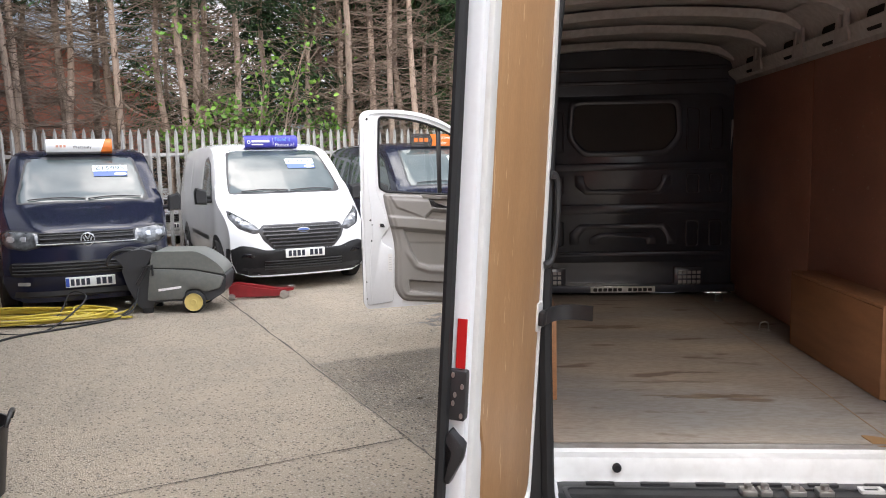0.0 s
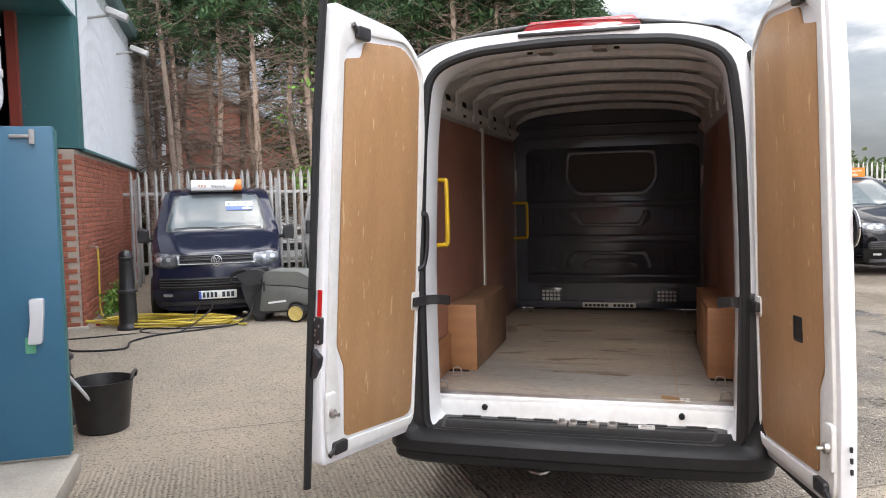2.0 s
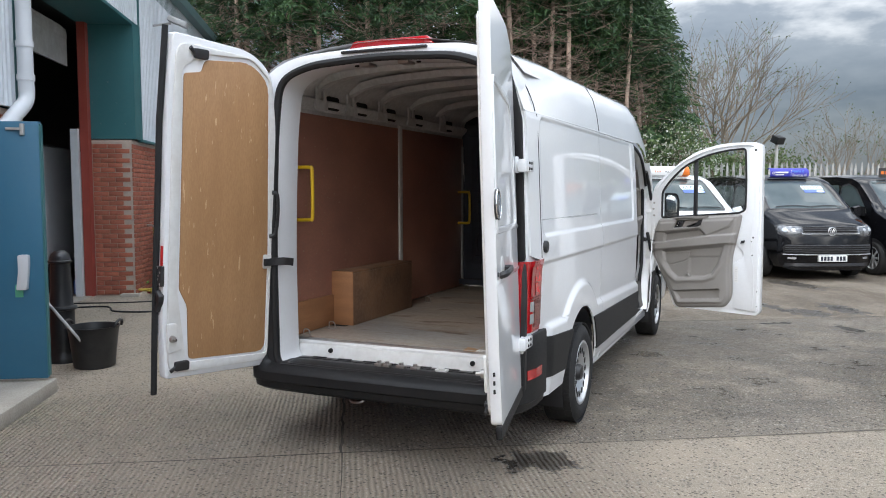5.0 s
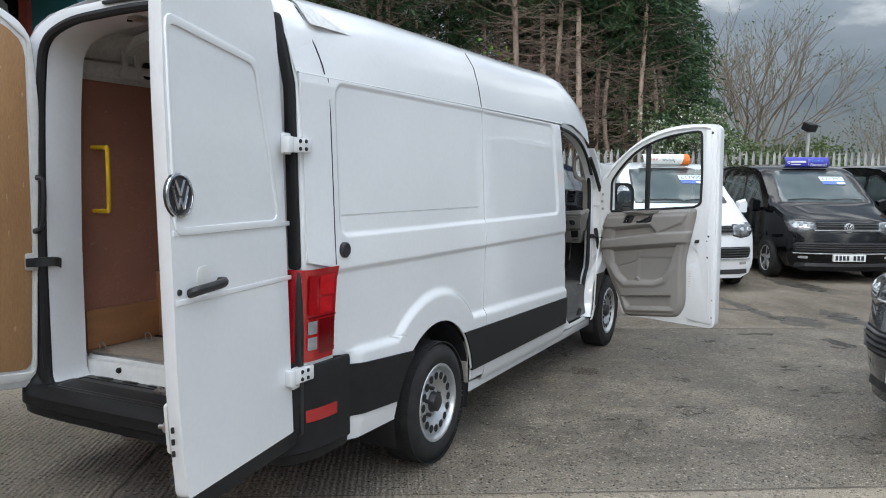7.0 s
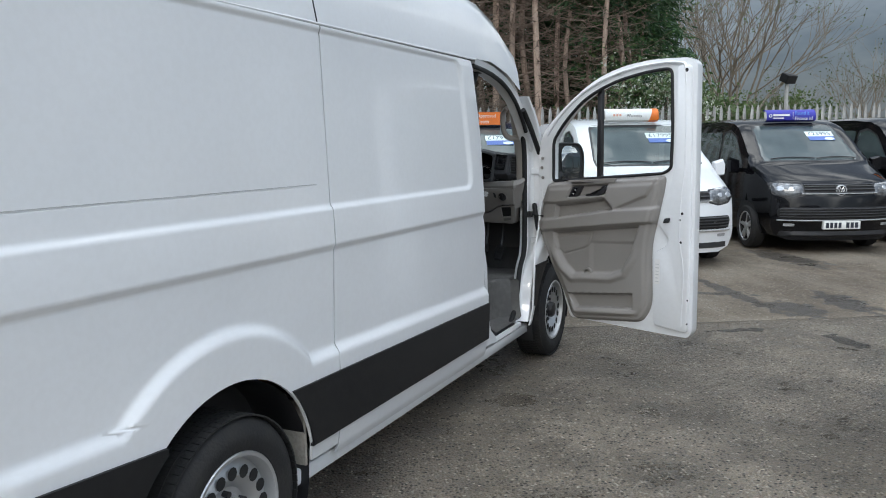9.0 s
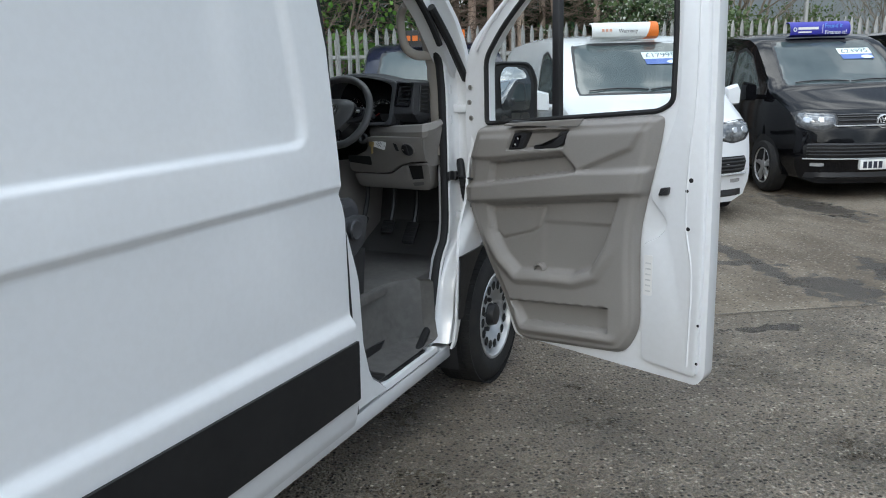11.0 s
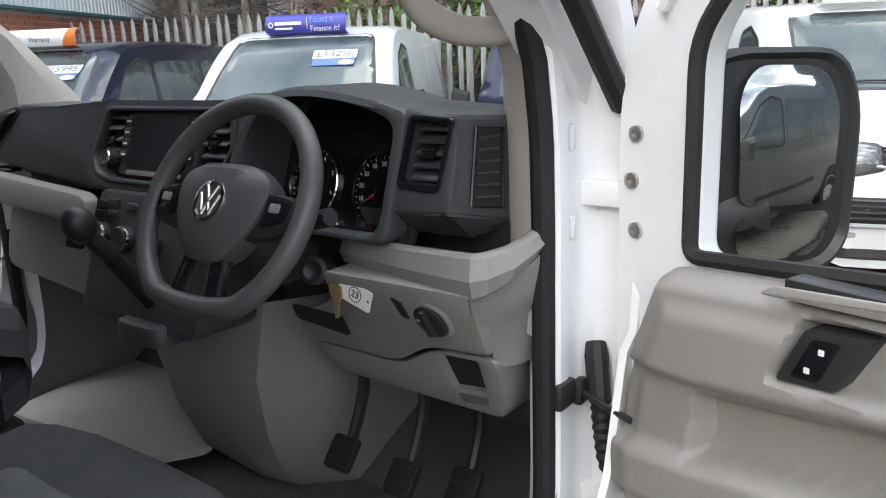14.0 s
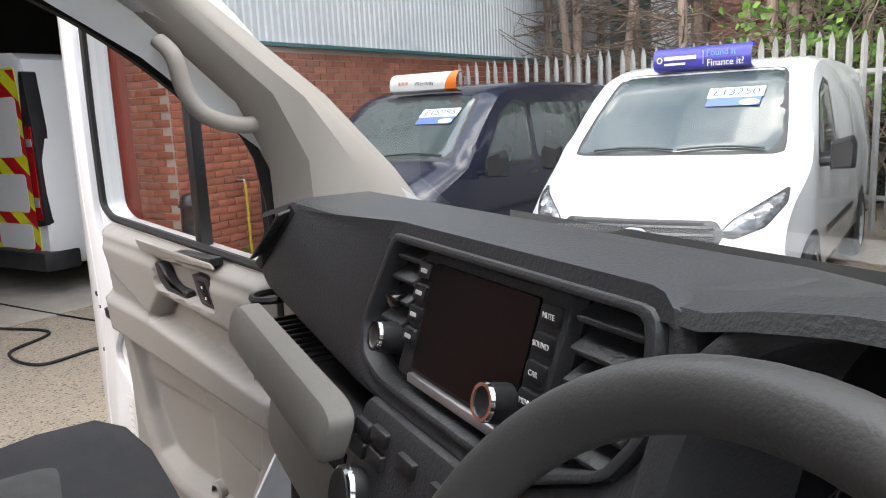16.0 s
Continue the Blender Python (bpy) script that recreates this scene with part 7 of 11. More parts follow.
# deck
bm = B()
rows = []
for x in [-0.80 + 0.05 * i for i in range(34)]:
    zt = lin([(-0.8, 1.50), (-0.6, 1.535), (0.24, 1.538), (0.30, 1.545), (0.36, 1.562), (0.43, 1.572), (0.52, 1.568), (0.62, 1.55), (0.68, 1.535), (0.85, 1.522)], x)
    hood = step(0.24, 0.36, x) * (1 - step(0.58, 0.68, x))
    y0 = 4.262 - 0.03 * hood + 0.07 * step(0.76, 0.805, x)
    rows.append([(x, y0 + 0.002, zt - 0.012), (x, y0 + 0.008, zt - 0.002), (x, y0 + 0.03, zt + 0.003), (x, y0 + 0.14, zt + 0.004 - 0.02 * hood), (x, 4.55, 1.495), (x, 4.62 + 0.24 * (1 - (x / 0.86) ** 2), 1.40)])
grid(bm, rows)
part("dash_deck", bm, DASH, dash, "black dash top with leather grain")
bm = B()
plate(bm, soft([(0.30, 4.66), (0.62, 4.60), (0.64, 4.64), (0.32, 4.71)], 0.01), 1.452, 1.458, "z")
part("demist_slot", bm, HOLE, dash)
# centre panel
face("centre_panel", soft(CENTRE, 0.015), 0.05, 0.02, GLOSS, bevel=0.003, label="gloss black centre panel")
face("centre_rim", soft(CENTRE, 0.015), 0.02, -0.008, DASH, holes=(soft([(x * 0.955 + 0.002, 1.462 + (z - 1.462) * 0.90) for x, z in CENTRE], 0.012),), bevel=0.003)
face("screen_surround", soft([(-0.098, 1.402), (0.155, 1.402), (0.165, 1.526), (-0.085, 1.526)], 0.008), 0.022, 0.004, DASH, bevel=0.003)
face("screen", soft([(-0.062, 1.416), (0.122, 1.416), (0.128, 1.518), (-0.055, 1.518)], 0.004), 0.004, 0.001, SCREEN, label="dark touch screen")
face("screen_trim", soft([(-0.06, 1.403), (0.118, 1.403), (0.12, 1.411), (-0.062, 1.411)], 0.002), 0.004, -0.002, SILVER_TRIM, bevel=0.001)
for side, x0 in (("l", -0.088), ("r", 0.132)):
    for k in range(4):
        z = 1.508 - 0.022 * k
        face("screen_button", rr(x0 - 0.002 * k, z - 0.008, x0 + 0.026 - 0.002 * k, z + 0.008, 0.003), 0.004, 0.0, BLACK_PLASTIC, bevel=0.001)
        if side == "r":
            lettering(("MUTE", "SOUND", "CAR", "MENU")[k], 0.0062, SHEAR @ pose(x0 + 0.013 - 0.002 * k, -0.001, z, 90, 0, 0), WHITE_INK, dash)
        else:
            face("button_mark", rr(x0 + 0.006 - 0.002 * k, z - 0.002, x0 + 0.020 - 0.002 * k, z + 0.002, 0.001), 0.0, -0.0006, WHITE_INK)
for x in (-0.112, 0.113):
    bm = B()
    lathe(bm, [(0.01, 0.017), (-0.012, 0.0165), (-0.02, 0.015), (-0.021, 0.013), (-0.018, 0.0)], 24, "y")
    bmesh.ops.transform(bm, matrix=pose(x, 4.229, 1.433, -16, 0, 0), verts=bm.verts[:])
    part("rotary_knob", bm, BLACK_PLASTIC, dash)
    bm = B()
    lathe(bm, [(-0.019, 0.0165), (-0.0225, 0.0155), (-0.0225, 0.0125), (-0.019, 0.012)], 24, "y")
    bmesh.ops.transform(bm, matrix=pose(x, 4.229, 1.433, -16, 0, 0), verts=bm.verts[:])
    part("knob_ring", bm, CHROME, dash)


def vent(x0, x1, z0, z1, n=5, lean=0.0, depth=0.0):
    face("vent_back", soft([(x0, z0), (x1, z0), (x1 + lean, z1), (x0 + lean, z1)], 0.01), 0.06 + depth, 0.055 + depth, HOLE)
    for k in range(n):
        z = z0 + (z1 - z0) * (k + 0.6) / n
        q = lean * (z - z0) / (z1 - z0)
        bm = B()
        box(bm, x0 + q + 0.003, x1 + q - 0.003, -0.012, 0.012, -0.003, 0.003, 0.002, m=SHEAR @ pose(0, 0.012 + depth, z, 28, 0, 0))
        part("vent_slat", bm, DASH, dash)
    bm = B()
    q = lean * 0.5
    box(bm, (x0 + x1) / 2 + q - 0.012, (x0 + x1) / 2 + q + 0.012, -0.016, 0.0, -0.006, 0.008, 0.002, m=SHEAR @ pose(0, 0.01 + depth, (z0 + z1) / 2, 15, 0, 0))
    part("vent_tab", bm, GLOSS, dash)


vent(-0.168, -0.108, 1.415, 1.527, 5, 0.02)
vent(0.172, 0.25, 1.415, 1.527, 5, 0.0)
# instrument binnacle
HOODO = soft([(0.275, 1.34), (0.285, 1.48), (0.31, 1.535), (0.37, 1.565), (0.44, 1.574), (0.53, 1.568), (0.62, 1.548), (0.675, 1.535), (0.67, 1.34)], [0.03, 0.05, 0.04, 0.04, 0.04, 0.04, 0.03, 0.02, 0.02])
HOODI = soft([(0.305, 1.352), (0.312, 1.47), (0.335, 1.522), (0.38, 1.548), (0.44, 1.557), (0.53, 1.550), (0.61, 1.532), (0.652, 1.516), (0.648, 1.352)], [0.03, 0.05, 0.04, 0.04, 0.04, 0.04, 0.03, 0.03, 0.03])
face("binnacle", HOODO, 0.13, -0.02, DASH, holes=(HOODI,), bevel=0.008, label="hooded instrument binnacle")
face("dial_board", HOODI, 0.105, 0.10, GLOSS)
for cx, cz, nums, a0, a1 in ((0.392, 1.40, ("1", "2", "3", "4", "5", "6"), 200, -20), (0.548, 1.395, ("10", "20", "30", "40", "50", "60"), 200, 60)):
    bm = B()
    lathe(bm, [(0.098, 0.062), (0.09, 0.062), (0.088, 0.06), (0.092, 0.058)], 40, "y", (cx, 0, cz))
    bmesh.ops.transform(bm, matrix=SHEAR, verts=bm.verts[:])
    part("dial_ring", bm, CHROME, dash, "silver dial ring")
    for k, tx in enumerate(nums):
        a = radians(a0 + (a1 - a0) * k / (len(nums) - 1))
        lettering(tx, 0.0115, SHEAR @ pose(cx + 0.044 * math.cos(a), 0.0965, cz + 0.044 * math.sin(a), 90, 0, 0), WHITE_INK, dash)
    for k in range(25):
        a = radians(215 - 250 * k / 24)
        q = 0.006 if k % 2 == 0 else 0.003
        face("dial_tick", [(cx + r * math.cos(a) - s_ * 0.0008 * math.sin(a), cz + r * math.sin(a) + s_ * 0.0008 * math.cos(a)) for r, s_ in ((0.057 - q, -1), (0.057, -1), (0.057, 1), (0.057 - q, 1))], 0.0975, 0.097, WHITE_INK)
    a = radians(212)
    face("needle", [(cx + 0.012 * math.cos(a) - 0.0022 * math.sin(a), cz + 0.012 * math.sin(a) + 0.0022 * math.cos(a)), (cx + 0.046 * math.cos(a), cz + 0.046 * math.sin(a)), (cx + 0.012 * math.cos(a) + 0.0022 * math.sin(a), cz + 0.012 * math.sin(a) - 0.0022 * math.cos(a))], 0.094, 0.092, RED_INK)
    bm = B()
    lathe(bm, [(0.098, 0.0085), (0.090, 0.0085), (0.0895, 0.007), (0.0895, 0.0)], 16, "y", (cx, 0, cz))
    bmesh.ops.transform(bm, matrix=SHEAR, verts=bm.verts[:])
    part("needle_hub", bm, GLOSS, dash)
bm = B()
plate(bm, [(0.31, 0.0), (0.645, 0.0), (0.645, 0.10), (0.31, 0.10)], 1.353, 1.357, "z", m=Matrix(((1, 0, 0, 0), (0, 1, 0.3, 3.80), (0, 0, 1, 0), (0, 0, 0, 1))))
part("dial_ledge", bm, GLOSS, dash)
face("info_screen", rr(0.446, 1.37, 0.498, 1.45, 0.003), 0.0985, 0.0975, SCREEN)
# right block with vents; its end turns away towards the screen
RV = [(0.676, 1.432), (0.744, 1.428), (0.752, 1.518), (0.684, 1.522)]
face("dash_right", soft([(0.655, 1.385), (0.75, 1.385), (0.772, 1.398), (0.768, 1.52), (0.655, 1.542)], [0.02, 0.02, 0.02, 0.02, 0.02]), 0.13, -0.012, DASH, holes=(soft(RV, 0.008),), bevel=0.008, label="grained black dash end with vents")
face("vent_rim", soft([(0.669, 1.424), (0.750, 1.420), (0.760, 1.525), (0.678, 1.530)], 0.01), 0.0, -0.016, GLOSS, holes=(soft(RV, 0.008),), bevel=0.002)
vent(0.678, 0.742, 1.430, 1.520, 5, 0.008)
A0, A1, B0, B1 = Vector((0.768, 4.206, 1.390)), Vector((0.764, 4.246, 1.524)), Vector((0.80, 4.325, 1.365)), Vector((0.80, 4.325, 1.518))


def on_end(a, b, out=0.0):
    """A point of the end facet: a across it, b up it."""
    n = (B0 - A0).cross(A1 - A0).normalized()
    return A0.lerp(B0, a).lerp(A1.lerp(B1, a), b) + n * out


bm = B()
grid(bm, [[on_end(a, b) for a in (0.0, 0.08, 0.3, 0.7, 0.94, 1.0)] for b in (0.0, 0.08, 0.5, 0.92, 1.0)])
ext = bmesh.ops.extrude_face_region(bm, geom=bm.faces[:])
bmesh.ops.translate(bm, vec=(-0.012, 0.004, 0), verts=[v for v in ext["geom"] if isinstance(v, bmesh.types.BMVert)])
part("dash_end", bm, DASH, dash, "angled dash end")
bm = B()
grid(bm, [[(0.60, 4.205, 1.392), (0.66, 4.202, 1.392), (0.72, 4.202, 1.392), (0.768, 4.206, 1.396), (0.80, 4.315, 1.372)],
          [(0.60, 4.213, 1.374), (0.66, 4.222, 1.372), (0.72, 4.234, 1.366), (0.767, 4.250, 1.362), (0.797, 4.315, 1.366)],
          [(0.60, 4.223, 1.360), (0.66, 4.240, 1.355), (0.72, 4.256, 1.349), (0.766, 4.270, 1.345), (0.79, 4.315, 1.360)],
          [(0.60, 4.325, 1.356), (0.66, 4.325, 1.352), (0.72, 4.325, 1.348), (0.766, 4.325, 1.345), (0.785, 4.325, 1.352)]])
part("dash_underside", bm, DASH, dash)
bm = B()
grid(bm, [[on_end(a, b, 0.0015) for a in (0.36, 0.6, 0.84)] for b in (0.14, 0.5, 0.9)])
part("vent_back", bm, HOLE, dash)
for k in range(6):
    b = 0.18 + 0.12 * k
    bm = B()
    grid(bm, [[on_end(0.40, b, 0.002), on_end(0.80, b + 0.03, 0.002)], [on_end(0.40, b + 0.025, 0.006), on_end(0.80, b + 0.055, 0.006)], [on_end(0.40, b + 0.045, 0.002), on_end(0.80, b + 0.075, 0.002)]])
    part("vent_slat", bm, DASH, dash)
bm = B()
tube(bm, [on_end(0.34, 0.12, 0.002), on_end(0.86, 0.13, 0.002), on_end(0.86, 0.92, 0.002), on_end(0.34, 0.92, 0.002)], 0.003, 6, closed=True)
part("vent_rim", bm, GLOSS, dash)
# side vent on the far end
face("vent_back", soft([(-0.695, 1.427), (-0.562, 1.535), (-0.53, 1.525), (-0.655, 1.42)], 0.008), -0.004, -0.0055, HOLE)
for k in range(6):
    bm = B()
    box(bm, -0.012, 0.012, -0.02, 0.02, -0.0025, 0.0025, 0.001, m=SHEAR @ pose(-0.655 + 0.018 * k, -0.006, 1.452 + 0.0135 * k, 20, -35, 0))
    part("vent_slat", bm, DASH, dash)
# lower dash, trays and bins in grey
face("lower_left", soft([(-0.60, 1.15), (-0.16, 1.12), (-0.15, 1.30), (-0.20, 1.305), (-0.58, 1.325), (-0.62, 1.29)], [0.05, 0.02, 0.02, 0.02, 0.03, 0.03]), 0.16, 0.04, GREY_TRIM, bevel=0.014, label="grey lower dash with glovebox")
face("tray_lip", soft([(-0.595, 1.325), (-0.12, 1.305), (-0.11, 1.355), (-0.14, 1.365), (-0.56, 1.388), (-0.61, 1.372)], 0.015), -0.025, -0.055, GREY_TRIM, bevel=0.01)
face("tray_shadow", soft([(-0.69, 1.365), (-0.19, 1.34), (-0.19, 1.40), (-0.66, 1.41)], 0.01), 0.11, 0.10, HOLE)
for k in range(18):
    bm = B()
    box(bm, -0.60 + 0.025 * k, -0.590 + 0.025 * k, 4.185, 4.29, 1.344 - 0.0012 * k, 1.350 - 0.0012 * k, 0.001)
    part("tray_rib", bm, BLACK_PLASTIC, dash)
bm = B()
plate(bm, [(-0.62, 4.17), (-0.15, 4.165), (-0.15, 4.31), (-0.62, 4.31)], 1.318, 1.338, "z")
part("tray_mat", bm, BLACK_PLASTIC, dash, "ribbed black tray mat")
bm = B()
tube(bm, [(-0.60 + 0.034 * math.cos(a), 4.225 + 0.034 * math.sin(a), 1.385) for a in [2 * math.pi * i / 16 for i in range(16)]], 0.006, 6, closed=True)
part("cup_ring", bm, BLACK_PLASTIC, dash)
face("glovebox_lock", rr(-0.32, 1.225, -0.25, 1.25, 0.004), 0.042, 0.036, GLOSS)
face("console_panel", soft([(-0.145, 1.12), (0.24, 1.12), (0.26, 1.35), (0.15, 1.372), (-0.13, 1.372)], 0.02), 0.14, -0.012, DASH, bevel=0.008, label="black centre panel with heater controls")
for x, z in ((-0.128, 1.335), (-0.085, 1.34), (-0.13, 1.315), (-0.085, 1.318), (-0.02, 1.335), (0.05, 1.335)):
    face("stack_button", rr(x, z, x + 0.036, z + 0.016, 0.003), -0.012, -0.018, BLACK_PLASTIC, bevel=0.002)
for x, r in ((-0.095, 0.028), (-0.005, 0.026), (0.085, 0.028)):
    bm = B()
    lathe(bm, [(0.0, r), (-0.022, r), (-0.03, r * 0.85), (-0.028, 0.0)], 28, "y")
    bmesh.ops.transform(bm, matrix=pose(x, 4.19 - 0.012, 1.278, -16, 0, 0), verts=bm.verts[:])
    part("heater_knob", bm, BLACK_PLASTIC, dash)
    bm = B()
    lathe(bm, [(-0.022, r * 1.06), (-0.027, r * 1.02), (-0.029, r * 0.9), (-0.024, r * 0.9)], 28, "y")
    bmesh.ops.transform(bm, matrix=pose(x, 4.19 - 0.012, 1.278, -16, 0, 0), verts=bm.verts[:])
    part("knob_ring", bm, CHROME, dash)
# grey bin on the driver's side: a swept rim round a black liner
BIN_EDGE = ((0.527, 4.240, 1.330, 1.284, 0.2, 1), (0.60, 4.218, 1.334, 1.285, 0.24, 1), (0.70, 4.194, 1.340, 1.284, 0.22, 1), (0.80, 4.176, 1.346, 1.283, 0.12, 1), (0.832, 4.171, 1.348, 1.283, -0.2, 1), (0.850, 4.182, 1.350, 1.290, -0.8, 0.7), (0.868, 4.215, 1.354, 1.304, -1, 0.35), (0.873, 4.255, 1.359, 1.320, -1, 0.15), (0.869, 4.306, 1.365, 1.333, -1, 0.0))


def rim_sweep(section):
    """A profile of (inward, height, weight of the rim's own depth) carried along the bin's edge."""
    rows = []
    for x, y, zt, zb, nx, ny in BIN_EDGE:
        k = math.hypot(nx, ny)
        rows.append([(x + nx / k * d, y + ny / k * d, zt + h + w * (zt - zb)) for d, h, w in section])
    return rows


bm = B()
grid(bm, rim_sweep(((0.018, 0.0, -1.05), (0.004, 0.0, -1.0), (0.0, 0.0, -0.96), (-0.009, 0.0, -0.55), (-0.002, -0.005, 0.0), (0.003, -0.0005, 0.0), (0.013, 0.0, 0.0), (0.0165, -0.003, 0.0), (0.017, -0.006, 0.0), (0.022, -0.01, -0.6))), closed=True, caps=True)
part("bin_front", bm, GREY_TRIM, dash, "grey storage bin rim", 22)
bm = B()
grid(bm, rim_sweep(((0.0165, -0.0045, 0.0), (0.0185, -0.0035, 0.0), (0.021, -0.008, 0.0), (0.03, -0.036, 0.0), (0.036, -0.040, 0.0), (0.06, -0.042, 0.0), (0.06, -0.05, 0.0), (0.02, -0.045, 0.0))), closed=True, caps=True)
plate(bm, soft([(0.55, 4.27), (0.82, 4.22), (0.842, 4.23), (0.846, 4.33), (0.55, 4.34)], 0.015), 1.300, 1.308, "z")
plate(bm, [(0.53, 1.29), (0.866, 1.30), (0.872, 1.366), (0.53, 1.36)], 4.318, 4.326, "y")
part("bin_tray", bm, BLACK_PLASTIC, dash, "black bin tray")
# moulded side below the bin, turned towards the pillar
bm = B()
grid(bm, [[(0.828, 4.186, 1.288), (0.856, 4.220, 1.304), (0.874, 4.262, 1.322), (0.874, 4.315, 1.335)],
          [(0.822, 4.202, 1.258), (0.848, 4.232, 1.272), (0.866, 4.268, 1.284), (0.868, 4.315, 1.292)],
          [(0.818, 4.215, 1.235), (0.842, 4.246, 1.244), (0.856, 4.276, 1.250), (0.860, 4.315, 1.255)],
          [(0.814, 4.235, 1.222), (0.832, 4.256, 1.228), (0.844, 4.286, 1.232), (0.85, 4.315, 1.235)],
          [(0.808, 4.262, 1.15), (0.826, 4.278, 1.15), (0.836, 4.298, 1.15), (0.84, 4.32, 1.15)]])
ext = bmesh.ops.extrude_face_region(bm, geom=bm.faces[:])
bmesh.ops.translate(bm, vec=(-0.02, 0.008, 0), verts=[v for v in ext["geom"] if isinstance(v, bmesh.types.BMVert)])
part("bin_side", bm, GREY_TRIM, dash, "grey moulded side below the bin", 50)
bm = B()
lathe(bm, [(0.0, 0.021), (-0.008, 0.020), (-0.009, 0.015), (-0.004, 0.013), (-0.004, 0.0)], 20, "y")
bmesh.ops.transform(bm, matrix=pose(0.668, 4.235, 1.345, -20, 0, 0), verts=bm.verts[:])
part("socket", bm, BLACK_PLASTIC, dash, "round usb socket")
LOWM = Matrix(((1, 0, 0, 0), (0, 1, -0.6, 4.942), (0, 0, 1, 0), (0, 0, 0, 1)))


def low_face(name, pts, d0, d1, mat, holes=(), bevel=0.0, label=""):
    """A piece of the lower dash, which leans back towards the footwell."""
    bm = B()
    plate(bm, pts, d0, d1, "y", holes, bevel, m=LOWM)
    return part(name, bm, mat, dash, label)


low_face("lower_right", soft([(0.40, 1.175), (0.385, 1.115), (0.595, 1.109), (0.69, 1.165), (0.812, 1.174), (0.818, 1.235), (0.832, 1.29), (0.54, 1.29), (0.53, 1.23)], [0.02, 0.03, 0.03, 0.03, 0.01, 0.01, 0.005, 0.02, 0.03]), 0.10, 0.0, GREY_TRIM, bevel=0.006, label="grey lower dash panel")
FUSE = soft([(0.702, 1.150), (0.778, 1.153), (0.766, 1.086), (0.70, 1.078)], 0.004)
low_face("fuse_cover", soft([(0.40, 1.035), (0.395, 1.108), (0.597, 1.102), (0.695, 1.159), (0.818, 1.167), (0.802, 1.09), (0.785, 1.025)], [0.03, 0.02, 0.03, 0.03, 0.02, 0.02, 0.03]), 0.09, 0.005, GREY_TRIM, holes=(FUSE,), bevel=0.006, label="grey fuse box cover under the dash")
low_face("card_slot", FUSE, 0.06, 0.02, HOLE)
low_face("cover_grip", soft([(0.705, 1.066), (0.765, 1.073), (0.762, 1.055), (0.708, 1.048)], 0.006), 0.005, 0.001, POCKET_GREY)
low_face("light_bezel", oval(0.74, 1.23, 0.033, 0.033), 0.0, -0.007, GREY_TRIM, bevel=0.003)
low_face("light_switch", oval(0.74, 1.23, 0.028, 0.028), -0.007, -0.014, BLACK_PLASTIC, bevel=0.003, label="round light switch")
low_face("switch_grip", rr(0.734, 1.206, 0.746, 1.254, 0.005), -0.014, -0.026, BLACK_PLASTIC, bevel=0.003)
low_face("switch_mark", rr(0.717, 1.228, 0.723, 1.233, 0.002), -0.014, -0.0146, WHITE_INK)
low_face("dimmer", soft([(0.675, 1.225), (0.69, 1.222), (0.688, 1.255), (0.672, 1.262)], 0.003), 0.0, -0.003, BLACK_PLASTIC, bevel=0.001)
low_face("column_gap", soft([(0.40, 1.165), (0.52, 1.150), (0.53, 1.195), (0.41, 1.20)], 0.01), -0.001, -0.004, HOLE)
# gear lever
bm = B()
tube(bm, [(0.085, 4.20, 1.13), (0.095, 4.12, 1.22), (0.107, 4.04, 1.32)], [0.035, 0.022, 0.012], 12)
part("gear_gaiter", bm, RUBBER, dash)
bm = B()
vs = bmesh.ops.create_uvsphere(bm, u_segments=16, v_segments=12, radius=0.03)["verts"]
bmesh.ops.transform(bm, matrix=Matrix.LocRotScale((0.107, 4.02, 1.35), Euler((0.5, 0, 0)), (0.85, 1.0, 1.2)), verts=vs)
tube(bm, [(0.107, 4.035, 1.325), (0.103, 4.07, 1.285)], 0.017, 10)
part("gear_knob", bm, BLACK_PLASTIC, dash, "black gear knob")
bm = B()
plate(bm, soft([(0.02, 4.10), (0.16, 4.10), (0.17, 4.25), (0.01, 4.25)], 0.03), 1.10, 1.14, "z", bevel=0.01)
part("gear_plinth", bm, DASH, dash)

# --- steering wheel ---
wheel_m = Matrix(((1, 0, 0, 0.443 - VX), (0, 0.5, -0.866, 4.072), (0, 0.866, 0.5, 1.401), (0, 0, 0, 1)))
sw = thing("steering_wheel", Matrix(), "", "")
sw.parent = panel_van
sw.matrix_local = wheel_m
LEATHER = material("wheel_grip", (0.074, 0.072, 0.072), 0.4, other=(0.088, 0.086, 0.086), scale=6, bump=0.1, bump_scale=450)
bm = B()
ringp = []
for i in range(72):
    a = 2 * math.pi * i / 72
    x, y = 0.177 * math.cos(a), 0.173 * math.sin(a)
    y = max(y, -0.157 + 0.03 * (abs(x) / 0.1) ** 2 * 0.4) if y < -0.12 else y
    ringp.append((x, y, 0.0))
tube(bm, ringp, 0.0168, 16, closed=True)
part("rim", bm, LEATHER, sw, "grained black steering wheel rim")
bm = B()
hubo = soft([(-0.112, 0.042), (-0.06, 0.068), (0.06, 0.068), (0.112, 0.042), (0.098, -0.02), (0.045, -0.092), (-0.045, -0.092), (-0.098, -0.02)], 0.03)
rows = [[(x * s_, y * s_, z) for x, y in hubo] for z, s_ in ((-0.03, 0.9), (-0.005, 1.0), (0.012, 0.97), (0.024, 0.8), (0.028, 0.4))]
grid(bm, rows, closed=True, caps=True)
part("air_bag", bm, LEATHER, sw, "black airbag cover")
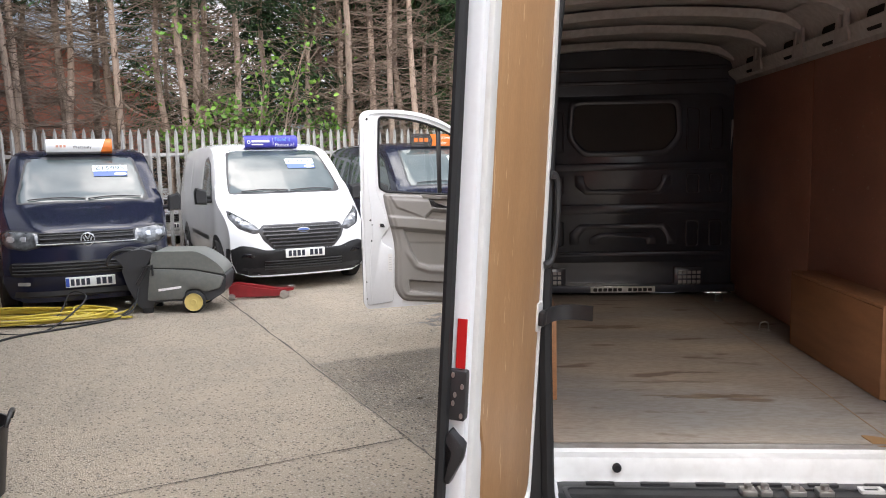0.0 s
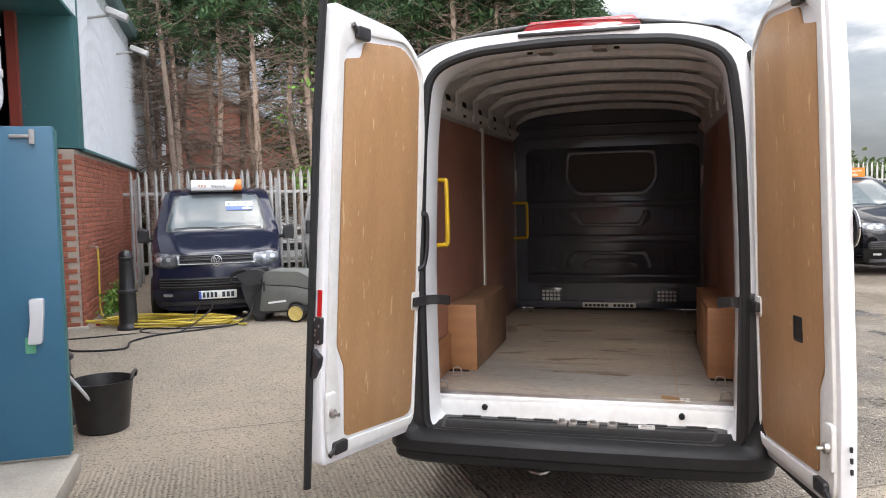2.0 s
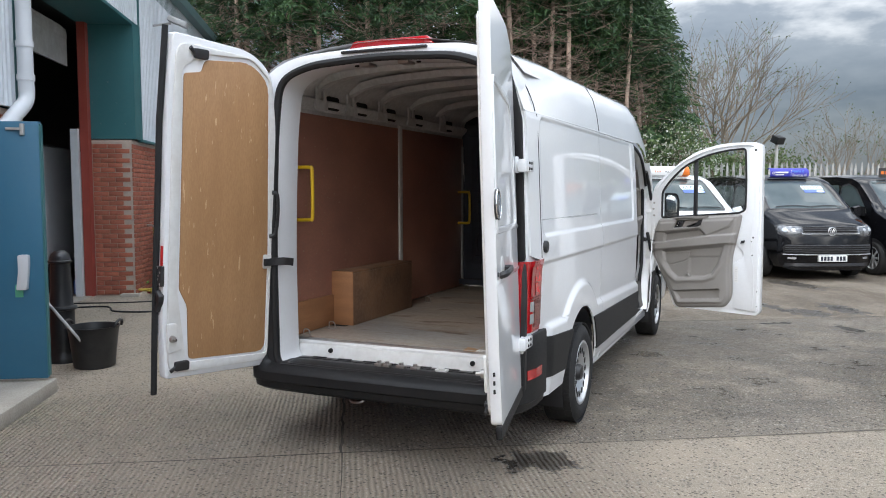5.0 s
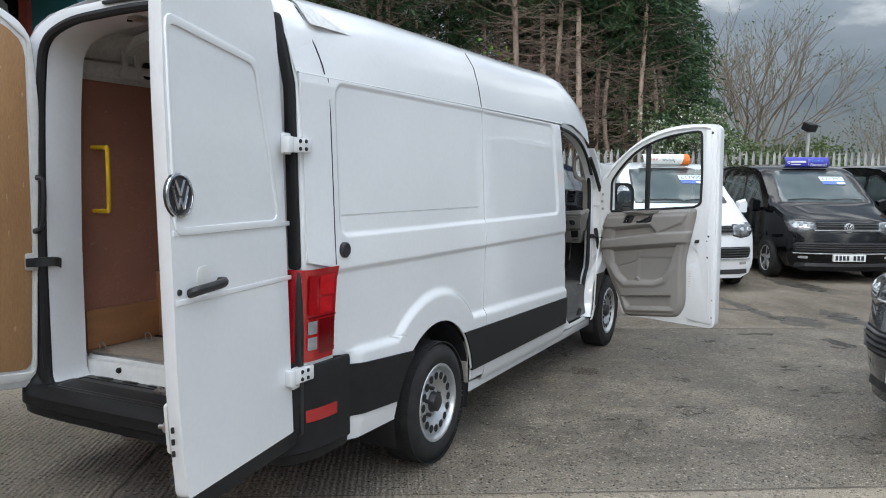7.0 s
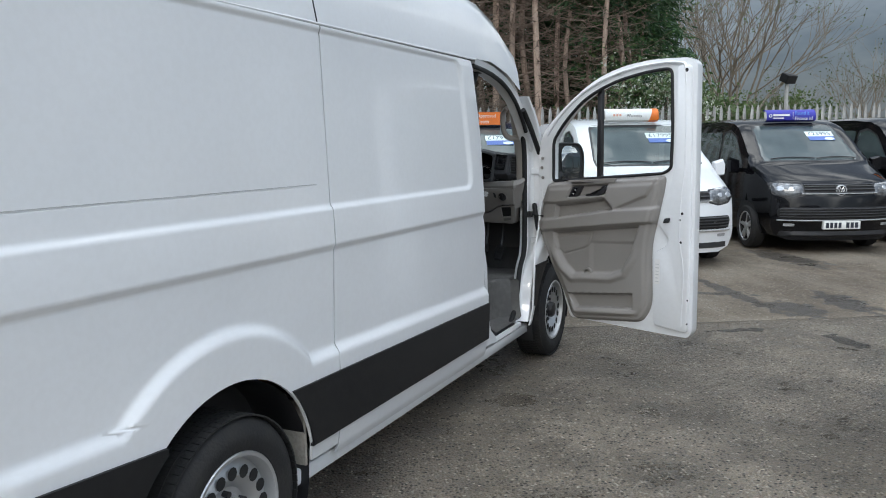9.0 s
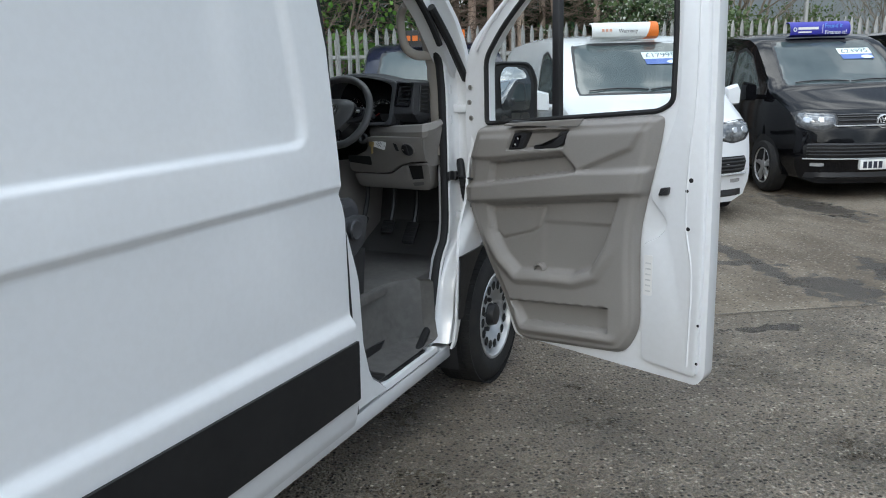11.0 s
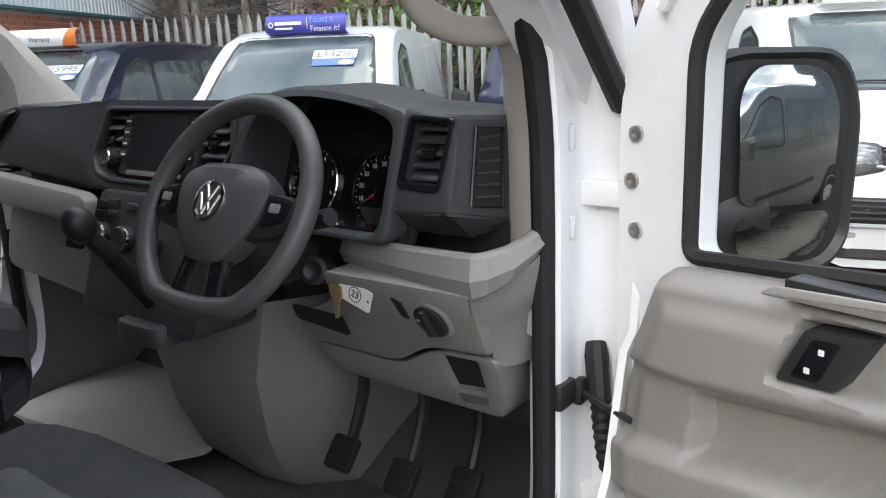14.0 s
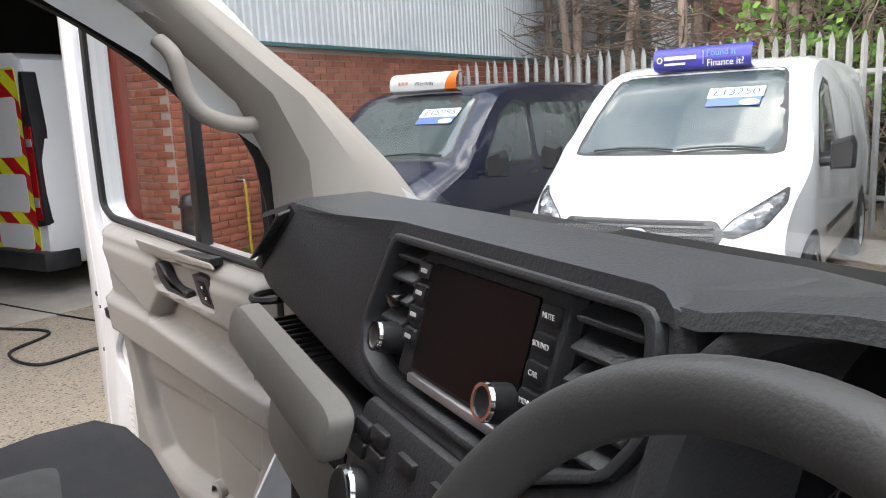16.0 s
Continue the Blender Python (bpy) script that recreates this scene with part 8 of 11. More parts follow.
for sg in (1, -1):
    bm = B()
    plate(bm, soft([(sg * 0.07, 0.034), (sg * 0.165, 0.022), (sg * 0.165, -0.022), (sg * 0.13, -0.04), (sg * 0.06, -0.05)], 0.012), -0.012, 0.006, "z", bevel=0.004)
    part("spoke", bm, BLACK_PLASTIC, sw)
    bm = B()
    plate(bm, soft([(sg * 0.106, 0.026), (sg * 0.152, 0.018), (sg * 0.148, -0.014), (sg * 0.104, -0.026)], 0.006), 0.006, 0.013, "z", bevel=0.002)
    part("button_pad", bm, GLOSS, sw)
    bm = B()
    plate(bm, rr(sg * 0.128 - 0.010, -0.004, sg * 0.128 + 0.010, 0.010, 0.003), 0.013, 0.016, "z", bevel=0.001)
    part("rocker", bm, SILVER_TRIM, sw)
    bm = B()
    plate(bm, soft([(sg * 0.016, -0.07), (sg * 0.046, -0.07), (sg * 0.056, -0.150), (sg * 0.032, -0.162)], 0.008), -0.012, 0.006, "z", bevel=0.004)
    part("lower_spoke", bm, GLOSS, sw)
bm = B()
lathe(bm, [(0.025, 0.034), (0.031, 0.033), (0.032, 0.029), (0.028, 0.028)], 32, "z")
for pts in (((-0.022, 0.010), (-0.008, -0.022)), ((-0.008, -0.022), (0.0, -0.004)), ((0.0, -0.004), (0.008, -0.022)), ((0.008, -0.022), (0.022, 0.010)), ((-0.013, 0.024), (0.0, 0.0)), ((0.0, 0.0), (0.013, 0.024))):
    tube(bm, [(pts[0][0], pts[0][1], 0.0295), (pts[1][0], pts[1][1], 0.0295)], 0.0028, 6)
part("badge", bm, CHROME, sw, "chrome round badge")
bm = B()
tube(bm, [(0, -0.01, -0.02), (0, -0.02, -0.16)], [0.05, 0.062], 16)
part("column_shroud", bm, BLACK_PLASTIC, sw)
bm = B()
tube(bm, curve_pts([(0.045, 0.0, -0.075), (0.11, 0.01, -0.07), (0.165, 0.02, -0.06)], 4), [0.012] * 5 + [0.015] * 4, 8)
part("stalk", bm, BLACK_PLASTIC, sw, "black column stalk")
# ignition, key and tag
bm = B()
lathe(bm, [(0.02, 0.026), (-0.018, 0.024), (-0.02, 0.016), (-0.01, 0.0)], 20, "y")
bmesh.ops.transform(bm, matrix=pose(0.512, 4.19, 1.282, -10, 0, 25), verts=bm.verts[:])
part("ignition_barrel", bm, BLACK_PLASTIC, dash)
keys = thing("van_key", pose(0.55, 4.188, 1.280), "brass key with a white paper tag in the ignition", "key")
bm = B()
box(bm, -0.045, 0.0, 0.0, 0.012, -0.012, 0.012, 0.004)
part("key_head", bm, BLACK_PLASTIC, keys)
bm = B()
tube(bm, [(0.008 + 0.011 * math.cos(a), -0.002, -0.004 + 0.011 * math.sin(a)) for a in [2 * math.pi * i / 16 for i in range(16)]], 0.0015, 6, closed=True)
part("key_ring", bm, CHROME, keys)
bm = B()
plate(bm, soft([(0.004, -0.012), (0.03, -0.010), (0.032, -0.028), (0.026, -0.036), (0.026, -0.065), (0.016, -0.068), (0.016, -0.036), (0.004, -0.028)], 0.004), -0.012, -0.014, "y", bevel=0.0006, m=pose(0, 0, 0, 0, 4, 0))
part("spare_key", bm, KEY_BRASS, keys, "small brass key")
bm = B()
plate(bm, soft([(0.0, -0.018), (0.07, -0.018), (0.07, 0.018), (0.0, 0.018)], 0.005), -0.006, -0.0075, "y", holes=(oval(0.063, 0.0, 0.003, 0.003, 10),), m=pose(0.018, 0, -0.014, 0, 17, 0))
tag = part("paper_tag", bm, TAG_WHITE, keys, "white tag with a circled number")
bm = B()
tube(bm, [(0.036 + 0.0125 * math.cos(a), -0.0078, 0.0125 * math.sin(a)) for a in [2 * math.pi * i / 24 for i in range(24)]], 0.0006, 5, closed=True)
bmesh.ops.transform(bm, matrix=pose(0.018, 0, -0.014, 0, 17, 0), verts=bm.verts[:])
part("tag_circle", bm, HOLE, tag)
lettering("23", 0.016, pose(0.018, 0, -0.014, 0, 17, 0) @ pose(0.036, -0.0079, 0, 90, 0, 0), HOLE, tag, "tag_number")


# ---- parked vans ----

NAVY = material("navy_metallic", (0.010, 0.0115, 0.026), 0.12, 0.0, other=(0.02, 0.022, 0.044), scale=2)
BLACK_PAINT = material("black_car_paint", (0.004, 0.004, 0.005), 0.06, other=(0.007, 0.007, 0.008), scale=2, specular=0.35)
CAR_WHITE = material("white_car_paint", (0.74, 0.75, 0.76), 0.22, coat=0.6, other=(0.66, 0.67, 0.68), scale=1.5)
CAR_GLASS = material("dark_car_glass", (0.04, 0.057, 0.058), 0.06, other=(0.085, 0.108, 0.108), scale=2, coat=0.3, specular=0.7)
PRICE_CARD = material("price_card", (0.70, 0.78, 0.76), 0.5)
PRICE_BLUE = material("price_blue", (0.10, 0.17, 0.45), 0.5)
CARD_INK = material("card_ink", (0.06, 0.10, 0.13), 0.6)
LAMP_GLASS = material("lamp_glass", (0.20, 0.21, 0.22), 0.07, 0.3, other=(0.05, 0.052, 0.056), scale=14, amount=0.9, coat=1.0)
SLAT = material("grille_slat", (0.04, 0.04, 0.043), 0.28, other=(0.055, 0.055, 0.058))
DARK_GAP = material("grille_gap", (0.006, 0.006, 0.0065), 0.6)
BRIGHT_TRIM = material("bright_trim", (0.62, 0.63, 0.64), 0.22, 0.35)
INK = material("dark_ink", (0.02, 0.025, 0.04), 0.6)
SIGN_BLUE = material("sign_blue", (0.035, 0.035, 0.34), 0.4)
SIGN_LIGHT = material("sign_light_blue", (0.12, 0.35, 0.75), 0.4)
SIGN_ORANGE = material("sign_orange", (0.78, 0.18, 0.02), 0.4)
PALE_MARK = material("pale_orange_mark", (0.72, 0.36, 0.25), 0.5)
SIGN_WHITE = material("sign_white", (0.78, 0.78, 0.77), 0.4)
SIGN_GREY = material("sign_charcoal", (0.035, 0.032, 0.032), 0.4)
PLATE_WHITE = material("plate_white", (0.75, 0.75, 0.72), 0.4)
PLATE_BLUE = material("plate_blue", (0.03, 0.08, 0.4), 0.4)


def hull(kind):
    """Body of a small van, nose towards -y at y = 0, as a closed loft; its length, and a tree for placing features on it."""
    T6 = kind == "boxy"
    W = 0.95 if T6 else 0.985
    L = 4.9 if T6 else 4.97
    top = ([(0.0, 0.60), (0.02, 0.80), (0.05, 0.93), (0.11, 1.01), (0.3, 1.10), (0.55, 1.19), (0.80, 1.275), (1.0, 1.40), (1.25, 1.575), (1.5, 1.75), (1.66, 1.86), (1.9, 1.935), (2.4, 1.975), (3.2, 1.985), (4.3, 1.96), (4.75, 1.90), (4.86, 1.70), (4.9, 1.1)] if T6 else
           [(0.0, 0.55), (0.02, 0.74), (0.06, 0.84), (0.13, 0.92), (0.3, 1.03), (0.55, 1.14), (0.78, 1.24), (1.0, 1.40), (1.25, 1.59), (1.5, 1.77), (1.68, 1.88), (1.95, 1.96), (2.4, 1.99), (3.2, 1.99), (4.3, 1.96), (4.8, 1.90), (4.92, 1.70), (4.97, 1.1)])
    ys = [0.0, 0.02, 0.05, 0.11, 0.2, 0.3, 0.42, 0.55, 0.68, 0.80, 0.9, 1.0, 1.12, 1.25, 1.38, 1.5, 1.66, 1.78, 1.9, 2.1, 2.4, 2.8, 3.2, 3.7, 4.3, 4.6, 4.75, 4.86, L]

    def at(z, hw):
        return hw * (1 - 0.15 * max(0.0, (z - 1.06) / 0.9) ** 1.15)

    rows = []
    for y in ys:
        zt = lin(top, y)
        hw = W * (0.93 + 0.07 * step(0.0, 0.9, y)) * (1 - 0.03 * step(4.2, 4.9, y))
        zb = min(1.06, zt - 0.08)
        zr = zt - (0.12 if zt > 1.4 else 0.05)
        zm = (zb + zr) / 2
        half = [(0, 0.20), (0.75 * hw, 0.20), (0.94 * hw, 0.26), (hw, 0.40), (hw * 1.005, min(0.66, zb - 0.02)), (at(zb, hw), zb), (at(zm, hw), zm), (at(zr, hw), zr), (at(zr, hw) * 0.96, zr + 0.55 * (zt - zr)), (at(zr, hw) * 0.85, zr + 0.85 * (zt - zr)), (at(zr, hw) * 0.5, zt - 0.008), (0, zt)]
        full = half + [(-x, z) for x, z in half[-2:0:-1]]
        rows.append([(x, y + 0.30 * abs(x / W) ** 3.2 * (1 - step(0.0, 1.5, y)) + (0.05 * step(0.5, 0.2, z) if y < 0.1 else 0), z) for x, z in full])
    bm = B()
    V = grid(bm, rows, closed=True)
    bm.faces.new(V[-1])
    k = len(V[0])
    cross = []
    for i in range(12):
        a, b = V[0][i], V[0][(k - i) % k]
        if a is b:
            cross.append([a] * 9)
            continue
        line = [a]
        for j in range(1, 8):
            x = a.co.x + (b.co.x - a.co.x) * j / 8
            line.append(bm.verts.new((x, 0.30 * abs(x / W) ** 3.2 + 0.05 * step(0.5, 0.2, a.co.z), a.co.z)))
        cross.append(line + [b])
    for p, q in zip(cross, cross[1:]):
        for j in range(8):
            vs = []
            for w in (p[j], p[j + 1], q[j + 1], q[j]):
                if w not in vs:
                    vs.append(w)
            if len(vs) > 2:
                bm.faces.new(vs)
    bmesh.ops.recalc_face_normals(bm, faces=bm.faces[:])
    return bm, BVHTree.FromBMesh(bm), L, W


def skin(tree, P, axis, off=0.006, cell=0.05, sgn=1, dome=0.0):
    """A thin moulded piece laid on the hull over an outline: axis "y" looks from the front (x, z), "x" from the side (y, z)."""
    pts, keep = relief(P, lambda x, y, d: off + dome * min(1.0, d / 0.06), cell)
    bm = B()
    vv = {}
    for a, (p, q, h) in pts.items():
        org, way = (Vector((p, -3, q)), Vector((0, 1, 0))) if axis == "y" else (Vector((sgn * 3, p, q)), Vector((-sgn, 0, 0)))
        loc, nor, _, _ = tree.ray_cast(org, way)
        if loc is None:
            continue
        if nor.dot(way) > 0:
            nor = -nor
        vv[a] = bm.verts.new(loc + nor * (h if h > 0 else 0.0015))
    for q in keep:
        if all(a in vv for a in q):
            bm.faces.new([vv[a] for a in q])
    return bm


def strip(tree, x0, x1, z, h, off=0.02, n=24, rise=0.0):
    """A raised bar across the nose, with a slanted top, that follows the hull."""
    bm = B()
    rows = []
    for i in range(n + 1):
        x = x0 + (x1 - x0) * i / n
        zc = z + rise * abs(x)
        loc, _, _, _ = tree.ray_cast(Vector((x, -3, zc)), Vector((0, 1, 0)))
        if loc is None:
            continue
        y = loc.y
        rows.append([(x, y + 0.01, zc - h / 2), (x, y - off, zc - h / 2), (x, y - off - 0.003, zc), (x, y - off * 0.6, zc + h / 2), (x, y + 0.01, zc + h / 2)])
    grid(bm, rows, closed=True, caps=True)
    return bm


def mirror_pts(P):
    return [(-x, z) for x, z in P][::-1]


def bars(bm, x0, x1, z, n, h, y, depth=0.003, gap=0.3):
    """Plain bars in place of characters."""
    w = (x1 - x0) / n
    for k in range(n):
        box(bm, x0 + w * (k + gap / 2), x0 + w * (k + 1 - gap / 2), y - depth, y, z - h / 2, z + h / 2)


def parked_van(kind, m, paint, label, price="", sign=None, trim=None, plate_band=False, alloys=False, group="vans parked along the fence", name="parked_van"):
    root = thing(name, m, label, "van", group)
    body, tree, L, W = hull(kind)
    T6 = kind == "boxy"
    trim = trim or paint
    # wheel arch cut-outs read as dark discs behind the wheels
    part("body", body, paint, root, "", 30)
    if T6:
        SCREEN_ = soft([(-0.74, 1.30), (0.74, 1.30), (0.70, 1.48), (0.63, 1.80), (0.58, 1.835), (-0.58, 1.835), (-0.63, 1.80), (-0.70, 1.48)], 0.03)
        GRILLE = soft([(-0.50, 0.845), (0.50, 0.845), (0.51, 0.89), (0.49, 0.985), (-0.49, 0.985), (-0.51, 0.89)], 0.012)
        LAMP = soft([(0.50, 0.84), (0.64, 0.805), (0.80, 0.83), (0.872, 0.89), (0.87, 0.99), (0.80, 1.01), (0.51, 0.985)], 0.02)
        LOWER = soft([(-0.80, 0.50), (0.80, 0.50), (0.83, 0.60), (0.80, 0.665), (-0.80, 0.665), (-0.83, 0.60)], 0.02)
        pz, hz = 0.42, 0.90
    else:
        SCREEN_ = soft([(-0.78, 1.27), (0.78, 1.27), (0.74, 1.5), (0.66, 1.82), (0.60, 1.86), (-0.60, 1.86), (-0.66, 1.82), (-0.74, 1.5)], 0.05)
        GRILLE = soft([(-0.38, 0.565), (0.38, 0.565), (0.50, 0.68), (0.555, 0.79), (0.49, 0.865), (-0.49, 0.865), (-0.555, 0.79), (-0.50, 0.68)], 0.025)
        LAMP = soft([(0.55, 0.80), (0.64, 0.775), (0.80, 0.84), (0.885, 0.96), (0.875, 1.05), (0.80, 1.0), (0.62, 0.885)], 0.02)
        LOWER = soft([(-0.905, 0.23), (0.905, 0.23), (0.915, 0.56), (0.80, 0.62), (0.66, 0.60), (0.50, 0.55), (-0.50, 0.55), (-0.66, 0.60), (-0.80, 0.62), (-0.915, 0.56)], 0.03)
        pz, hz = 0.50, 0.795
    part("windscreen", skin(tree, SCREEN_, "y", 0.006), CAR_GLASS, root, "dark reflecting windscreen")
    bm = skin(tree, [(x * 1.03, 1.53 + (z - 1.53) * 1.06) for x, z in SCREEN_], "y", 0.003)
    part("screen_surround", bm, BLACK_PLASTIC, root)
    part("grille", skin(tree, GRILLE, "y", 0.008, 0.03), DARK_GAP, root, "black slatted grille")
    g0, g1 = min(z for _, z in GRILLE), max(z for _, z in GRILLE)
    nb = 3 if T6 else 6
    for k in range(nb):
        z = g0 + (g1 - g0) * (k + 0.75) / (nb + 0.4)
        wd = min(max(x for x, _ in GRILLE), 0.49 if T6 else (0.40 + (z - 0.6) * 0.65 if z < 0.80 else 0.52))
        part("grille_bar", strip(tree, -wd, wd, z, 0.016 if T6 else 0.02, 0.026), SLAT, root)
    if T6:
        part("chrome_line", strip(tree, -0.53, 0.53, 0.86, 0.017, 0.03), BRIGHT_TRIM, root, "bright chrome line under the grille")
        part("grille_top_line", strip(tree, -0.49, 0.49, 0.98, 0.012, 0.02), SILVER_TRIM if paint is CAR_WHITE else SLAT, root)
    else:
        part("grille_rim", skin(tree, [(x * 1.05, 0.72 + (z - 0.72) * 1.09) for x, z in GRILLE], "y", 0.005, 0.03), SLAT, root)
    for sg in (1, -1):
        P = LAMP if sg > 0 else mirror_pts(LAMP)
        part("headlight", skin(tree, P, "y", 0.012, 0.02, dome=0.01), LAMP_GLASS, root, "dark clear-covered headlight")
        cx = sum(x for x, _ in P) / len(P)
        cz = sum(z for _, z in P) / len(P)
        for u, w, h in (((-0.06, 0.05, 0.042), (0.065, 0.055, 0.046)) if T6 else ((-0.03, 0.05, 0.03), (0.055, 0.04, 0.04))):
            part("lamp_reflector", skin(tree, oval(cx + sg * u, cz + (0.01 if T6 else 0.6 * u), w, h, 16), "y", 0.026, 0.014), CLEAR_LENS, root)
        if T6:
            part("running_light", skin(tree, soft([(sg * 0.55, 0.848), (sg * 0.64, 0.822), (sg * 0.78, 0.842), (sg * 0.77, 0.855), (sg * 0.64, 0.838)][::sg], 0.004), "y", 0.026, 0.012), CLEAR_LENS, root)
        part("lamp_edge", skin(tree, [(cx + (x - cx) * 1.1, cz + (z - cz) * 1.14) for x, z in P], "y", 0.005, 0.025), BLACK_PLASTIC, root)
        # side glass, mirrors, wheels
        SIDE = soft([(1.18, 1.22), (2.12, 1.20), (2.14, 1.72), (1.90, 1.76), (1.62, 1.66)], 0.03)
        part("side_window", skin(tree, SIDE, "x", 0.006, 0.05, sg), CAR_GLASS, root)
        part("window_edge", skin(tree, [(1.72 + (y - 1.72) * 1.06, 1.47 + (z - 1.47) * 1.1) for y, z in SIDE], "x", 0.003, 0.05, sg), BLACK_PLASTIC, root)
        for a, b in ((2.22, 3.3), (3.38, 4.6)):
            part("side_panel", skin(tree, rr(a, 1.22, b, 1.75, 0.06), "x", -0.004 if False else 0.004, 0.06, sg), CAR_GLASS if paint is not CAR_WHITE else paint, root)
        part("side_strip", skin(tree, rr(1.5, 0.60, 3.2, 0.66, 0.02), "x", 0.012, 0.05, sg), BLACK_PLASTIC, root)
        part("door_handle", skin(tree, rr(2.0, 1.07, 2.2, 1.11, 0.018), "x", 0.02, 0.02, sg), trim if T6 else BLACK_PLASTIC, root)
        bm = B()
        rows = [[(sg * (W + 0.06 + 0.10 * a), y, 1.22 + z) for a, z in soft([(0, -0.10), (1.6, -0.09), (1.7, 0.08), (1.4, 0.14), (0.0, 0.10)], 0.3 if False else 0.04, 3)] for y in (1.14, 1.18)]
        rows.append([(sg * (W + 0.06 + 0.08 * 0.85) + (x - sg * (W + 0.06 + 0.08 * 0.85)) * 0.8, 1.08, 1.22 + (z - 1.22) * 0.8) for x, _, z in rows[0]])
        rows = [rows[2], rows[0], rows[1]]
        grid(bm, rows, closed=True, caps=True)
        tube(bm, [(sg * (W - 0.05), 1.22, 1.16), (sg * (W + 0.1), 1.16, 1.18)], 0.03, 8)
        part("door_mirror", bm, trim if T6 else BLACK_PLASTIC, root, "door mirror")
        for y in (0.93, 0.93 + (3.0 if T6 else 2.93)):
            part("wheel_arch", skin(tree, [(y + 0.37 * math.cos(a), max(0.22, 0.33 + 0.39 * math.sin(a))) for a in [2 * math.pi * i / 28 for i in range(28)]], "x", 0.005, 0.04, sg), RUBBER, root)
            wm = pose(sg * (W - 0.085), y, 0.335)
            wheel = thing("wheel", wm, "", "")
            wheel.parent = root
            wheel.matrix_local = wm
            bm = B()
            lathe(bm, [(sg * d, q) for d, q in ((-0.1, 0.2), (-0.1, 0.29), (-0.07, 0.33), (0.07, 0.33), (0.105, 0.29), (0.11, 0.235), (0.095, 0.215))], 36)
            part("tyre", bm, TYRE, wheel)
            bm = B()
            lathe(bm, [(sg * d, q) for d, q in ((0.098, 0.22), (0.10, 0.21), (0.05, 0.205), (0.03, 0.2), (0.03, 0.0))], 36)
            part("rim_well", bm, BLACK_PLASTIC if alloys else RIM, wheel)
            bm = B()
            for k in range(5 if alloys else 8):
                a = 360 * k / (5 if alloys else 8)
                for da in ((-9, 9) if alloys else (0,)):
                    plate(bm, soft([(-0.022, 0.04), (0.022, 0.04), (0.016, 0.212), (-0.016, 0.212)], 0.01), sg * 0.06, sg * 0.088, "x", bevel=0.004, m=pose(0, 0, 0, a + da, 0, 0))
            lathe(bm, [(sg * 0.07, 0.06), (sg * 0.095, 0.055), (sg * 0.098, 0.0)], 20)
            lathe(bm, [(sg * 0.095, 0.222), (sg * 0.104, 0.215), (sg * 0.09, 0.203)], 36)
            part("rim", bm, RIM, wheel, "silver wheel")
    part("lower_grille", skin(tree, LOWER, "y", 0.012, 0.04), DARK_GAP if T6 else BUMPER_BLACK, root, "black lower bumper insert")
    if T6:
        for z in (0.535, 0.572, 0.61, 0.645):
            part("lower_bar", strip(tree, -0.79, 0.79, z, 0.015, 0.026), SLAT, root)
        if alloys or paint is CAR_WHITE:
            part("lower_line", strip(tree, -0.82, 0.82, 0.487, 0.016, 0.028), BRIGHT_TRIM, root, "silver line under the lower grille")
        part("lower_lip", skin(tree, rr(-0.80, 0.255, 0.80, 0.33, 0.03), "y", 0.02, 0.05), BLACK_PLASTIC, root)
        for sg in (1, -1):
            part("fog_lamp", skin(tree, rr(sg * 0.68 - 0.07, 0.40, sg * 0.68 + 0.07, 0.44, 0.015), "y", 0.012, 0.02), CLEAR_LENS, root)
    else:
        for z in (0.30, 0.335, 0.37, 0.405):
            part("lower_bar", strip(tree, -0.52, 0.52, z, 0.016, 0.03), SLAT, root)
        for sg in (1, -1):
            part("bumper_corner", skin(tree, soft([(0.12, 0.24), (0.52, 0.24), (0.50, 0.56), (0.22, 0.58), (0.12, 0.56)], 0.03), "x", 0.010, 0.04, sg), BUMPER_BLACK, root)
        part("bumper_lip", skin(tree, rr(-0.84, 0.22, 0.84, 0.36, 0.03), "y", 0.02, 0.05), BLACK_PLASTIC, root)
        for sg in (1, -1):
            part("fog_bezel", skin(tree, rr(sg * 0.72 - 0.10, 0.43, sg * 0.72 + 0.10, 0.52, 0.03), "y", 0.02, 0.03), GLOSS, root)
    # plate with plain bars
    yp = min(h[0].y for h in (tree.ray_cast(Vector((x, -3, pz + dz)), Vector((0, 1, 0))) for x in (-0.26, 0, 0.26) for dz in (-0.06, 0.06)) if h[0]) - 0.035
    bm = B()
    plate(bm, rr(-0.26, pz - 0.056, 0.26, pz + 0.056, 0.008), yp + 0.05, yp, "y", bevel=0.002)
    npl = part("number_plate", bm, PLATE_WHITE, root, "white number plate with plain bars")
    bm = B()
    bars(bm, -0.215 if plate_band else -0.235, 0.0, pz, 4, 0.075, yp)
    bars(bm, 0.05, 0.235, pz, 3, 0.075, yp)
    part("plate_bar", bm, INK, npl)
    if plate_band:
        bm = B()
        box(bm, -0.258, -0.222, yp - 0.002, yp, pz - 0.05, pz + 0.05)
        part("plate_band", bm, PLATE_BLUE, npl)
    # badge
    loc, _, _, _ = tree.ray_cast(Vector((0, -3, hz)), Vector((0, 1, 0)))
    bm = B()
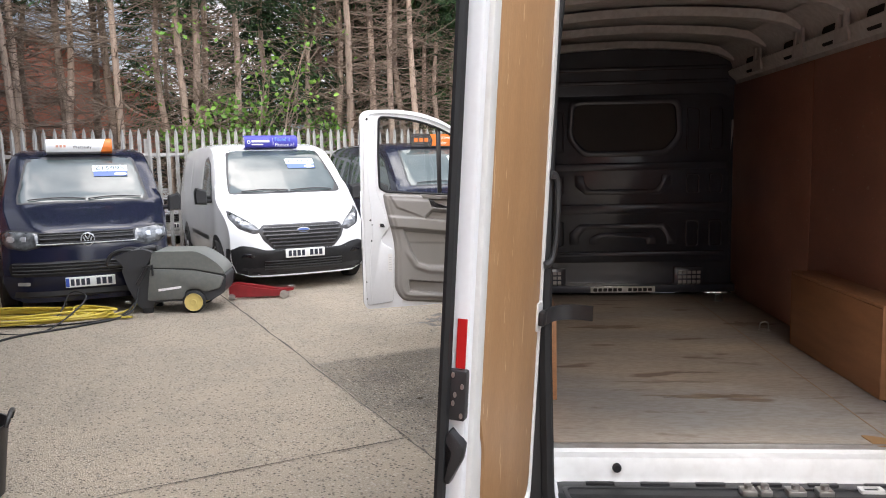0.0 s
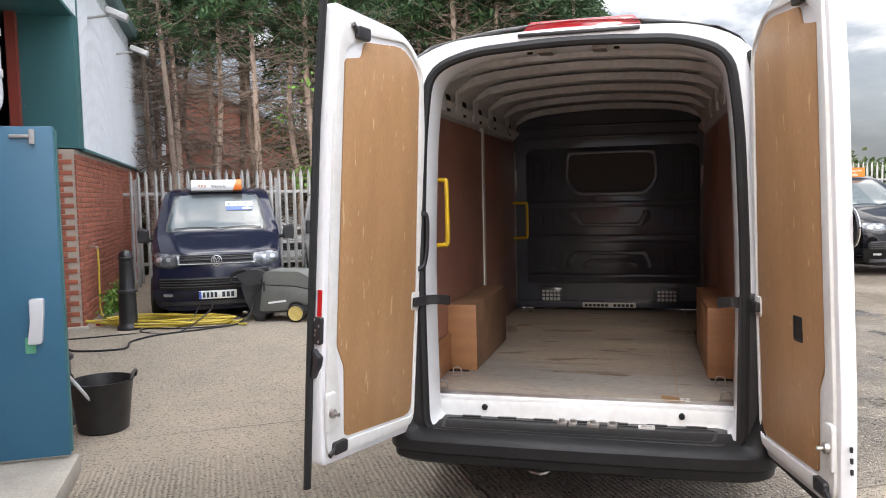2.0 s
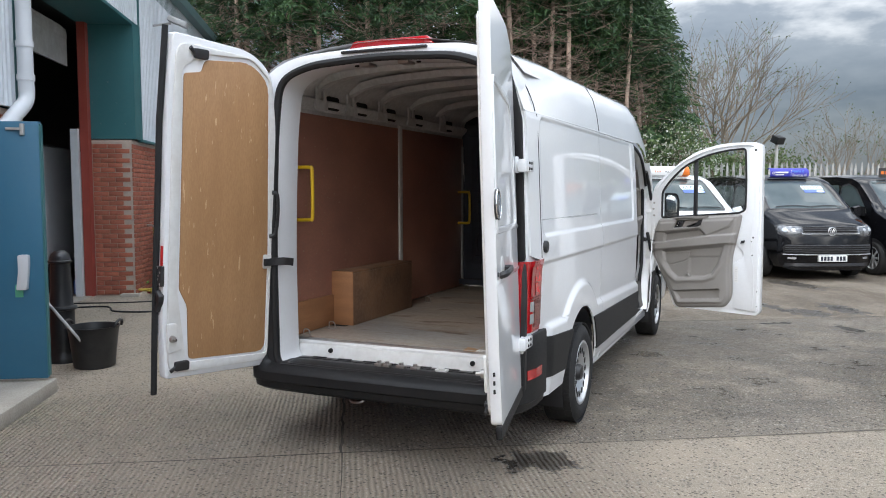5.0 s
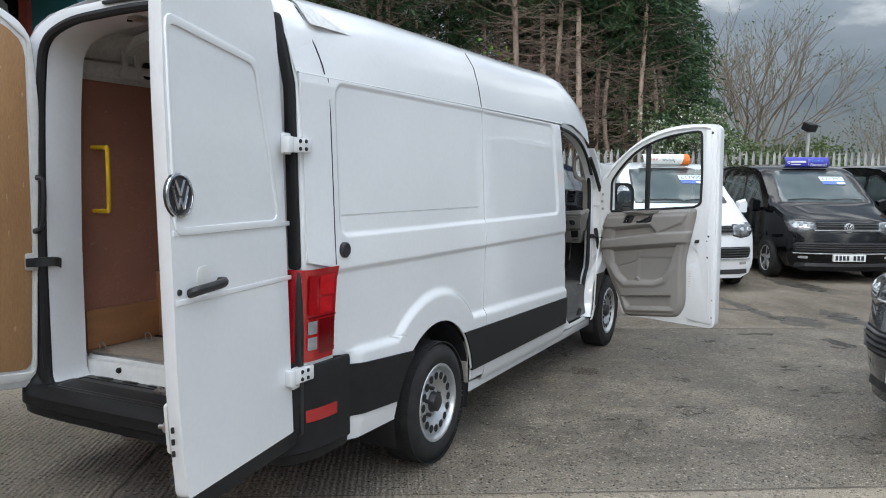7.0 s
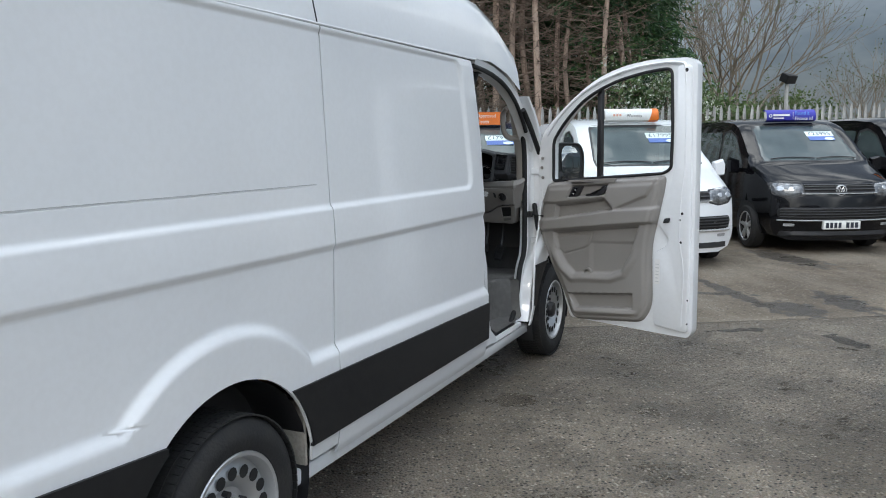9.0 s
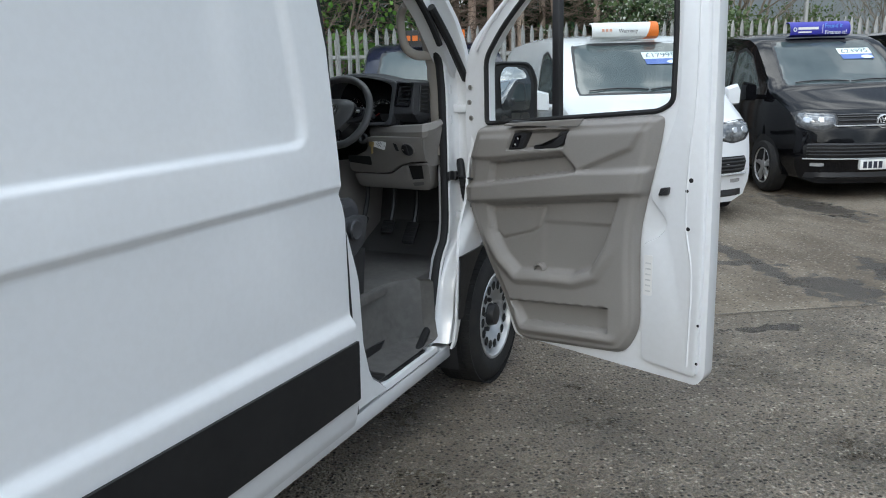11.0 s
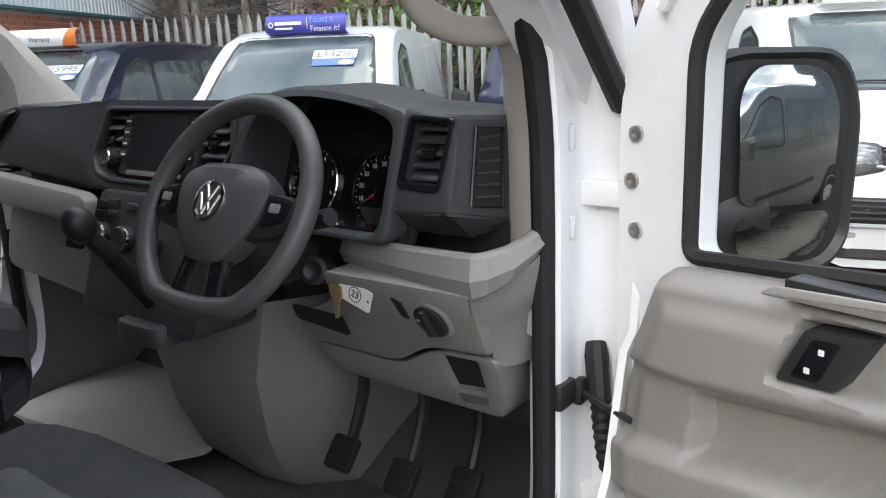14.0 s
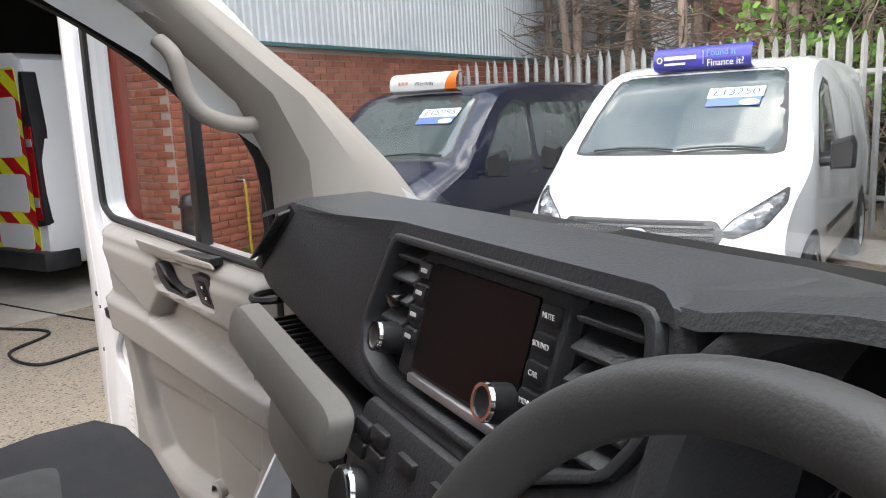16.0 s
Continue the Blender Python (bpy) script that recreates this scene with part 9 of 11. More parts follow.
    if T6:
        lathe(bm, [(0.02, 0.078), (-0.018, 0.076), (-0.022, 0.066), (-0.012, 0.064)], 28, "y", (0, loc.y, hz))
        for pts in (((-0.045, 0.03), (-0.018, -0.045)), ((-0.018, -0.045), (0.0, -0.01)), ((0.0, -0.01), (0.018, -0.045)), ((0.018, -0.045), (0.045, 0.03)), ((-0.028, 0.05), (0.0, 0.0)), ((0.0, 0.0), (0.028, 0.05))):
            tube(bm, [(pts[0][0], loc.y - 0.016, hz + pts[0][1]), (pts[1][0], loc.y - 0.016, hz + pts[1][1])], 0.008, 6)
        part("badge", bm, BRIGHT_TRIM, root, "round chrome badge")
        bm = B()
        lathe(bm, [(-0.01, 0.068), (-0.01, 0.0)], 28, "y", (0, loc.y, hz))
        part("badge_back", bm, GLOSS, root)
    else:
        plate(bm, oval(0, hz, 0.085, 0.034), loc.y + 0.01, loc.y - 0.02, "y", bevel=0.004)
        part("badge", bm, BRIGHT_TRIM, root, "oval badge with chrome rim")
        bm = B()
        plate(bm, oval(0, hz, 0.074, 0.026), loc.y - 0.02, loc.y - 0.022, "y")
        part("badge_back", bm, PRICE_BLUE, root)
    # wipers
    for x0, x1 in ((-0.62, 0.02), (0.05, 0.66)):
        bm = B()
        pts = []
        for k in range(7):
            x = x0 + (x1 - x0) * k / 6
            lc, nr, _, _ = tree.ray_cast(Vector((x, -3, (1.325 if T6 else 1.285) + 0.02 * math.sin(k / 6 * 3))), Vector((0, 1, 0)))
            pts.append(lc + Vector((0, -0.02, 0.01)))
        tube(bm, pts, 0.008, 5)
        part("wiper", bm, BLACK_PLASTIC, root)
    # price card behind the glass, laid on it
    if price:
        lc, nr, _, _ = tree.ray_cast(Vector((0.34, -3, 1.68)), Vector((0, 1, 0)))
        tilt = math.degrees(math.atan2(nr.z, -nr.y)) if nr.y < 0 else 40
        pm = Matrix.Translation(lc + nr * 0.012) @ pose(0, 0, 0, -tilt, 0, 0)
        bm = B()
        plate(bm, rr(-0.21, -0.055, 0.21, 0.075, 0.01), 0, -0.003, "y", m=pm)
        card = part("price_card", bm, PRICE_CARD, root, "pale price card with dark numerals")
        bm = B()
        plate(bm, rr(-0.20, -0.16, 0.20, -0.055, 0.01), 0, -0.003, "y", m=pm)
        part("card_footer", bm, PRICE_BLUE, root)
        bm = B()
        plate(bm, oval(0.12, -0.12, 0.075, 0.035), -0.003, -0.004, "y", m=pm)
        part("card_sticker", bm, PRICE_CARD, root)
        lettering("£" + price, 0.118, pm @ pose(0, -0.004, 0.01, 90, 0, 0), CARD_INK, root, "price_numerals")
    # roof sign
    if sign:
        zc, yc = 2.04, 1.66
        root_s = thing("roof_sign", root.matrix_world @ pose(0.0, yc, lin([(1.66, 1.86), (1.9, 1.935)], yc + 0.06) + 0.015) @ Matrix.Diagonal((0.82, 0.9, 0.9, 1)), {"blue": "blue rolled roof sign with white lettering", "white": "white and orange rolled roof sign", "dealer": "charcoal and orange roof sign"}[sign], "sign", "roof signs on parked vans")
        bm = B()
        curl = [(0.10, 0.0), (0.02, 0.01), (-0.03, 0.03), (-0.045, 0.08), (-0.03, 0.15), (0.02, 0.20), (0.09, 0.215), (0.13, 0.19)] if sign != "dealer" else [(0.05, 0.0), (-0.01, 0.0), (-0.01, 0.22), (0.05, 0.22)]
        grid(bm, [[(x, y, z) for y, z in curl] for x in (-0.48, -0.2, 0.1, 0.3, 0.48)])
        bmesh.ops.solidify(bm, geom=bm.faces[:], thickness=0.006)
        base_mat = {"blue": SIGN_BLUE, "white": SIGN_WHITE, "dealer": SIGN_GREY}[sign]
        body_s = part("sign_sheet", bm, base_mat, root_s)
        fm = pose(0, -0.053, 0.10, 90, 0, 0)
        if sign == "blue":
            lettering("Finance it?", 0.085, fm @ pose(0.24, -0.045, 0), SIGN_WHITE, root_s, "sign_words")
            lettering("Found it", 0.085, fm @ pose(0.20, 0.045, 0), SIGN_LIGHT, root_s, "sign_words")
            bm = B()
            for a, b, c, d in ((-0.36, -0.04, 0.0, 0.035), (-0.36, -0.15, -0.045, -0.025)):
                box(bm, a, b, -0.056, -0.05, 0.10 + c, 0.10 + d)
            box(bm, 0.025, 0.029, -0.056, -0.05, 0.05, 0.17)
            lathe(bm, [(-0.052, 0.03), (-0.056, 0.03), (-0.056, 0.018), (-0.052, 0.018)], 16, "y", (-0.41, 0, 0.105))
            part("sign_mark", bm, SIGN_WHITE, root_s)
        elif sign == "white":
            bm = B()
            c2 = [(y - 0.004 if y < 0.03 else y, z + (0.004 if z > 0.1 else 0)) for y, z in curl]
            grid(bm, [[(x + 0.08 * (z / 0.2), y, z) for y, z in c2] for x in (0.30, 0.38)] + [[(0.482, y, z) for y, z in c2]])
            bmesh.ops.solidify(bm, geom=bm.faces[:], thickness=0.004)
            part("orange_end", bm, SIGN_ORANGE, root_s, "orange end band")
            lettering("Warranty", 0.07, fm @ pose(0.04, 0.0, 0), SIGN_GREY, root_s, "sign_words")
            bm = B()
            for k in range(3):
                box(bm, -0.34 + 0.055 * k, -0.306 + 0.055 * k, -0.056, -0.05, 0.095, 0.13)
            part("sign_mark", bm, PALE_MARK, root_s)
        else:
            bm = B()
            plate(bm, [(-0.05, 0.005), (0.48, 0.005), (0.48, 0.215), (-0.08, 0.215), (-0.02, 0.11)], -0.014, -0.017, "y")
            part("orange_panel", bm, SIGN_ORANGE, root_s, "orange panel")
            lettering("Approved", 0.085, pose(0.22, -0.0185, 0.155, 90, 0, 0), SIGN_WHITE, root_s, "sign_words")
            lettering("Dealer", 0.085, pose(0.16, -0.0185, 0.06, 90, 0, 0), SIGN_WHITE, root_s, "sign_words")
            bm = B()
            for k in range(3):
                box(bm, -0.42 + 0.11 * k, -0.34 + 0.11 * k, -0.0165, -0.012, 0.08, 0.15)
            part("sign_mark", bm, SIGN_ORANGE, root_s)
    return root


parked_van("boxy", GRID @ pose(-1.82, 7.85, -0.045, 0, 0, -1), NAVY, "dark navy metallic van with a white roof sign", "15995", "white", BLACK_PLASTIC, True)
parked_van("slant", GRID @ pose(0.78, 8.08, 0, 0, 0, -1), CAR_WHITE, "white delivery van with black bumper and blue roof sign", "13250", "blue")
parked_van("boxy", GRID @ pose(3.38, 7.95, 0, 0, 0, -2), NAVY, "dark blue van with an orange dealer sign on its roof", "17995", "dealer", BLACK_PLASTIC)
parked_van("boxy", GRID @ pose(5.60, 7.15, 0, 0, 0, 0), CAR_WHITE, "white van with chrome grille bars and white roof sign", "17995", "white")
parked_van("boxy", GRID @ pose(8.37, 8.02, 0, 0, 0, -4), BLACK_PAINT, "glossy black van with alloy wheels and blue roof sign", "23995", "blue", alloys=True)
parked_van("boxy", GRID @ pose(10.75, 8.0, 0, 0, 0, -2), BLACK_PAINT, "glossy black van at the end of the row", "", "dealer")
parked_van("boxy", GRID @ pose(0.25, 15.2, 0, 0, 0, 20), CAR_WHITE, "white van parked beyond the fence", group="vehicles beyond the fence")


# ---- loose things in the yard ----
BUCKET = material("black_bucket_rubber", (0.012, 0.012, 0.013), 0.42, other=(0.025, 0.024, 0.023), scale=9, amount=0.8, bump=0.08, bump_scale=60)
CAST = material("black_cast_iron", (0.012, 0.013, 0.015), 0.35, other=(0.028, 0.027, 0.026), scale=7, amount=0.7, bump=0.15, bump_scale=120)
POLE_WHITE = material("white_broom_pole", (0.66, 0.66, 0.66), 0.35, 0.2, other=(0.5, 0.5, 0.5), scale=9)
WASH_GREY = material("washer_grey_plastic", (0.135, 0.142, 0.13), 0.5, other=(0.105, 0.11, 0.10), scale=4, fine=(0.2, 0.19, 0.16), fine_scale=30, fine_amount=0.2)
WASH_DARK = material("washer_charcoal", (0.035, 0.037, 0.04), 0.5, other=(0.05, 0.05, 0.052), scale=5)
HUB_YELLOW = material("yellow_hub", (0.62, 0.48, 0.16), 0.5, other=(0.45, 0.33, 0.10), scale=14)
HOSE_YELLOW = material("yellow_hose", (0.55, 0.42, 0.05), 0.5, other=(0.38, 0.28, 0.06), scale=20)
JACK_RED = material("red_jack_paint", (0.24, 0.012, 0.016), 0.4, other=(0.13, 0.012, 0.012), scale=9)

bucket = thing("bucket", pose(-3.60, 0.93, 0), "black flexible rubber bucket with two loop handles", "bucket")
bm = B()
lathe(bm, [(0.0, 0.0), (0.0, 0.165), (0.012, 0.18), (0.12, 0.192), (0.25, 0.207), (0.36, 0.222), (0.375, 0.232), (0.385, 0.232), (0.385, 0.222), (0.36, 0.214), (0.2, 0.195), (0.02, 0.172), (0.02, 0.0)], 40, "z")
part("tub", bm, BUCKET, bucket)
for s in (-1, 1):
    bm = B()
    pts = [(0.222 * s, -0.085, 0.378), (0.236 * s, -0.07, 0.42), (0.24 * s, 0, 0.438), (0.236 * s, 0.07, 0.42), (0.222 * s, 0.085, 0.378)]
    tube(bm, curve_pts([Matrix.Rotation(radians(25), 3, "Z") @ Vector(p) for p in pts], 5), 0.012, 8)
    part("handle", bm, BUCKET, bucket)
broom = thing("broom_pole", pose(0, 0, 0), "white pole leaning in the bucket against the blue door", "pole")
bm = B()
a, b = Vector((-3.55, 0.93, 0.04)), Vector((-3.74, 0.36, 0.88))
a = Vector((-3.48, 0.88, 0.05))
tube(bm, [a, a.lerp(b, 0.5), b], 0.0125, 10)
part("shaft", bm, POLE_WHITE, broom)
bm = B()
tube(bm, [b, b + (b - a).normalized() * 0.03], 0.015, 10)
part("end_cap", bm, BLACK_PLASTIC, broom)


def bollard(m, label):
    """Cast bollard with flared foot, waist collar and domed cap."""
    root = thing("bollard", m, label, "bollard", "bollards beside the workshop")
    bm = B()
    lathe(bm, [(0.0, 0.0), (0.0, 0.15), (0.03, 0.15), (0.05, 0.142), (0.07, 0.125), (0.11, 0.12), (0.5, 0.112)], 28, "z")
    part("foot", bm, CAST, root)
    bm = B()
    lathe(bm, [(0.5, 0.112), (0.505, 0.135), (0.52, 0.14), (0.535, 0.135), (0.545, 0.108)], 28, "z")
    part("collar", bm, CAST, root)
    bm = B()
    lathe(bm, [(0.545, 0.108), (0.56, 0.103), (0.94, 0.088), (0.95, 0.09)], 28, "z")
    part("shaft", bm, CAST, root)
    bm = B()
    lathe(bm, [(0.95, 0.09), (0.955, 0.106), (0.972, 0.108), (0.98, 0.095), (1.0, 0.092), (1.04, 0.078), (1.065, 0.05), (1.075, 0.02), (1.075, 0.0)], 28, "z")
    part("cap", bm, CAST, root)
    return root


bollard(pose(-4.06, 0.98, 0), "black cast bollard with domed cap behind the blue door")
bollard(pose(-6.40, 4.98, 0), "black cast bollard with domed cap by the brick wall")

# tap and its hose on the brick corner
tap = thing("wall_tap", GRID @ pose(WALL_U, 8.66, 0), "brass tap with a yellow hose down the brick wall", "tap")
bm = B()
tube(bm, curve_pts([(0.0, 0, 1.08), (0.06, 0, 1.08), (0.1, 0, 1.07), (0.11, 0, 1.03)], 4), 0.012, 8)
box(bm, 0.05, 0.075, -0.04, 0.04, 1.11, 1.12, 0.003)
part("spout", bm, STEEL, tap)
bm = B()
tube(bm, curve_pts([(0.11, 0, 1.04), (0.112, 0.004, 0.8), (0.105, 0.012, 0.4), (0.11, 0.02, 0.1), (0.18, 0.02, 0.016)], 6), 0.014, 8)
part("hose", bm, HOSE_YELLOW, tap)


def hose(name, pts, r, mat, label, seed, wob=0.12):
    rnd = random.Random(seed)
    bm = B()
    line = curve_pts([(x + rnd.uniform(-wob, wob), y + rnd.uniform(-wob, wob), z) for x, y, z in pts], 10)
    tube(bm, line, r, 7)
    return solid(name, bm, mat, label, "hose")


rnd = random.Random(4)
coil = [(-7.2, 5.6, 0.02)]
for k in range(44):
    a = 0.9 * k
    coil.append((-6.05 + (0.75 + 0.25 * rnd.random()) * math.cos(a) * (1.0 if k % 9 else 1.3), 5.35 + (0.22 + 0.18 * rnd.random()) * math.sin(a) + 0.12 * math.cos(a), 0.016 + 0.0022 * k + 0.02 * rnd.random()))
coil += [(-5.5, 5.45, 0.03), (-5.2, 5.7, 0.02), (-5.05, 5.78, 0.1), (-4.96, 5.82, 0.19)]
hose("yellow_hose", coil, 0.0125, HOSE_YELLOW, "yellow garden hose lying in loose loops on the ground", 1, 0.04)
hose("black_cable", [(-5.0, 5.8, 0.14), (-5.1, 5.5, 0.012), (-5.6, 5.12, 0.012), (-6.1, 5.0, 0.012), (-6.0, 4.75, 0.012), (-5.55, 4.82, 0.012), (-5.35, 5.3, 0.25), (-5.6, 5.5, 0.3), (-5.75, 5.2, 0.012), (-6.3, 4.4, 0.012), (-7.1, 3.9, 0.012), (-8.6, 3.0, 0.022)], 0.009, RUBBER, "black power cable trailing to the workshop", 3, 0.03)
hose("black_hose", [(-4.95, 5.72, 0.3), (-5.0, 5.5, 0.05), (-5.3, 5.05, 0.014), (-5.62, 4.6, 0.014), (-5.75, 4.1, 0.014), (-5.55, 3.72, 0.014), (-6.0, 3.5, 0.014), (-6.5, 3.75, 0.014), (-7.0, 3.3, 0.014), (-7.8, 2.8, 0.022)], 0.012, RUBBER, "black high-pressure hose looping over the concrete", 5, 0.04)
bm = B()
plate(bm, rr(-0.11, -0.05, 0.11, 0.05, 0.03), 0, 0.045, "z", bevel=0.015)
solid("red_rag", bm, JACK_RED, "small red folded rag by the bollard", "rag", m=pose(-7.0, 5.25, 0, 0, 0, 20))
bm = B()
plate(bm, soft([(-0.14, -0.06), (0.13, -0.05), (0.15, 0.04), (-0.12, 0.07)], 0.02), 0, 0.05, "z", bevel=0.015)
solid("grey_block", bm, CONCRETE, "grey rubble block at the foot of the wall", "block", m=pose(-7.05, 4.78, 0, 0, 0, 35))

# pressure washer
washer = thing("pressure_washer", pose(-4.35, 5.88, 0, 0, 0, 10), "grey plastic hot pressure washer on yellow-hubbed wheels", "pressure washer")
W0, W1 = -0.04, 0.56
bm = B()
plate(bm, soft([(-0.53, 0.13), (0.19, 0.13), (0.34, 0.22), (0.365, 0.42), (0.0, 0.52), (-0.5, 0.53)], 0.03), W0 + 0.02, W1 - 0.02, "y", bevel=0.02)
part("body", bm, WASH_DARK, washer, "charcoal lower body")
for y0, y1 in ((W0 + 0.018, W0 - 0.006), (W1 - 0.018, W1 + 0.006)):
    bm = B()
    plate(bm, soft([(-0.52, 0.15), (-0.12, 0.16), (-0.10, 0.25), (-0.04, 0.27), (0.06, 0.27), (0.12, 0.23), (0.29, 0.27), (0.345, 0.40), (0.0, 0.485), (-0.47, 0.515)], 0.035), y0, y1, "y", bevel=0.008)
    part("side_panel", bm, WASH_GREY, washer, "dark grey side panel")
bm = B()
plate(bm, soft([(-0.48, 0.53), (-0.02, 0.505), (0.365, 0.425), (0.30, 0.53), (0.16, 0.64), (0.04, 0.70), (-0.44, 0.71)], 0.05), W0, W1, "y", bevel=0.03)
part("lid", bm, WASH_GREY, washer, "sloped grey lid")
bm = B()
plate(bm, soft([(-0.8, 0.52), (-0.74, 0.3), (-0.62, 0.06), (-0.46, 0.06), (-0.44, 0.53), (-0.6, 0.6)], 0.04), W0 + 0.05, W1 - 0.05, "y", bevel=0.03)
part("rear_column", bm, WASH_DARK, washer)
bm = B()
plate(bm, soft([(-0.86, 0.66), (-0.72, 0.48), (-0.52, 0.52), (-0.44, 0.70), (-0.56, 0.74), (-0.7, 0.72)], 0.03), W0 + 0.03, W1 - 0.03, "y", bevel=0.02)
part("control_hood", bm, WASH_DARK, washer)
for y in (0.08, 0.30, 0.46):
    bm = B()
    tube(bm, curve_pts([(-0.62, y, 0.70), (-0.8, y, 0.72), (-0.93, y, 0.66), (-0.96, y, 0.56), (-0.88, y, 0.55), (-0.76, y, 0.57)], 5), 0.022, 8)
    part("handle_loop", bm, BLACK_PLASTIC, washer)
bm = B()
tube(bm, [(-0.6, 0.12, 0.715), (-0.42, 0.12, 0.735)], 0.035, 12)
part("filler_cap", bm, BLACK_PLASTIC, washer)
bm = B()
tube(bm, [(-0.62, -0.06, 0.34), (-0.52, -0.06, 0.5), (-0.5, -0.06, 0.54)], 0.02, 8)
tube(bm, [(-0.54, -0.06, 0.54), (-0.44, -0.06, 0.56), (-0.44, -0.06, 0.44)], 0.014, 8)
part("spray_gun", bm, BLACK_PLASTIC, washer)
bm = B()
plate(bm, [(-0.39, 0.255), (-0.14, 0.285), (-0.135, 0.31), (-0.39, 0.282)], W0 - 0.006, W0 - 0.01, "y")
part("label_bar", bm, SIGN_WHITE, washer)
bm = B()
tube(bm, [(-0.74, 0.1, 0.12), (-0.80, 0.1, 0.12)], 0.018, 10)
part("water_inlet", bm, STEEL, washer)
for y in (W0 - 0.02, W1 - 0.03):
    bm = B()
    lathe(bm, [(-0.03, 0.0), (-0.03, 0.095), (-0.035, 0.105), (-0.02, 0.125), (0.04, 0.125), (0.05, 0.1), (0.05, 0.0)], 28, "y", (0, y, 0.125))
    wheel = part("wheel", bm, TYRE, washer)
    bm = B()
    lathe(bm, [(-0.036, 0.0), (-0.04, 0.03), (-0.034, 0.035), (-0.034, 0.085), (-0.04, 0.1), (-0.03, 0.104)], 28, "y", (0, y, 0.125))
    part("hub", bm, HUB_YELLOW, wheel, "faded yellow wheel hub")
for y in (0.05, W1 - 0.08):
    bm = B()
    box(bm, -0.6, -0.48, y - 0.03, y + 0.03, 0, 0.07, 0.008)
    part("foot", bm, BLACK_PLASTIC, washer)

# trolley jack
jack = thing("trolley_jack", pose(-3.95, 6.75, 0, 0, 0, 12), "red hydraulic trolley jack lowered on the ground", "jack")
for y in (-0.09, 0.09):
    bm = B()
    plate(bm, soft([(-0.28, 0.03), (0.36, 0.03), (0.42, 0.07), (0.36, 0.10), (0.1, 0.13), (-0.2, 0.2), (-0.28, 0.17)], 0.02), y - 0.012, y + 0.012, "y")
    part("side_plate", bm, JACK_RED, jack)
bm = B()
plate(bm, soft([(-0.1, 0.12), (0.34, 0.06), (0.5, 0.09), (0.5, 0.12), (0.34, 0.11), (-0.08, 0.19)], 0.015), -0.05, 0.05, "y", bevel=0.006)
part("lift_arm", bm, JACK_RED, jack)
bm = B()
lathe(bm, [(0.12, 0.0), (0.12, 0.04), (0.135, 0.05), (0.14, 0.05), (0.14, 0.0)], 16, "z", (0.47, 0, 0))
part("saddle", bm, STEEL, jack)
for x, y, r in ((0.38, -0.12, 0.05), (0.38, 0.12, 0.05), (-0.25, -0.12, 0.04), (-0.25, 0.12, 0.04)):
    bm = B()
    lathe(bm, [(-0.02, 0.0), (-0.02, r), (0.02, r), (0.02, 0.0)], 16, "y", (x, y, r))
    part("wheel", bm, STEEL, jack)

# white service van with chevrons inside the workshop
CHEV_YEL = material("chevron_yellow", (0.70, 0.74, 0.03), 0.35, other=(0.6, 0.63, 0.03), scale=4)
CHEV_RED = material("chevron_red", (0.55, 0.012, 0.02), 0.35, other=(0.45, 0.01, 0.015), scale=4)
sv = thing("service_van", GRID @ pose(-5.95, 7.40, 0), "white high-roof service van with red and yellow rear chevrons", "van", "vehicles in the workshop")
HW, HT = 0.99, 2.45
bm = B()
half = [(0, 0.3), (0.9, 0.3), (0.97, 0.4), (HW, 0.8), (HW, 1.3), (0.965, 1.7), (0.9, 2.2), (0.84, 2.37), (0.7, 2.44), (0, HT + 0.03)]
rows = []
for y, q in ((0.0, 0.965), (0.02, 0.99), (0.08, 1.0), (1.5, 1.0), (3.2, 1.0), (4.0, 0.98)):
    full = [(x * q, z * (0.99 if y == 0 and z > 2 else 1)) for x, z in half]
    full = full + [(-x, z) for x, z in full[-2:0:-1]]
    rows.append([(x, y, z) for x, z in full])
for y, zt, q in ((4.3, 0.80, 0.98), (4.75, 0.52, 0.96), (5.1, 0.46, 0.93), (5.3, 0.4, 0.86)):
    full = [(x * q, 0.3 + (z - 0.3) * zt) for x, z in half]
    full = full + [(-x, z) for x, z in full[-2:0:-1]]
    rows.append([(x, y, z) for x, z in full])
grid(bm, rows, closed=True, caps=True)
part("body", bm, CAR_WHITE, sv)
bm = B()
plate(bm, soft([(-0.93, 0.42), (0.80, 0.42), (0.82, 0.9), (0.80, 1.6), (0.74, 2.3), (-0.78, 2.3), (-0.93, 0.9)], 0.05), -0.004, -0.008, "y")
part("yellow_panel", bm, CHEV_YEL, sv, "fluorescent yellow rear panel")


def clip_poly(P, a, b, c):
    """The side of a*x + b*y <= c of a convex polygon."""
    out = []
    for i in range(len(P)):
        p, q = P[i - 1], P[i]
        dp, dq = a * p[0] + b * p[1] - c, a * q[0] + b * q[1] - c
        if (dp <= 0) != (dq <= 0):
            t = dp / (dp - dq)
            out.append((p[0] + t * (q[0] - p[0]), p[1] + t * (q[1] - p[1])))
        if dq <= 0:
            out.append(q)
    return out


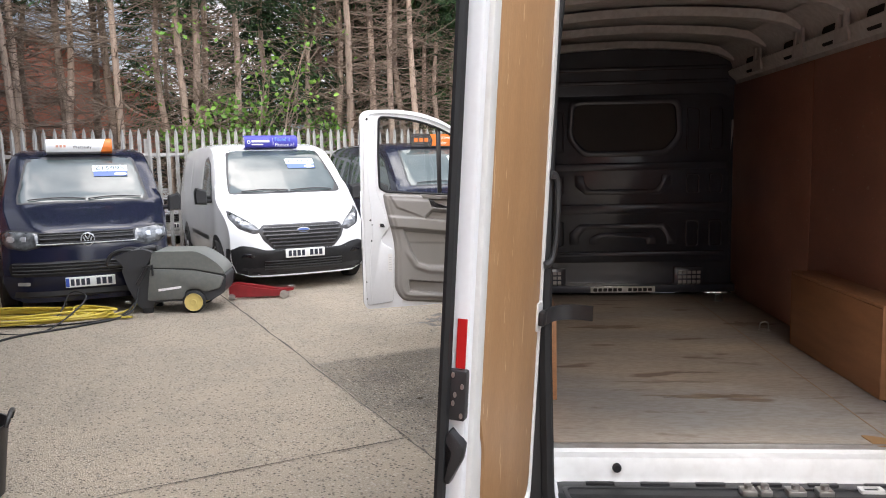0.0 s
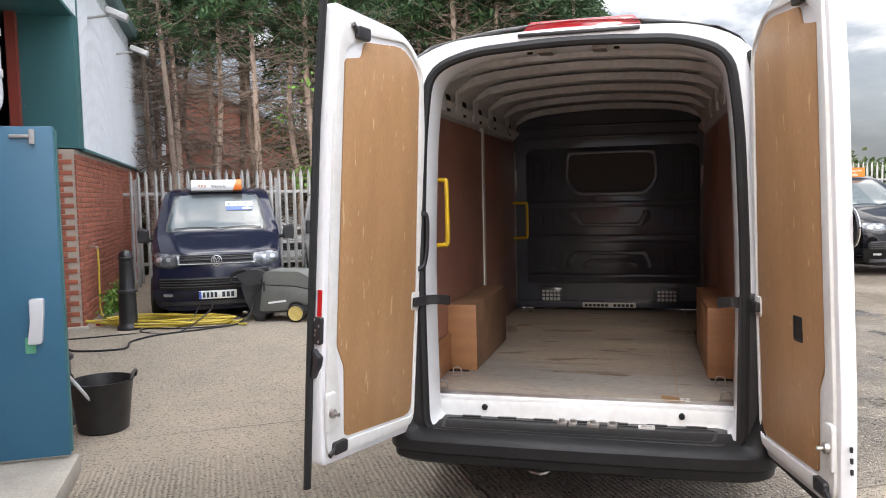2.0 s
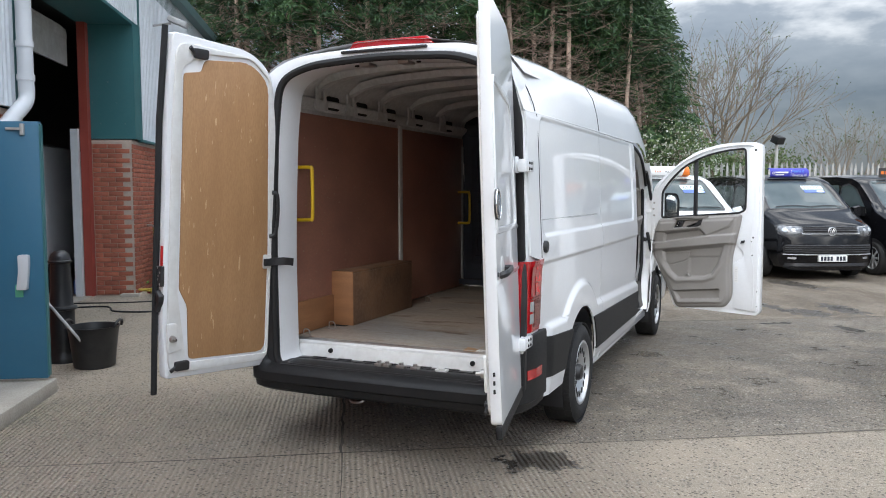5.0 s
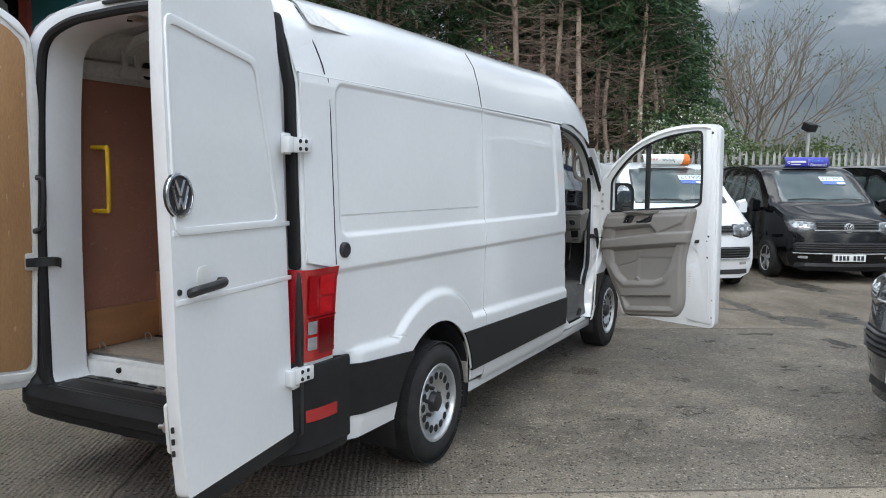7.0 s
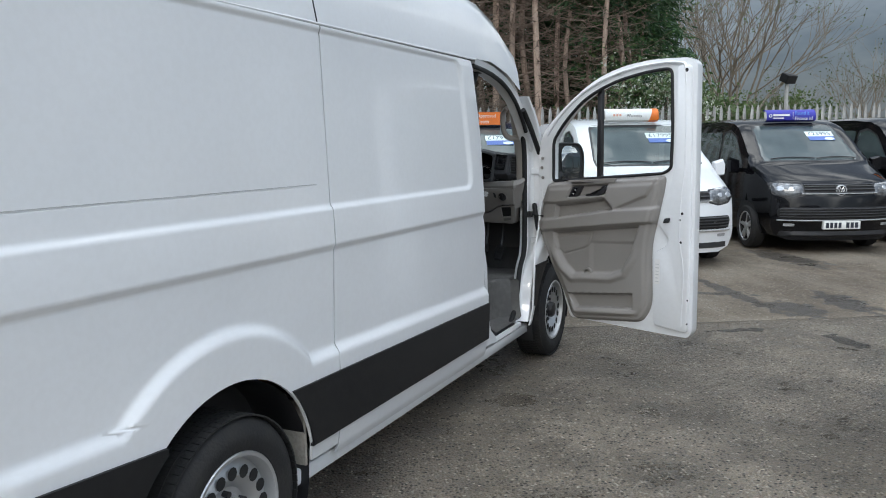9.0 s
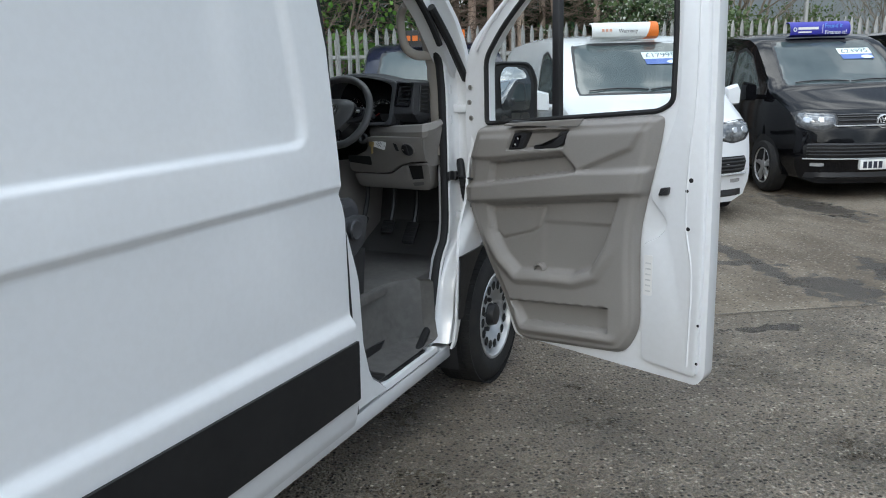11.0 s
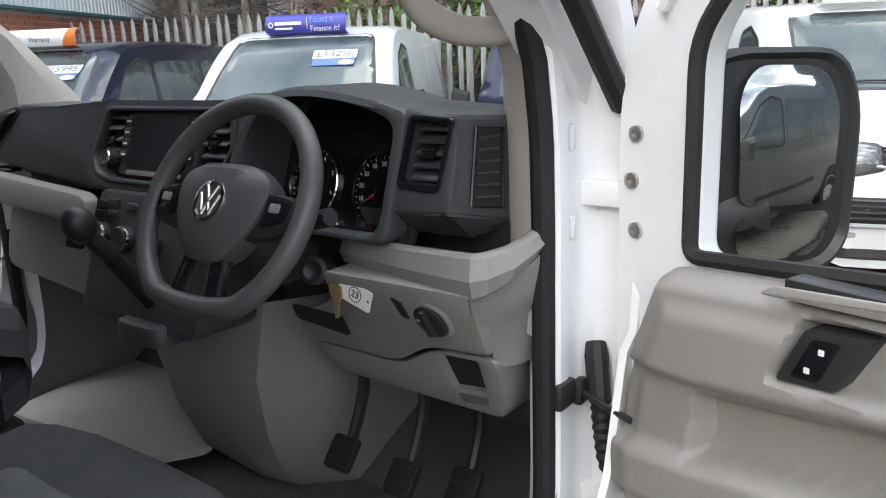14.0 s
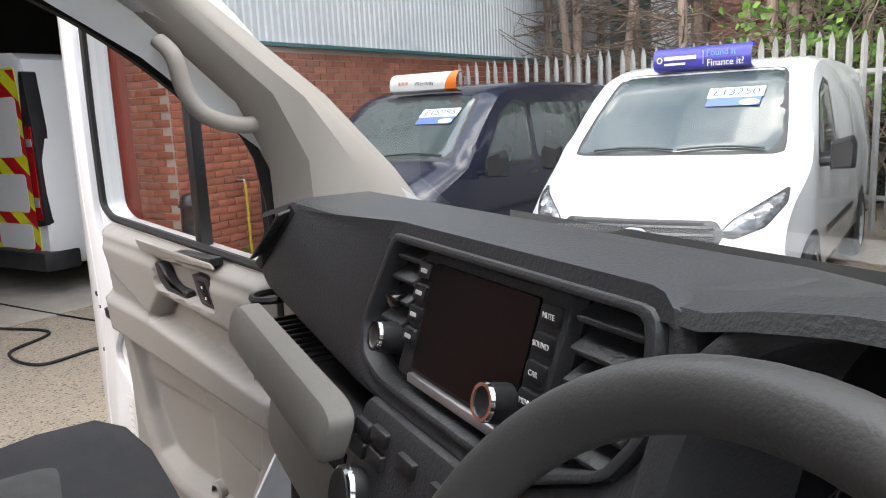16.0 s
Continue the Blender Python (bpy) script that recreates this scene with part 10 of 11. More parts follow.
for s in (-1, 1):
    for k in range(-1, 10):
        P0 = [(0.0, 0.44), (0.79, 0.44), (0.80, 1.6), (0.73, 2.28), (0.0, 2.28)]
        z0 = 0.36 * k
        P0 = clip_poly(clip_poly(P0, -0.75, -1, -(z0 + 0.55)), 0.75, 1, z0 + 0.73)
        if len(P0) > 2:
            bm = B()
            plate(bm, [(s * x, z) for x, z in P0], -0.0085, -0.011, "y")
            part("chevron", bm, CHEV_RED, sv)
for s in (-1, 1):
    for a, b in ((0.48, 0.74), (0.86, 1.25), (1.42, 2.02)):
        bm = B()
        plate(bm, rr(s * 0.39 - 0.33, a, s * 0.39 + 0.31, b, 0.05), -0.0115, -0.016, "y")
        part("rear_panel", bm, CAR_WHITE, sv)
    bm = B()
    plate(bm, soft([(s * 0.83, 0.72), (s * 0.985, 0.74), (s * 0.97, 1.7), (s * 0.91, 2.25), (s * 0.85, 2.25), (s * 0.80, 1.7)], 0.03), -0.03, 0.12, "y", bevel=0.01)
    part("lamp_housing", bm, BLACK_PLASTIC, sv)
    bm = B()
    plate(bm, rr(0.85, 0.80, 0.95, 1.72, 0.02) if s > 0 else rr(-0.95, 0.80, -0.85, 1.72, 0.02), -0.045, -0.03, "y", bevel=0.01)
    lamp = part("tail_lamp", bm, RED_LENS, sv)
    for a, b in ((0.92, 1.02), (1.52, 1.6)):
        bm = B()
        plate(bm, rr(0.855, a, 0.945, b, 0.01) if s > 0 else rr(-0.945, a, -0.855, b, 0.01), -0.05, -0.044, "y")
        part("clear_lens", bm, CLEAR_LENS, lamp)
bm = B()
box(bm, -0.99, 0.99, -0.10, 0.3, 0.27, 0.47, 0.03)
part("bumper", bm, BLACK_PLASTIC, sv)
for s in (-1, 1):
    for y in (0.95, 4.45):
        bm = B()
        lathe(bm, [(-0.1, 0.0), (-0.1, 0.25), (-0.08, 0.33), (0.08, 0.33), (0.1, 0.25), (0.1, 0.0)], 24, "x", (s * 0.90, y, 0.33))
        part("wheel", bm, TYRE, sv)
    bm = B()
    box(bm, s * 1.1 - 0.1, s * 1.1 + 0.1, 4.05, 4.15, 1.35, 1.65, 0.02)
    part("mirror", bm, BLACK_PLASTIC, sv)
    bm = B()
    plate(bm, soft([(3.3, 1.3), (4.2, 1.3), (3.95, 1.9), (3.3, 1.95)], 0.05), s * 0.94, s * 0.985, "x")
    part("side_window", bm, CAR_GLASS, sv)
bm = B()
lathe(bm, [(0.0, 0.0), (0.0, 0.045), (0.02, 0.05), (0.2, 0.05), (0.25, 0.02), (0.3, 0.018), (0.3, 0.0)], 16, "z")
bottle = solid("oil_bottle", bm, PRICE_BLUE, "blue plastic oil bottle with a red cap beside the door post", "bottle", m=GRID @ pose(-4.55, 8.05, 0.012))
bm = B()
lathe(bm, [(0.3, 0.0), (0.3, 0.024), (0.34, 0.022), (0.34, 0.0)], 12, "z")
part("cap", bm, JACK_RED, bottle, "red cap")
# grey van whose bumper corner juts in from the other side of the lane
GREY_PAINT = material("grey_car_paint", (0.06, 0.065, 0.07), 0.25, 0.2, coat=1.0, other=(0.07, 0.075, 0.08), scale=2)
parked_van("boxy", GRID @ pose(4.22, 0.36, 0, 0, 0, -90), GREY_PAINT, "dark grey van parked across the lane", group="vans across the lane")
parked_van("slant", GRID @ pose(12.6, -3.4, 0, 0, 0, 62) @ Matrix.Diagonal((0.88, 0.88, 0.84, 1)), NAVY, "dark blue people carrier by the side fence", group="vans across the lane", name="people_carrier")
parked_van("slant", GRID @ pose(13.4, -7.6, 0, 0, 0, -60) @ Matrix.Diagonal((0.9, 0.9, 0.88, 1)), CAR_WHITE, "white van parked by the side fence", group="vans across the lane")


# ---- trees and distance ----
def leaf_material(name, a, b, rough=0.6):
    """Leaves that differ piece by piece and let some light through."""
    mt = bpy.data.materials.new(name)
    mt.use_nodes = True
    N, L = mt.node_tree.nodes, mt.node_tree.links
    bs = N["Principled BSDF"]
    geo = N.new("ShaderNodeNewGeometry")
    oi = N.new("ShaderNodeObjectInfo")
    mx = N.new("ShaderNodeMix")
    mx.data_type = "RGBA"
    mx.inputs[6].default_value, mx.inputs[7].default_value = (*a, 1), (*b, 1)
    L.new(geo.outputs["Random Per Island"], mx.inputs[0])
    hv = N.new("ShaderNodeHueSaturation")
    mr = N.new("ShaderNodeMapRange")
    mr.inputs["To Min"].default_value, mr.inputs["To Max"].default_value = 0.75, 1.3
    L.new(oi.outputs["Random"], mr.inputs["Value"])
    L.new(mr.outputs["Result"], hv.inputs["Value"])
    L.new(mx.outputs[2], hv.inputs["Color"])
    L.new(hv.outputs["Color"], bs.inputs["Base Color"])
    bs.inputs["Roughness"].default_value = rough
    tr, add = N.new("ShaderNodeBsdfTranslucent"), N.new("ShaderNodeMixShader")
    add.inputs[0].default_value = 0.25
    L.new(hv.outputs["Color"], tr.inputs["Color"])
    L.new(bs.outputs[0], add.inputs[1])
    L.new(tr.outputs[0], add.inputs[2])
    L.new(add.outputs[0], N["Material Output"].inputs["Surface"])
    return mt


PINE_LEAF = leaf_material("conifer_needles", (0.020, 0.055, 0.026), (0.055, 0.115, 0.035))
GREEN_LEAF = leaf_material("bright_maple_leaves", (0.09, 0.22, 0.03), (0.20, 0.36, 0.06))
SHRUB_LEAF = leaf_material("shrub_leaves", (0.05, 0.09, 0.03), (0.12, 0.17, 0.06))
BLOSSOM = leaf_material("white_blossom", (0.55, 0.56, 0.50), (0.35, 0.40, 0.28))
DRY_LEAF = leaf_material("dry_undergrowth", (0.06, 0.045, 0.028), (0.055, 0.075, 0.03))
BARK = material("pinkish_pine_bark", (0.40, 0.29, 0.225), 0.9, other=(0.22, 0.16, 0.125), scale=5, stretch=(3, 3, 0.7), amount=0.8, fine=(0.48, 0.40, 0.33), fine_scale=30, fine_amount=0.4, bump=0.6, bump_scale=25, vary=0.2)
TWIG = material("dead_twigs", (0.24, 0.18, 0.14), 0.9, other=(0.15, 0.115, 0.09), scale=6)
GREY_TWIG = material("grey_twigs", (0.22, 0.19, 0.15), 0.9, other=(0.15, 0.13, 0.10), scale=6)


def leaf_mesh(name, centres, size, mat, seed, droop=0.0, outward=None, long=1.6):
    """Many small four-cornered leaves, each a folded quad round a centre."""
    r = np.random.default_rng(seed)
    C = np.asarray(centres, dtype=float)
    n = len(C)
    d = r.normal(size=(n, 3))
    if outward is not None:
        d = d * 0.6 + outward
    d[:, 2] -= droop
    d /= np.linalg.norm(d, axis=1)[:, None]
    s = np.cross(d, r.normal(size=(n, 3)))
    s /= np.linalg.norm(s, axis=1)[:, None] + 1e-9
    w = np.cross(d, s)
    k = size * r.uniform(0.6, 1.35, size=(n, 1))
    a, b, c, e = C - d * k * long / 2, C + s * k / 2 + w * k * 0.12, C + d * k * long / 2, C - s * k / 2 + w * k * 0.12
    V = np.stack([a, b, c, e], 1).reshape(-1, 3)
    F = np.arange(4 * n).reshape(-1, 4)
    me = bpy.data.meshes.new(name)
    me.from_pydata(V.tolist(), [], F.tolist())
    me.materials.append(mat)
    return me


def sticks_mesh(name, lines, mat, n=4):
    """Thin tapered rods along lines of (point, radius)."""
    V, F = [], []
    for line in lines:
        base = len(V)
        for i, (p, r) in enumerate(line):
            q = line[min(i + 1, len(line) - 1)][0] - line[max(i - 1, 0)][0]
            q = q.normalized() if q.length > 1e-6 else Vector((0, 0, 1))
            s = q.cross(Vector((0.3, 0.2, 0.93))).normalized()
            w = q.cross(s)
            for j in range(n):
                a = 2 * math.pi * j / n
                V.append(tuple(p + r * (math.cos(a) * s + math.sin(a) * w)))
        for i in range(len(line) - 1):
            for j in range(n):
                k = (j + 1) % n
                F.append((base + i * n + j, base + i * n + k, base + (i + 1) * n + k, base + (i + 1) * n + j))
    me = bpy.data.meshes.new(name)
    me.from_pydata(V, [], F)
    me.polygons.foreach_set("use_smooth", [True] * len(F))
    me.materials.append(mat)
    return me


def pine_crown(seed, z0, z1, width, sprays):
    """Branches in whorls with hanging sprays of needles."""
    rnd = random.Random(seed)
    pts, out = [], []
    z = z0
    while z < z1:
        f = (z - z0) / (z1 - z0)
        reach = width * (0.55 + 0.6 * min(1, f * 5)) * (1 - f) ** 0.65 + 0.12
        for b in range(rnd.randint(4, 6)):
            if rnd.random() < 0.16 * (1 - f):
                continue
            a = rnd.uniform(0, 2 * math.pi)
            ln = reach * rnd.uniform(0.55, 1.2)
            dz = rnd.uniform(-0.25, 0.2)
            for k in range(int(sprays * ln / width) + 4):
                t = rnd.random() ** 0.6
                sp = 0.30 * (1 - 0.45 * t)
                pts.append((math.cos(a) * ln * t + rnd.gauss(0, sp * 0.55), math.sin(a) * ln * t + rnd.gauss(0, sp * 0.55), z + dz * t + 0.18 * math.sin(t * 2.4) - 0.34 * t * t + rnd.gauss(0, 0.09)))
                out.append((math.cos(a), math.sin(a), -0.1))
        z += rnd.uniform(0.19, 0.3)
    return np.array(pts), np.array(out)


def dead_branches(seed, z0, z1, count):
    rnd = random.Random(seed)
    lines = []
    for k in range(count):
        z, a, ln = rnd.uniform(z0, z1), rnd.uniform(0, 2 * math.pi), rnd.uniform(0.5, 1.7)
        lift = rnd.uniform(-0.55, 0.35)
        line = []
        side = rnd.uniform(-0.35, 0.35)
        for i in range(5):
            t = i / 4
            line.append((Vector((math.cos(a + side * t) * ln * t, math.sin(a + side * t) * ln * t, z + lift * t * ln + 0.25 * t * t * ln)), 0.013 * (1 - 0.8 * t)))
        lines.append(line)
        for q in range(3):
            p, r = line[rnd.randint(1, 3)]
            e = p + Vector((math.cos(a) * 0.3 + rnd.gauss(0, 0.2), math.sin(a) * 0.3 + rnd.gauss(0, 0.2), rnd.gauss(0, 0.16)))
            lines.append([(p, r * 0.7), (p.lerp(e, 0.5) + Vector((0, 0, 0.03)), r * 0.5), (e, 0.002)])
    return lines


CROWNS, TRUNKS, TWIGS = [], [], []
for i, (z0, z1, w, sp) in enumerate(((5.9, 11.2, 1.25, 60), (5.3, 10.4, 1.35, 60), (6.5, 11.7, 1.15, 60), (2.6, 9.2, 1.6, 66), (1.3, 8.6, 1.7, 66))):
    P, O = pine_crown(50 + i, z0, z1, w, sp)
    CROWNS.append(leaf_mesh("crown", P, 0.046, PINE_LEAF, i, 0.3, O, 5.2))
    rnd = random.Random(70 + i)
    bend = [(rnd.gauss(0, 0.06), rnd.gauss(0, 0.06)) for _ in range(6)]
    bm = B()
    line = curve_pts([(bend[k][0] if k else 0, bend[k][1] if k else 0, z1 * k / 5.2) for k in range(6)], 3)
    tube(bm, line, [0.088 * (1 - 0.72 * j / len(line)) * (1.25 if j == 0 else 1) for j in range(len(line))], 10)
    TRUNKS.append(finish("trunk", bm, BARK))
    TWIGS.append(sticks_mesh("dead_branches", dead_branches(90 + i, 0.9, max(z0 + 1.0, 3.2), 130 if i < 3 else 40), TWIG))


def pine(u, v, kind, turn, size=1.0, label="tall thin pine with a bare pinkish trunk and dark crown", group="pines behind the fence"):
    root = thing("pine_tree", GRID @ pose(u, v, 0, 0, 0, turn) @ Matrix.Diagonal((size, size, size, 1)), label, "tree", group)
    for name, me in (("trunk", TRUNKS[kind]), ("branchwork", TWIGS[kind]), ("crown", CROWNS[kind])):
        ob = new(name, me)
        ob.parent = root
    return root


rnd = random.Random(12)
ROW = (-3.35, -2.84, -2.62, -1.94, -1.57, -1.16, -0.77, 0.0, 0.47, 0.77, 0.99, 1.6, 3.17, 3.52, 3.95, 4.1, 4.45, 4.74, 5.13, 5.42, 5.69, 6.13, 6.44, 6.88, 7.22, 7.5)
for i, u in enumerate(ROW):
    dv = rnd.uniform(-0.5, 0.9)
    pine(u + dv * 0.25, 15.5 + dv, i % 3, rnd.uniform(0, 360), rnd.uniform(0.92, 1.1) * (1.0 if u < 6.0 else 0.88))
for i in range(13):
    pine(-5.4 + 1.12 * i + rnd.uniform(-0.4, 0.4), 18.4 + rnd.uniform(-0.8, 1.2), (i % 2 if i < 5 else (3 if i % 3 else 0)), rnd.uniform(0, 360), rnd.uniform(0.9, 1.15), "dense dark green conifer in the second row", "conifers in the second row")
for u, v, k, s in ((2.4, 16.4, 4, 1.0), (6.4, 16.9, 3, 1.0), (8.0, 16.3, 4, 0.98), (8.75, 17.6, 4, 0.92), (7.4, 17.8, 3, 1.05), (7.1, 16.4, 4, 0.9), (7.75, 16.9, 4, 0.95), (8.5, 16.5, 4, 0.82), (9.2, 17.0, 4, 0.72), (5.6, 17.2, 3, 1.0), (4.6, 17.5, 3, 1.02)):
    pine(u, v, k, rnd.uniform(0, 360), s, "dense dark green conifer clothed low down", "conifers in the second row")


def clump(name, m, label, category, mat, centres, size, stems, bark=TWIG, extra=None):
    root = thing(name, m, label, category)
    ob = new("leaves", leaf_mesh("leaves", centres, size, mat, 5, 0.1, None, 1.3))
    ob.parent = root
    ob = new("stems", sticks_mesh("stems", stems, bark))
    ob.parent = root
    if extra is not None:
        ob = new("blossom", leaf_mesh("blossom", extra, 0.05, BLOSSOM, 8, 0, None, 1.1))
        ob.parent = root
    return root


def branching(rnd, p, d, ln, r, depth, lines, tips, spread=0.55):
    """A limb that forks on and on; the tips are kept."""
    line, q = [(p.copy(), r)], p.copy()
    for i in range(3):
        d = (d + Vector((rnd.gauss(0, 0.1), rnd.gauss(0, 0.1), rnd.gauss(0.03, 0.06)))).normalized()
        q = q + d * ln / 3
        line.append((q.copy(), r * (1 - 0.35 * (i + 1) / 3)))
    lines.append(line)
    if depth == 0:
        tips.append(q)
        return
    for k in range(rnd.choice((2, 3, 3))):
        nd = (d + Vector((rnd.gauss(0, spread), rnd.gauss(0, spread), rnd.gauss(0.08, spread * 0.6)))).normalized()
        branching(rnd, line[rnd.choice((2, 3, 3))][0], nd, ln * rnd.uniform(0.62, 0.85), r * 0.6, depth - 1, lines, tips, spread)


def bushy(seed, size, depth, start, leaves, blur):
    rnd = random.Random(seed)
    lines, tips = [], []
    for k in range(start):
        branching(rnd, Vector((rnd.gauss(0, 0.1), rnd.gauss(0, 0.1), 0)), Vector((rnd.gauss(0, 0.3), rnd.gauss(0, 0.3), 1)).normalized(), size * rnd.uniform(0.8, 1.1), 0.02 * size, depth, lines, tips)
    pts = [tuple(t + Vector((rnd.gauss(0, blur), rnd.gauss(0, blur), rnd.gauss(0, blur)))) for t in tips for _ in range(leaves)]
    return lines, np.array(pts), tips, rnd


lines, pts, tips, rnd2 = bushy(3, 1.05, 4, 4, 8, 0.14)
clump("maple_bush", GRID @ pose(2.05, 14.3, 0), "bright green leafy young maple behind the fence", "bush", GREEN_LEAF, pts, 0.085, lines)
lines, pts, tips, rnd2 = bushy(14, 1.9, 3, 3, 7, 0.2)
clump("maple_sapling", GRID @ pose(1.5, 15.0, 0), "tall bright green sapling between the pines", "tree", GREEN_LEAF, pts, 0.085, lines)
lines, pts, tips, rnd2 = bushy(8, 1.25, 4, 7, 8, 0.16)
bl = [tuple(t + Vector((rnd2.gauss(0, 0.1), rnd2.gauss(0, 0.1), rnd2.gauss(0, 0.1)))) for t in tips for _ in range(7)]
clump("blossom_shrub", GRID @ pose(8.35, 14.6, 0), "tall shrub with pale white spring blossom behind the fence", "shrub", SHRUB_LEAF, pts, 0.07, lines, TWIG, np.array(bl))
lines, pts, tips, rnd2 = bushy(21, 0.85, 4, 7, 9, 0.16)
clump("green_shrub", GRID @ pose(9.7, 15.2, 0), "olive green shrub beside the blossom", "shrub", SHRUB_LEAF, pts, 0.07, lines)
for (u, v, s, n, sd) in ((14.8, 25.0, 2.75, 7, 30), (20.3, 25.5, 1.7, 4, 31), (17.4, 26.5, 1.3, 4, 36)):
    rnd2 = random.Random(sd)
    lines, tips = [], []
    for k in range(n):
        branching(rnd2, Vector((rnd2.gauss(0, 0.25), rnd2.gauss(0, 0.25), 0)), Vector((rnd2.gauss(0, 0.22), rnd2.gauss(0, 0.22), 1)).normalized(), s, 0.035 * s, 5, lines, tips, 0.42)
    root = thing("bare_tree", GRID @ pose(u, v, 0), "bare grey-brown tree with fine spring twigs", "tree", "bare trees beyond the yard")
    ob = new("branchwork", sticks_mesh("limbs", lines, GREY_TWIG, 3))
    ob.parent = root
    ob = new("budding", leaf_mesh("budding", [tuple(t) for t in tips], 0.05, SHRUB_LEAF, 3))
    ob.parent = root
    tagged(ob, "", kind="stuff")
for u, v, s, sd in ((18.6, 26.0, 0.95, 41), (16.9, 24.5, 0.95, 42), (12.6, 24, 0.8, 43), (22.5, 28, 0.9, 44), (24.5, 27, 1.0, 45)):
    lines, pts, tips, rnd2 = bushy(sd, s, 4, 4, 8, 0.16)
    clump("young_tree", GRID @ pose(u, v, 0), "small fresh green tree beyond the fence", "tree", GREEN_LEAF if sd % 2 else SHRUB_LEAF, pts, 0.09, lines)
# undergrowth and the far hedge, which nobody could count
r = np.random.default_rng(6)
n = 26000
P = np.stack([r.uniform(-5, 10, n), 16.6 + r.normal(0, 0.5, n), 3.4 * r.random(n) ** 1.3], 1)
P[:, 2] *= 0.55 + 0.45 * np.sin(P[:, 0] * 1.7) * np.sin(P[:, 0] * 0.6 + 1)
ob = new("undergrowth", leaf_mesh("undergrowth", np.abs(P) * np.sign(P + 1e-9), 0.10, DRY_LEAF, 2, 0.2, None, 2.6))
ob.matrix_world = GRID
tagged(ob, "brown and green undergrowth between the pine trunks", "undergrowth", kind="stuff")
n = 30000
P = np.stack([r.uniform(8, 75, n), 33 + r.normal(0, 1.0, n), 4.2 * r.random(n) ** 0.8], 1)
P[:, 2] *= 0.6 + 0.25 * np.sin(P[:, 0] * 0.45) + 0.15 * np.sin(P[:, 0] * 1.3)
ob = new("far_hedge", leaf_mesh("far_hedge", P, 0.3, SHRUB_LEAF, 3))
ob.matrix_world = GRID
tagged(ob, "far green hedge along the horizon", "hedge", kind="stuff")
n = 900
P = np.stack([WALL_U + 0.12 + np.abs(r.normal(0, 0.1, n)), 9.9 + r.normal(0, 0.55, n), np.abs(r.normal(0, 0.16, n)) + 0.03], 1)
ob = new("wall_weeds", leaf_mesh("wall_weeds", P, 0.05, GREEN_LEAF, 4))
ob.matrix_world = GRID
tagged(ob, "green weeds growing at the foot of the brick wall", "weeds", kind="stuff")

# brick house behind the pines
HOUSE_BRICK = material("house_brick", (0.34, 0.12, 0.075), 0.85, other=(0.25, 0.09, 0.06), scale=2, fine=(0.45, 0.25, 0.18), fine_scale=14, fine_amount=0.3)
house = thing("brick_house", GRID @ pose(0, 25.5, 0), "red brick house with a dark pitched roof behind the pines", "house")
bm = B()
plate(bm, [(-9.0, 0), (1.4, 0), (1.4, 3.9), (-3.8, 6.4), (-9.0, 3.9)], 0, 8, "y")
part("wall", bm, HOUSE_BRICK, house)
for s in (-1, 1):
    bm = B()
    plate(bm, [(-3.8, 6.42), (-3.8 + s * 5.6, 3.72), (-3.8 + s * 5.6, 3.86), (-3.8, 6.58)], -0.3, 8.3, "y")
    part("roof_slope", bm, ROOF_GREY, house)
for x, z in ((-6.6, 1.0), (-3.0, 1.0), (-0.4, 1.0)):
    bm = B()
    box(bm, x - 0.55, x + 0.55, -0.05, -0.004, z, z + 1.2)
    w = part("window", bm, PVC, house)
    bm = B()
    box(bm, x - 0.47, x + 0.47, -0.056, -0.051, z + 0.08, z + 1.12)
    part("pane", bm, CAR_GLASS, w)

# floodlight mast beyond the fence
mast = thing("floodlight_mast", GRID @ pose(11.9, 16.0, 0), "thin grey mast with a boxy floodlight", "floodlight")
bm = B()
tube(bm, [(0, 0, 0), (0, 0, 2.95)], 0.045, 10)
part("pole", bm, GALV, mast)
bm = B()
plate(bm, rr(-0.16, -0.12, 0.16, 0.12, 0.02), 0, 0.2, "z", bevel=0.02, m=pose(0, 0, 3.0, 25, 0, 20))
box(bm, -0.03, 0.03, -0.03, 0.03, 2.9, 3.05)
part("lamp_box", bm, BUMPER_BLACK, mast)


# ---- single bricks of the workshop wall ----
def brick_mesh(face):
    bm = B()
    w, h, d = 0.215, 0.065, 0.02
    box(bm, -w / 2, w / 2, 0, d, -h / 2, h / 2, 0.003)
    for f in list(bm.faces):
        if all(v.co.y > d - 1e-4 for v in f.verts):
            bm.faces.remove(f)
    return finish("brick", bm, BRICK)


BRICK_ME = brick_mesh(0)
HALF_ME = BRICK_ME.copy()
HALF_ME.transform(Matrix.Diagonal((0.49, 1, 1, 1)))
COURSE, PITCH = 0.0745, 0.225
rnd = random.Random(77)


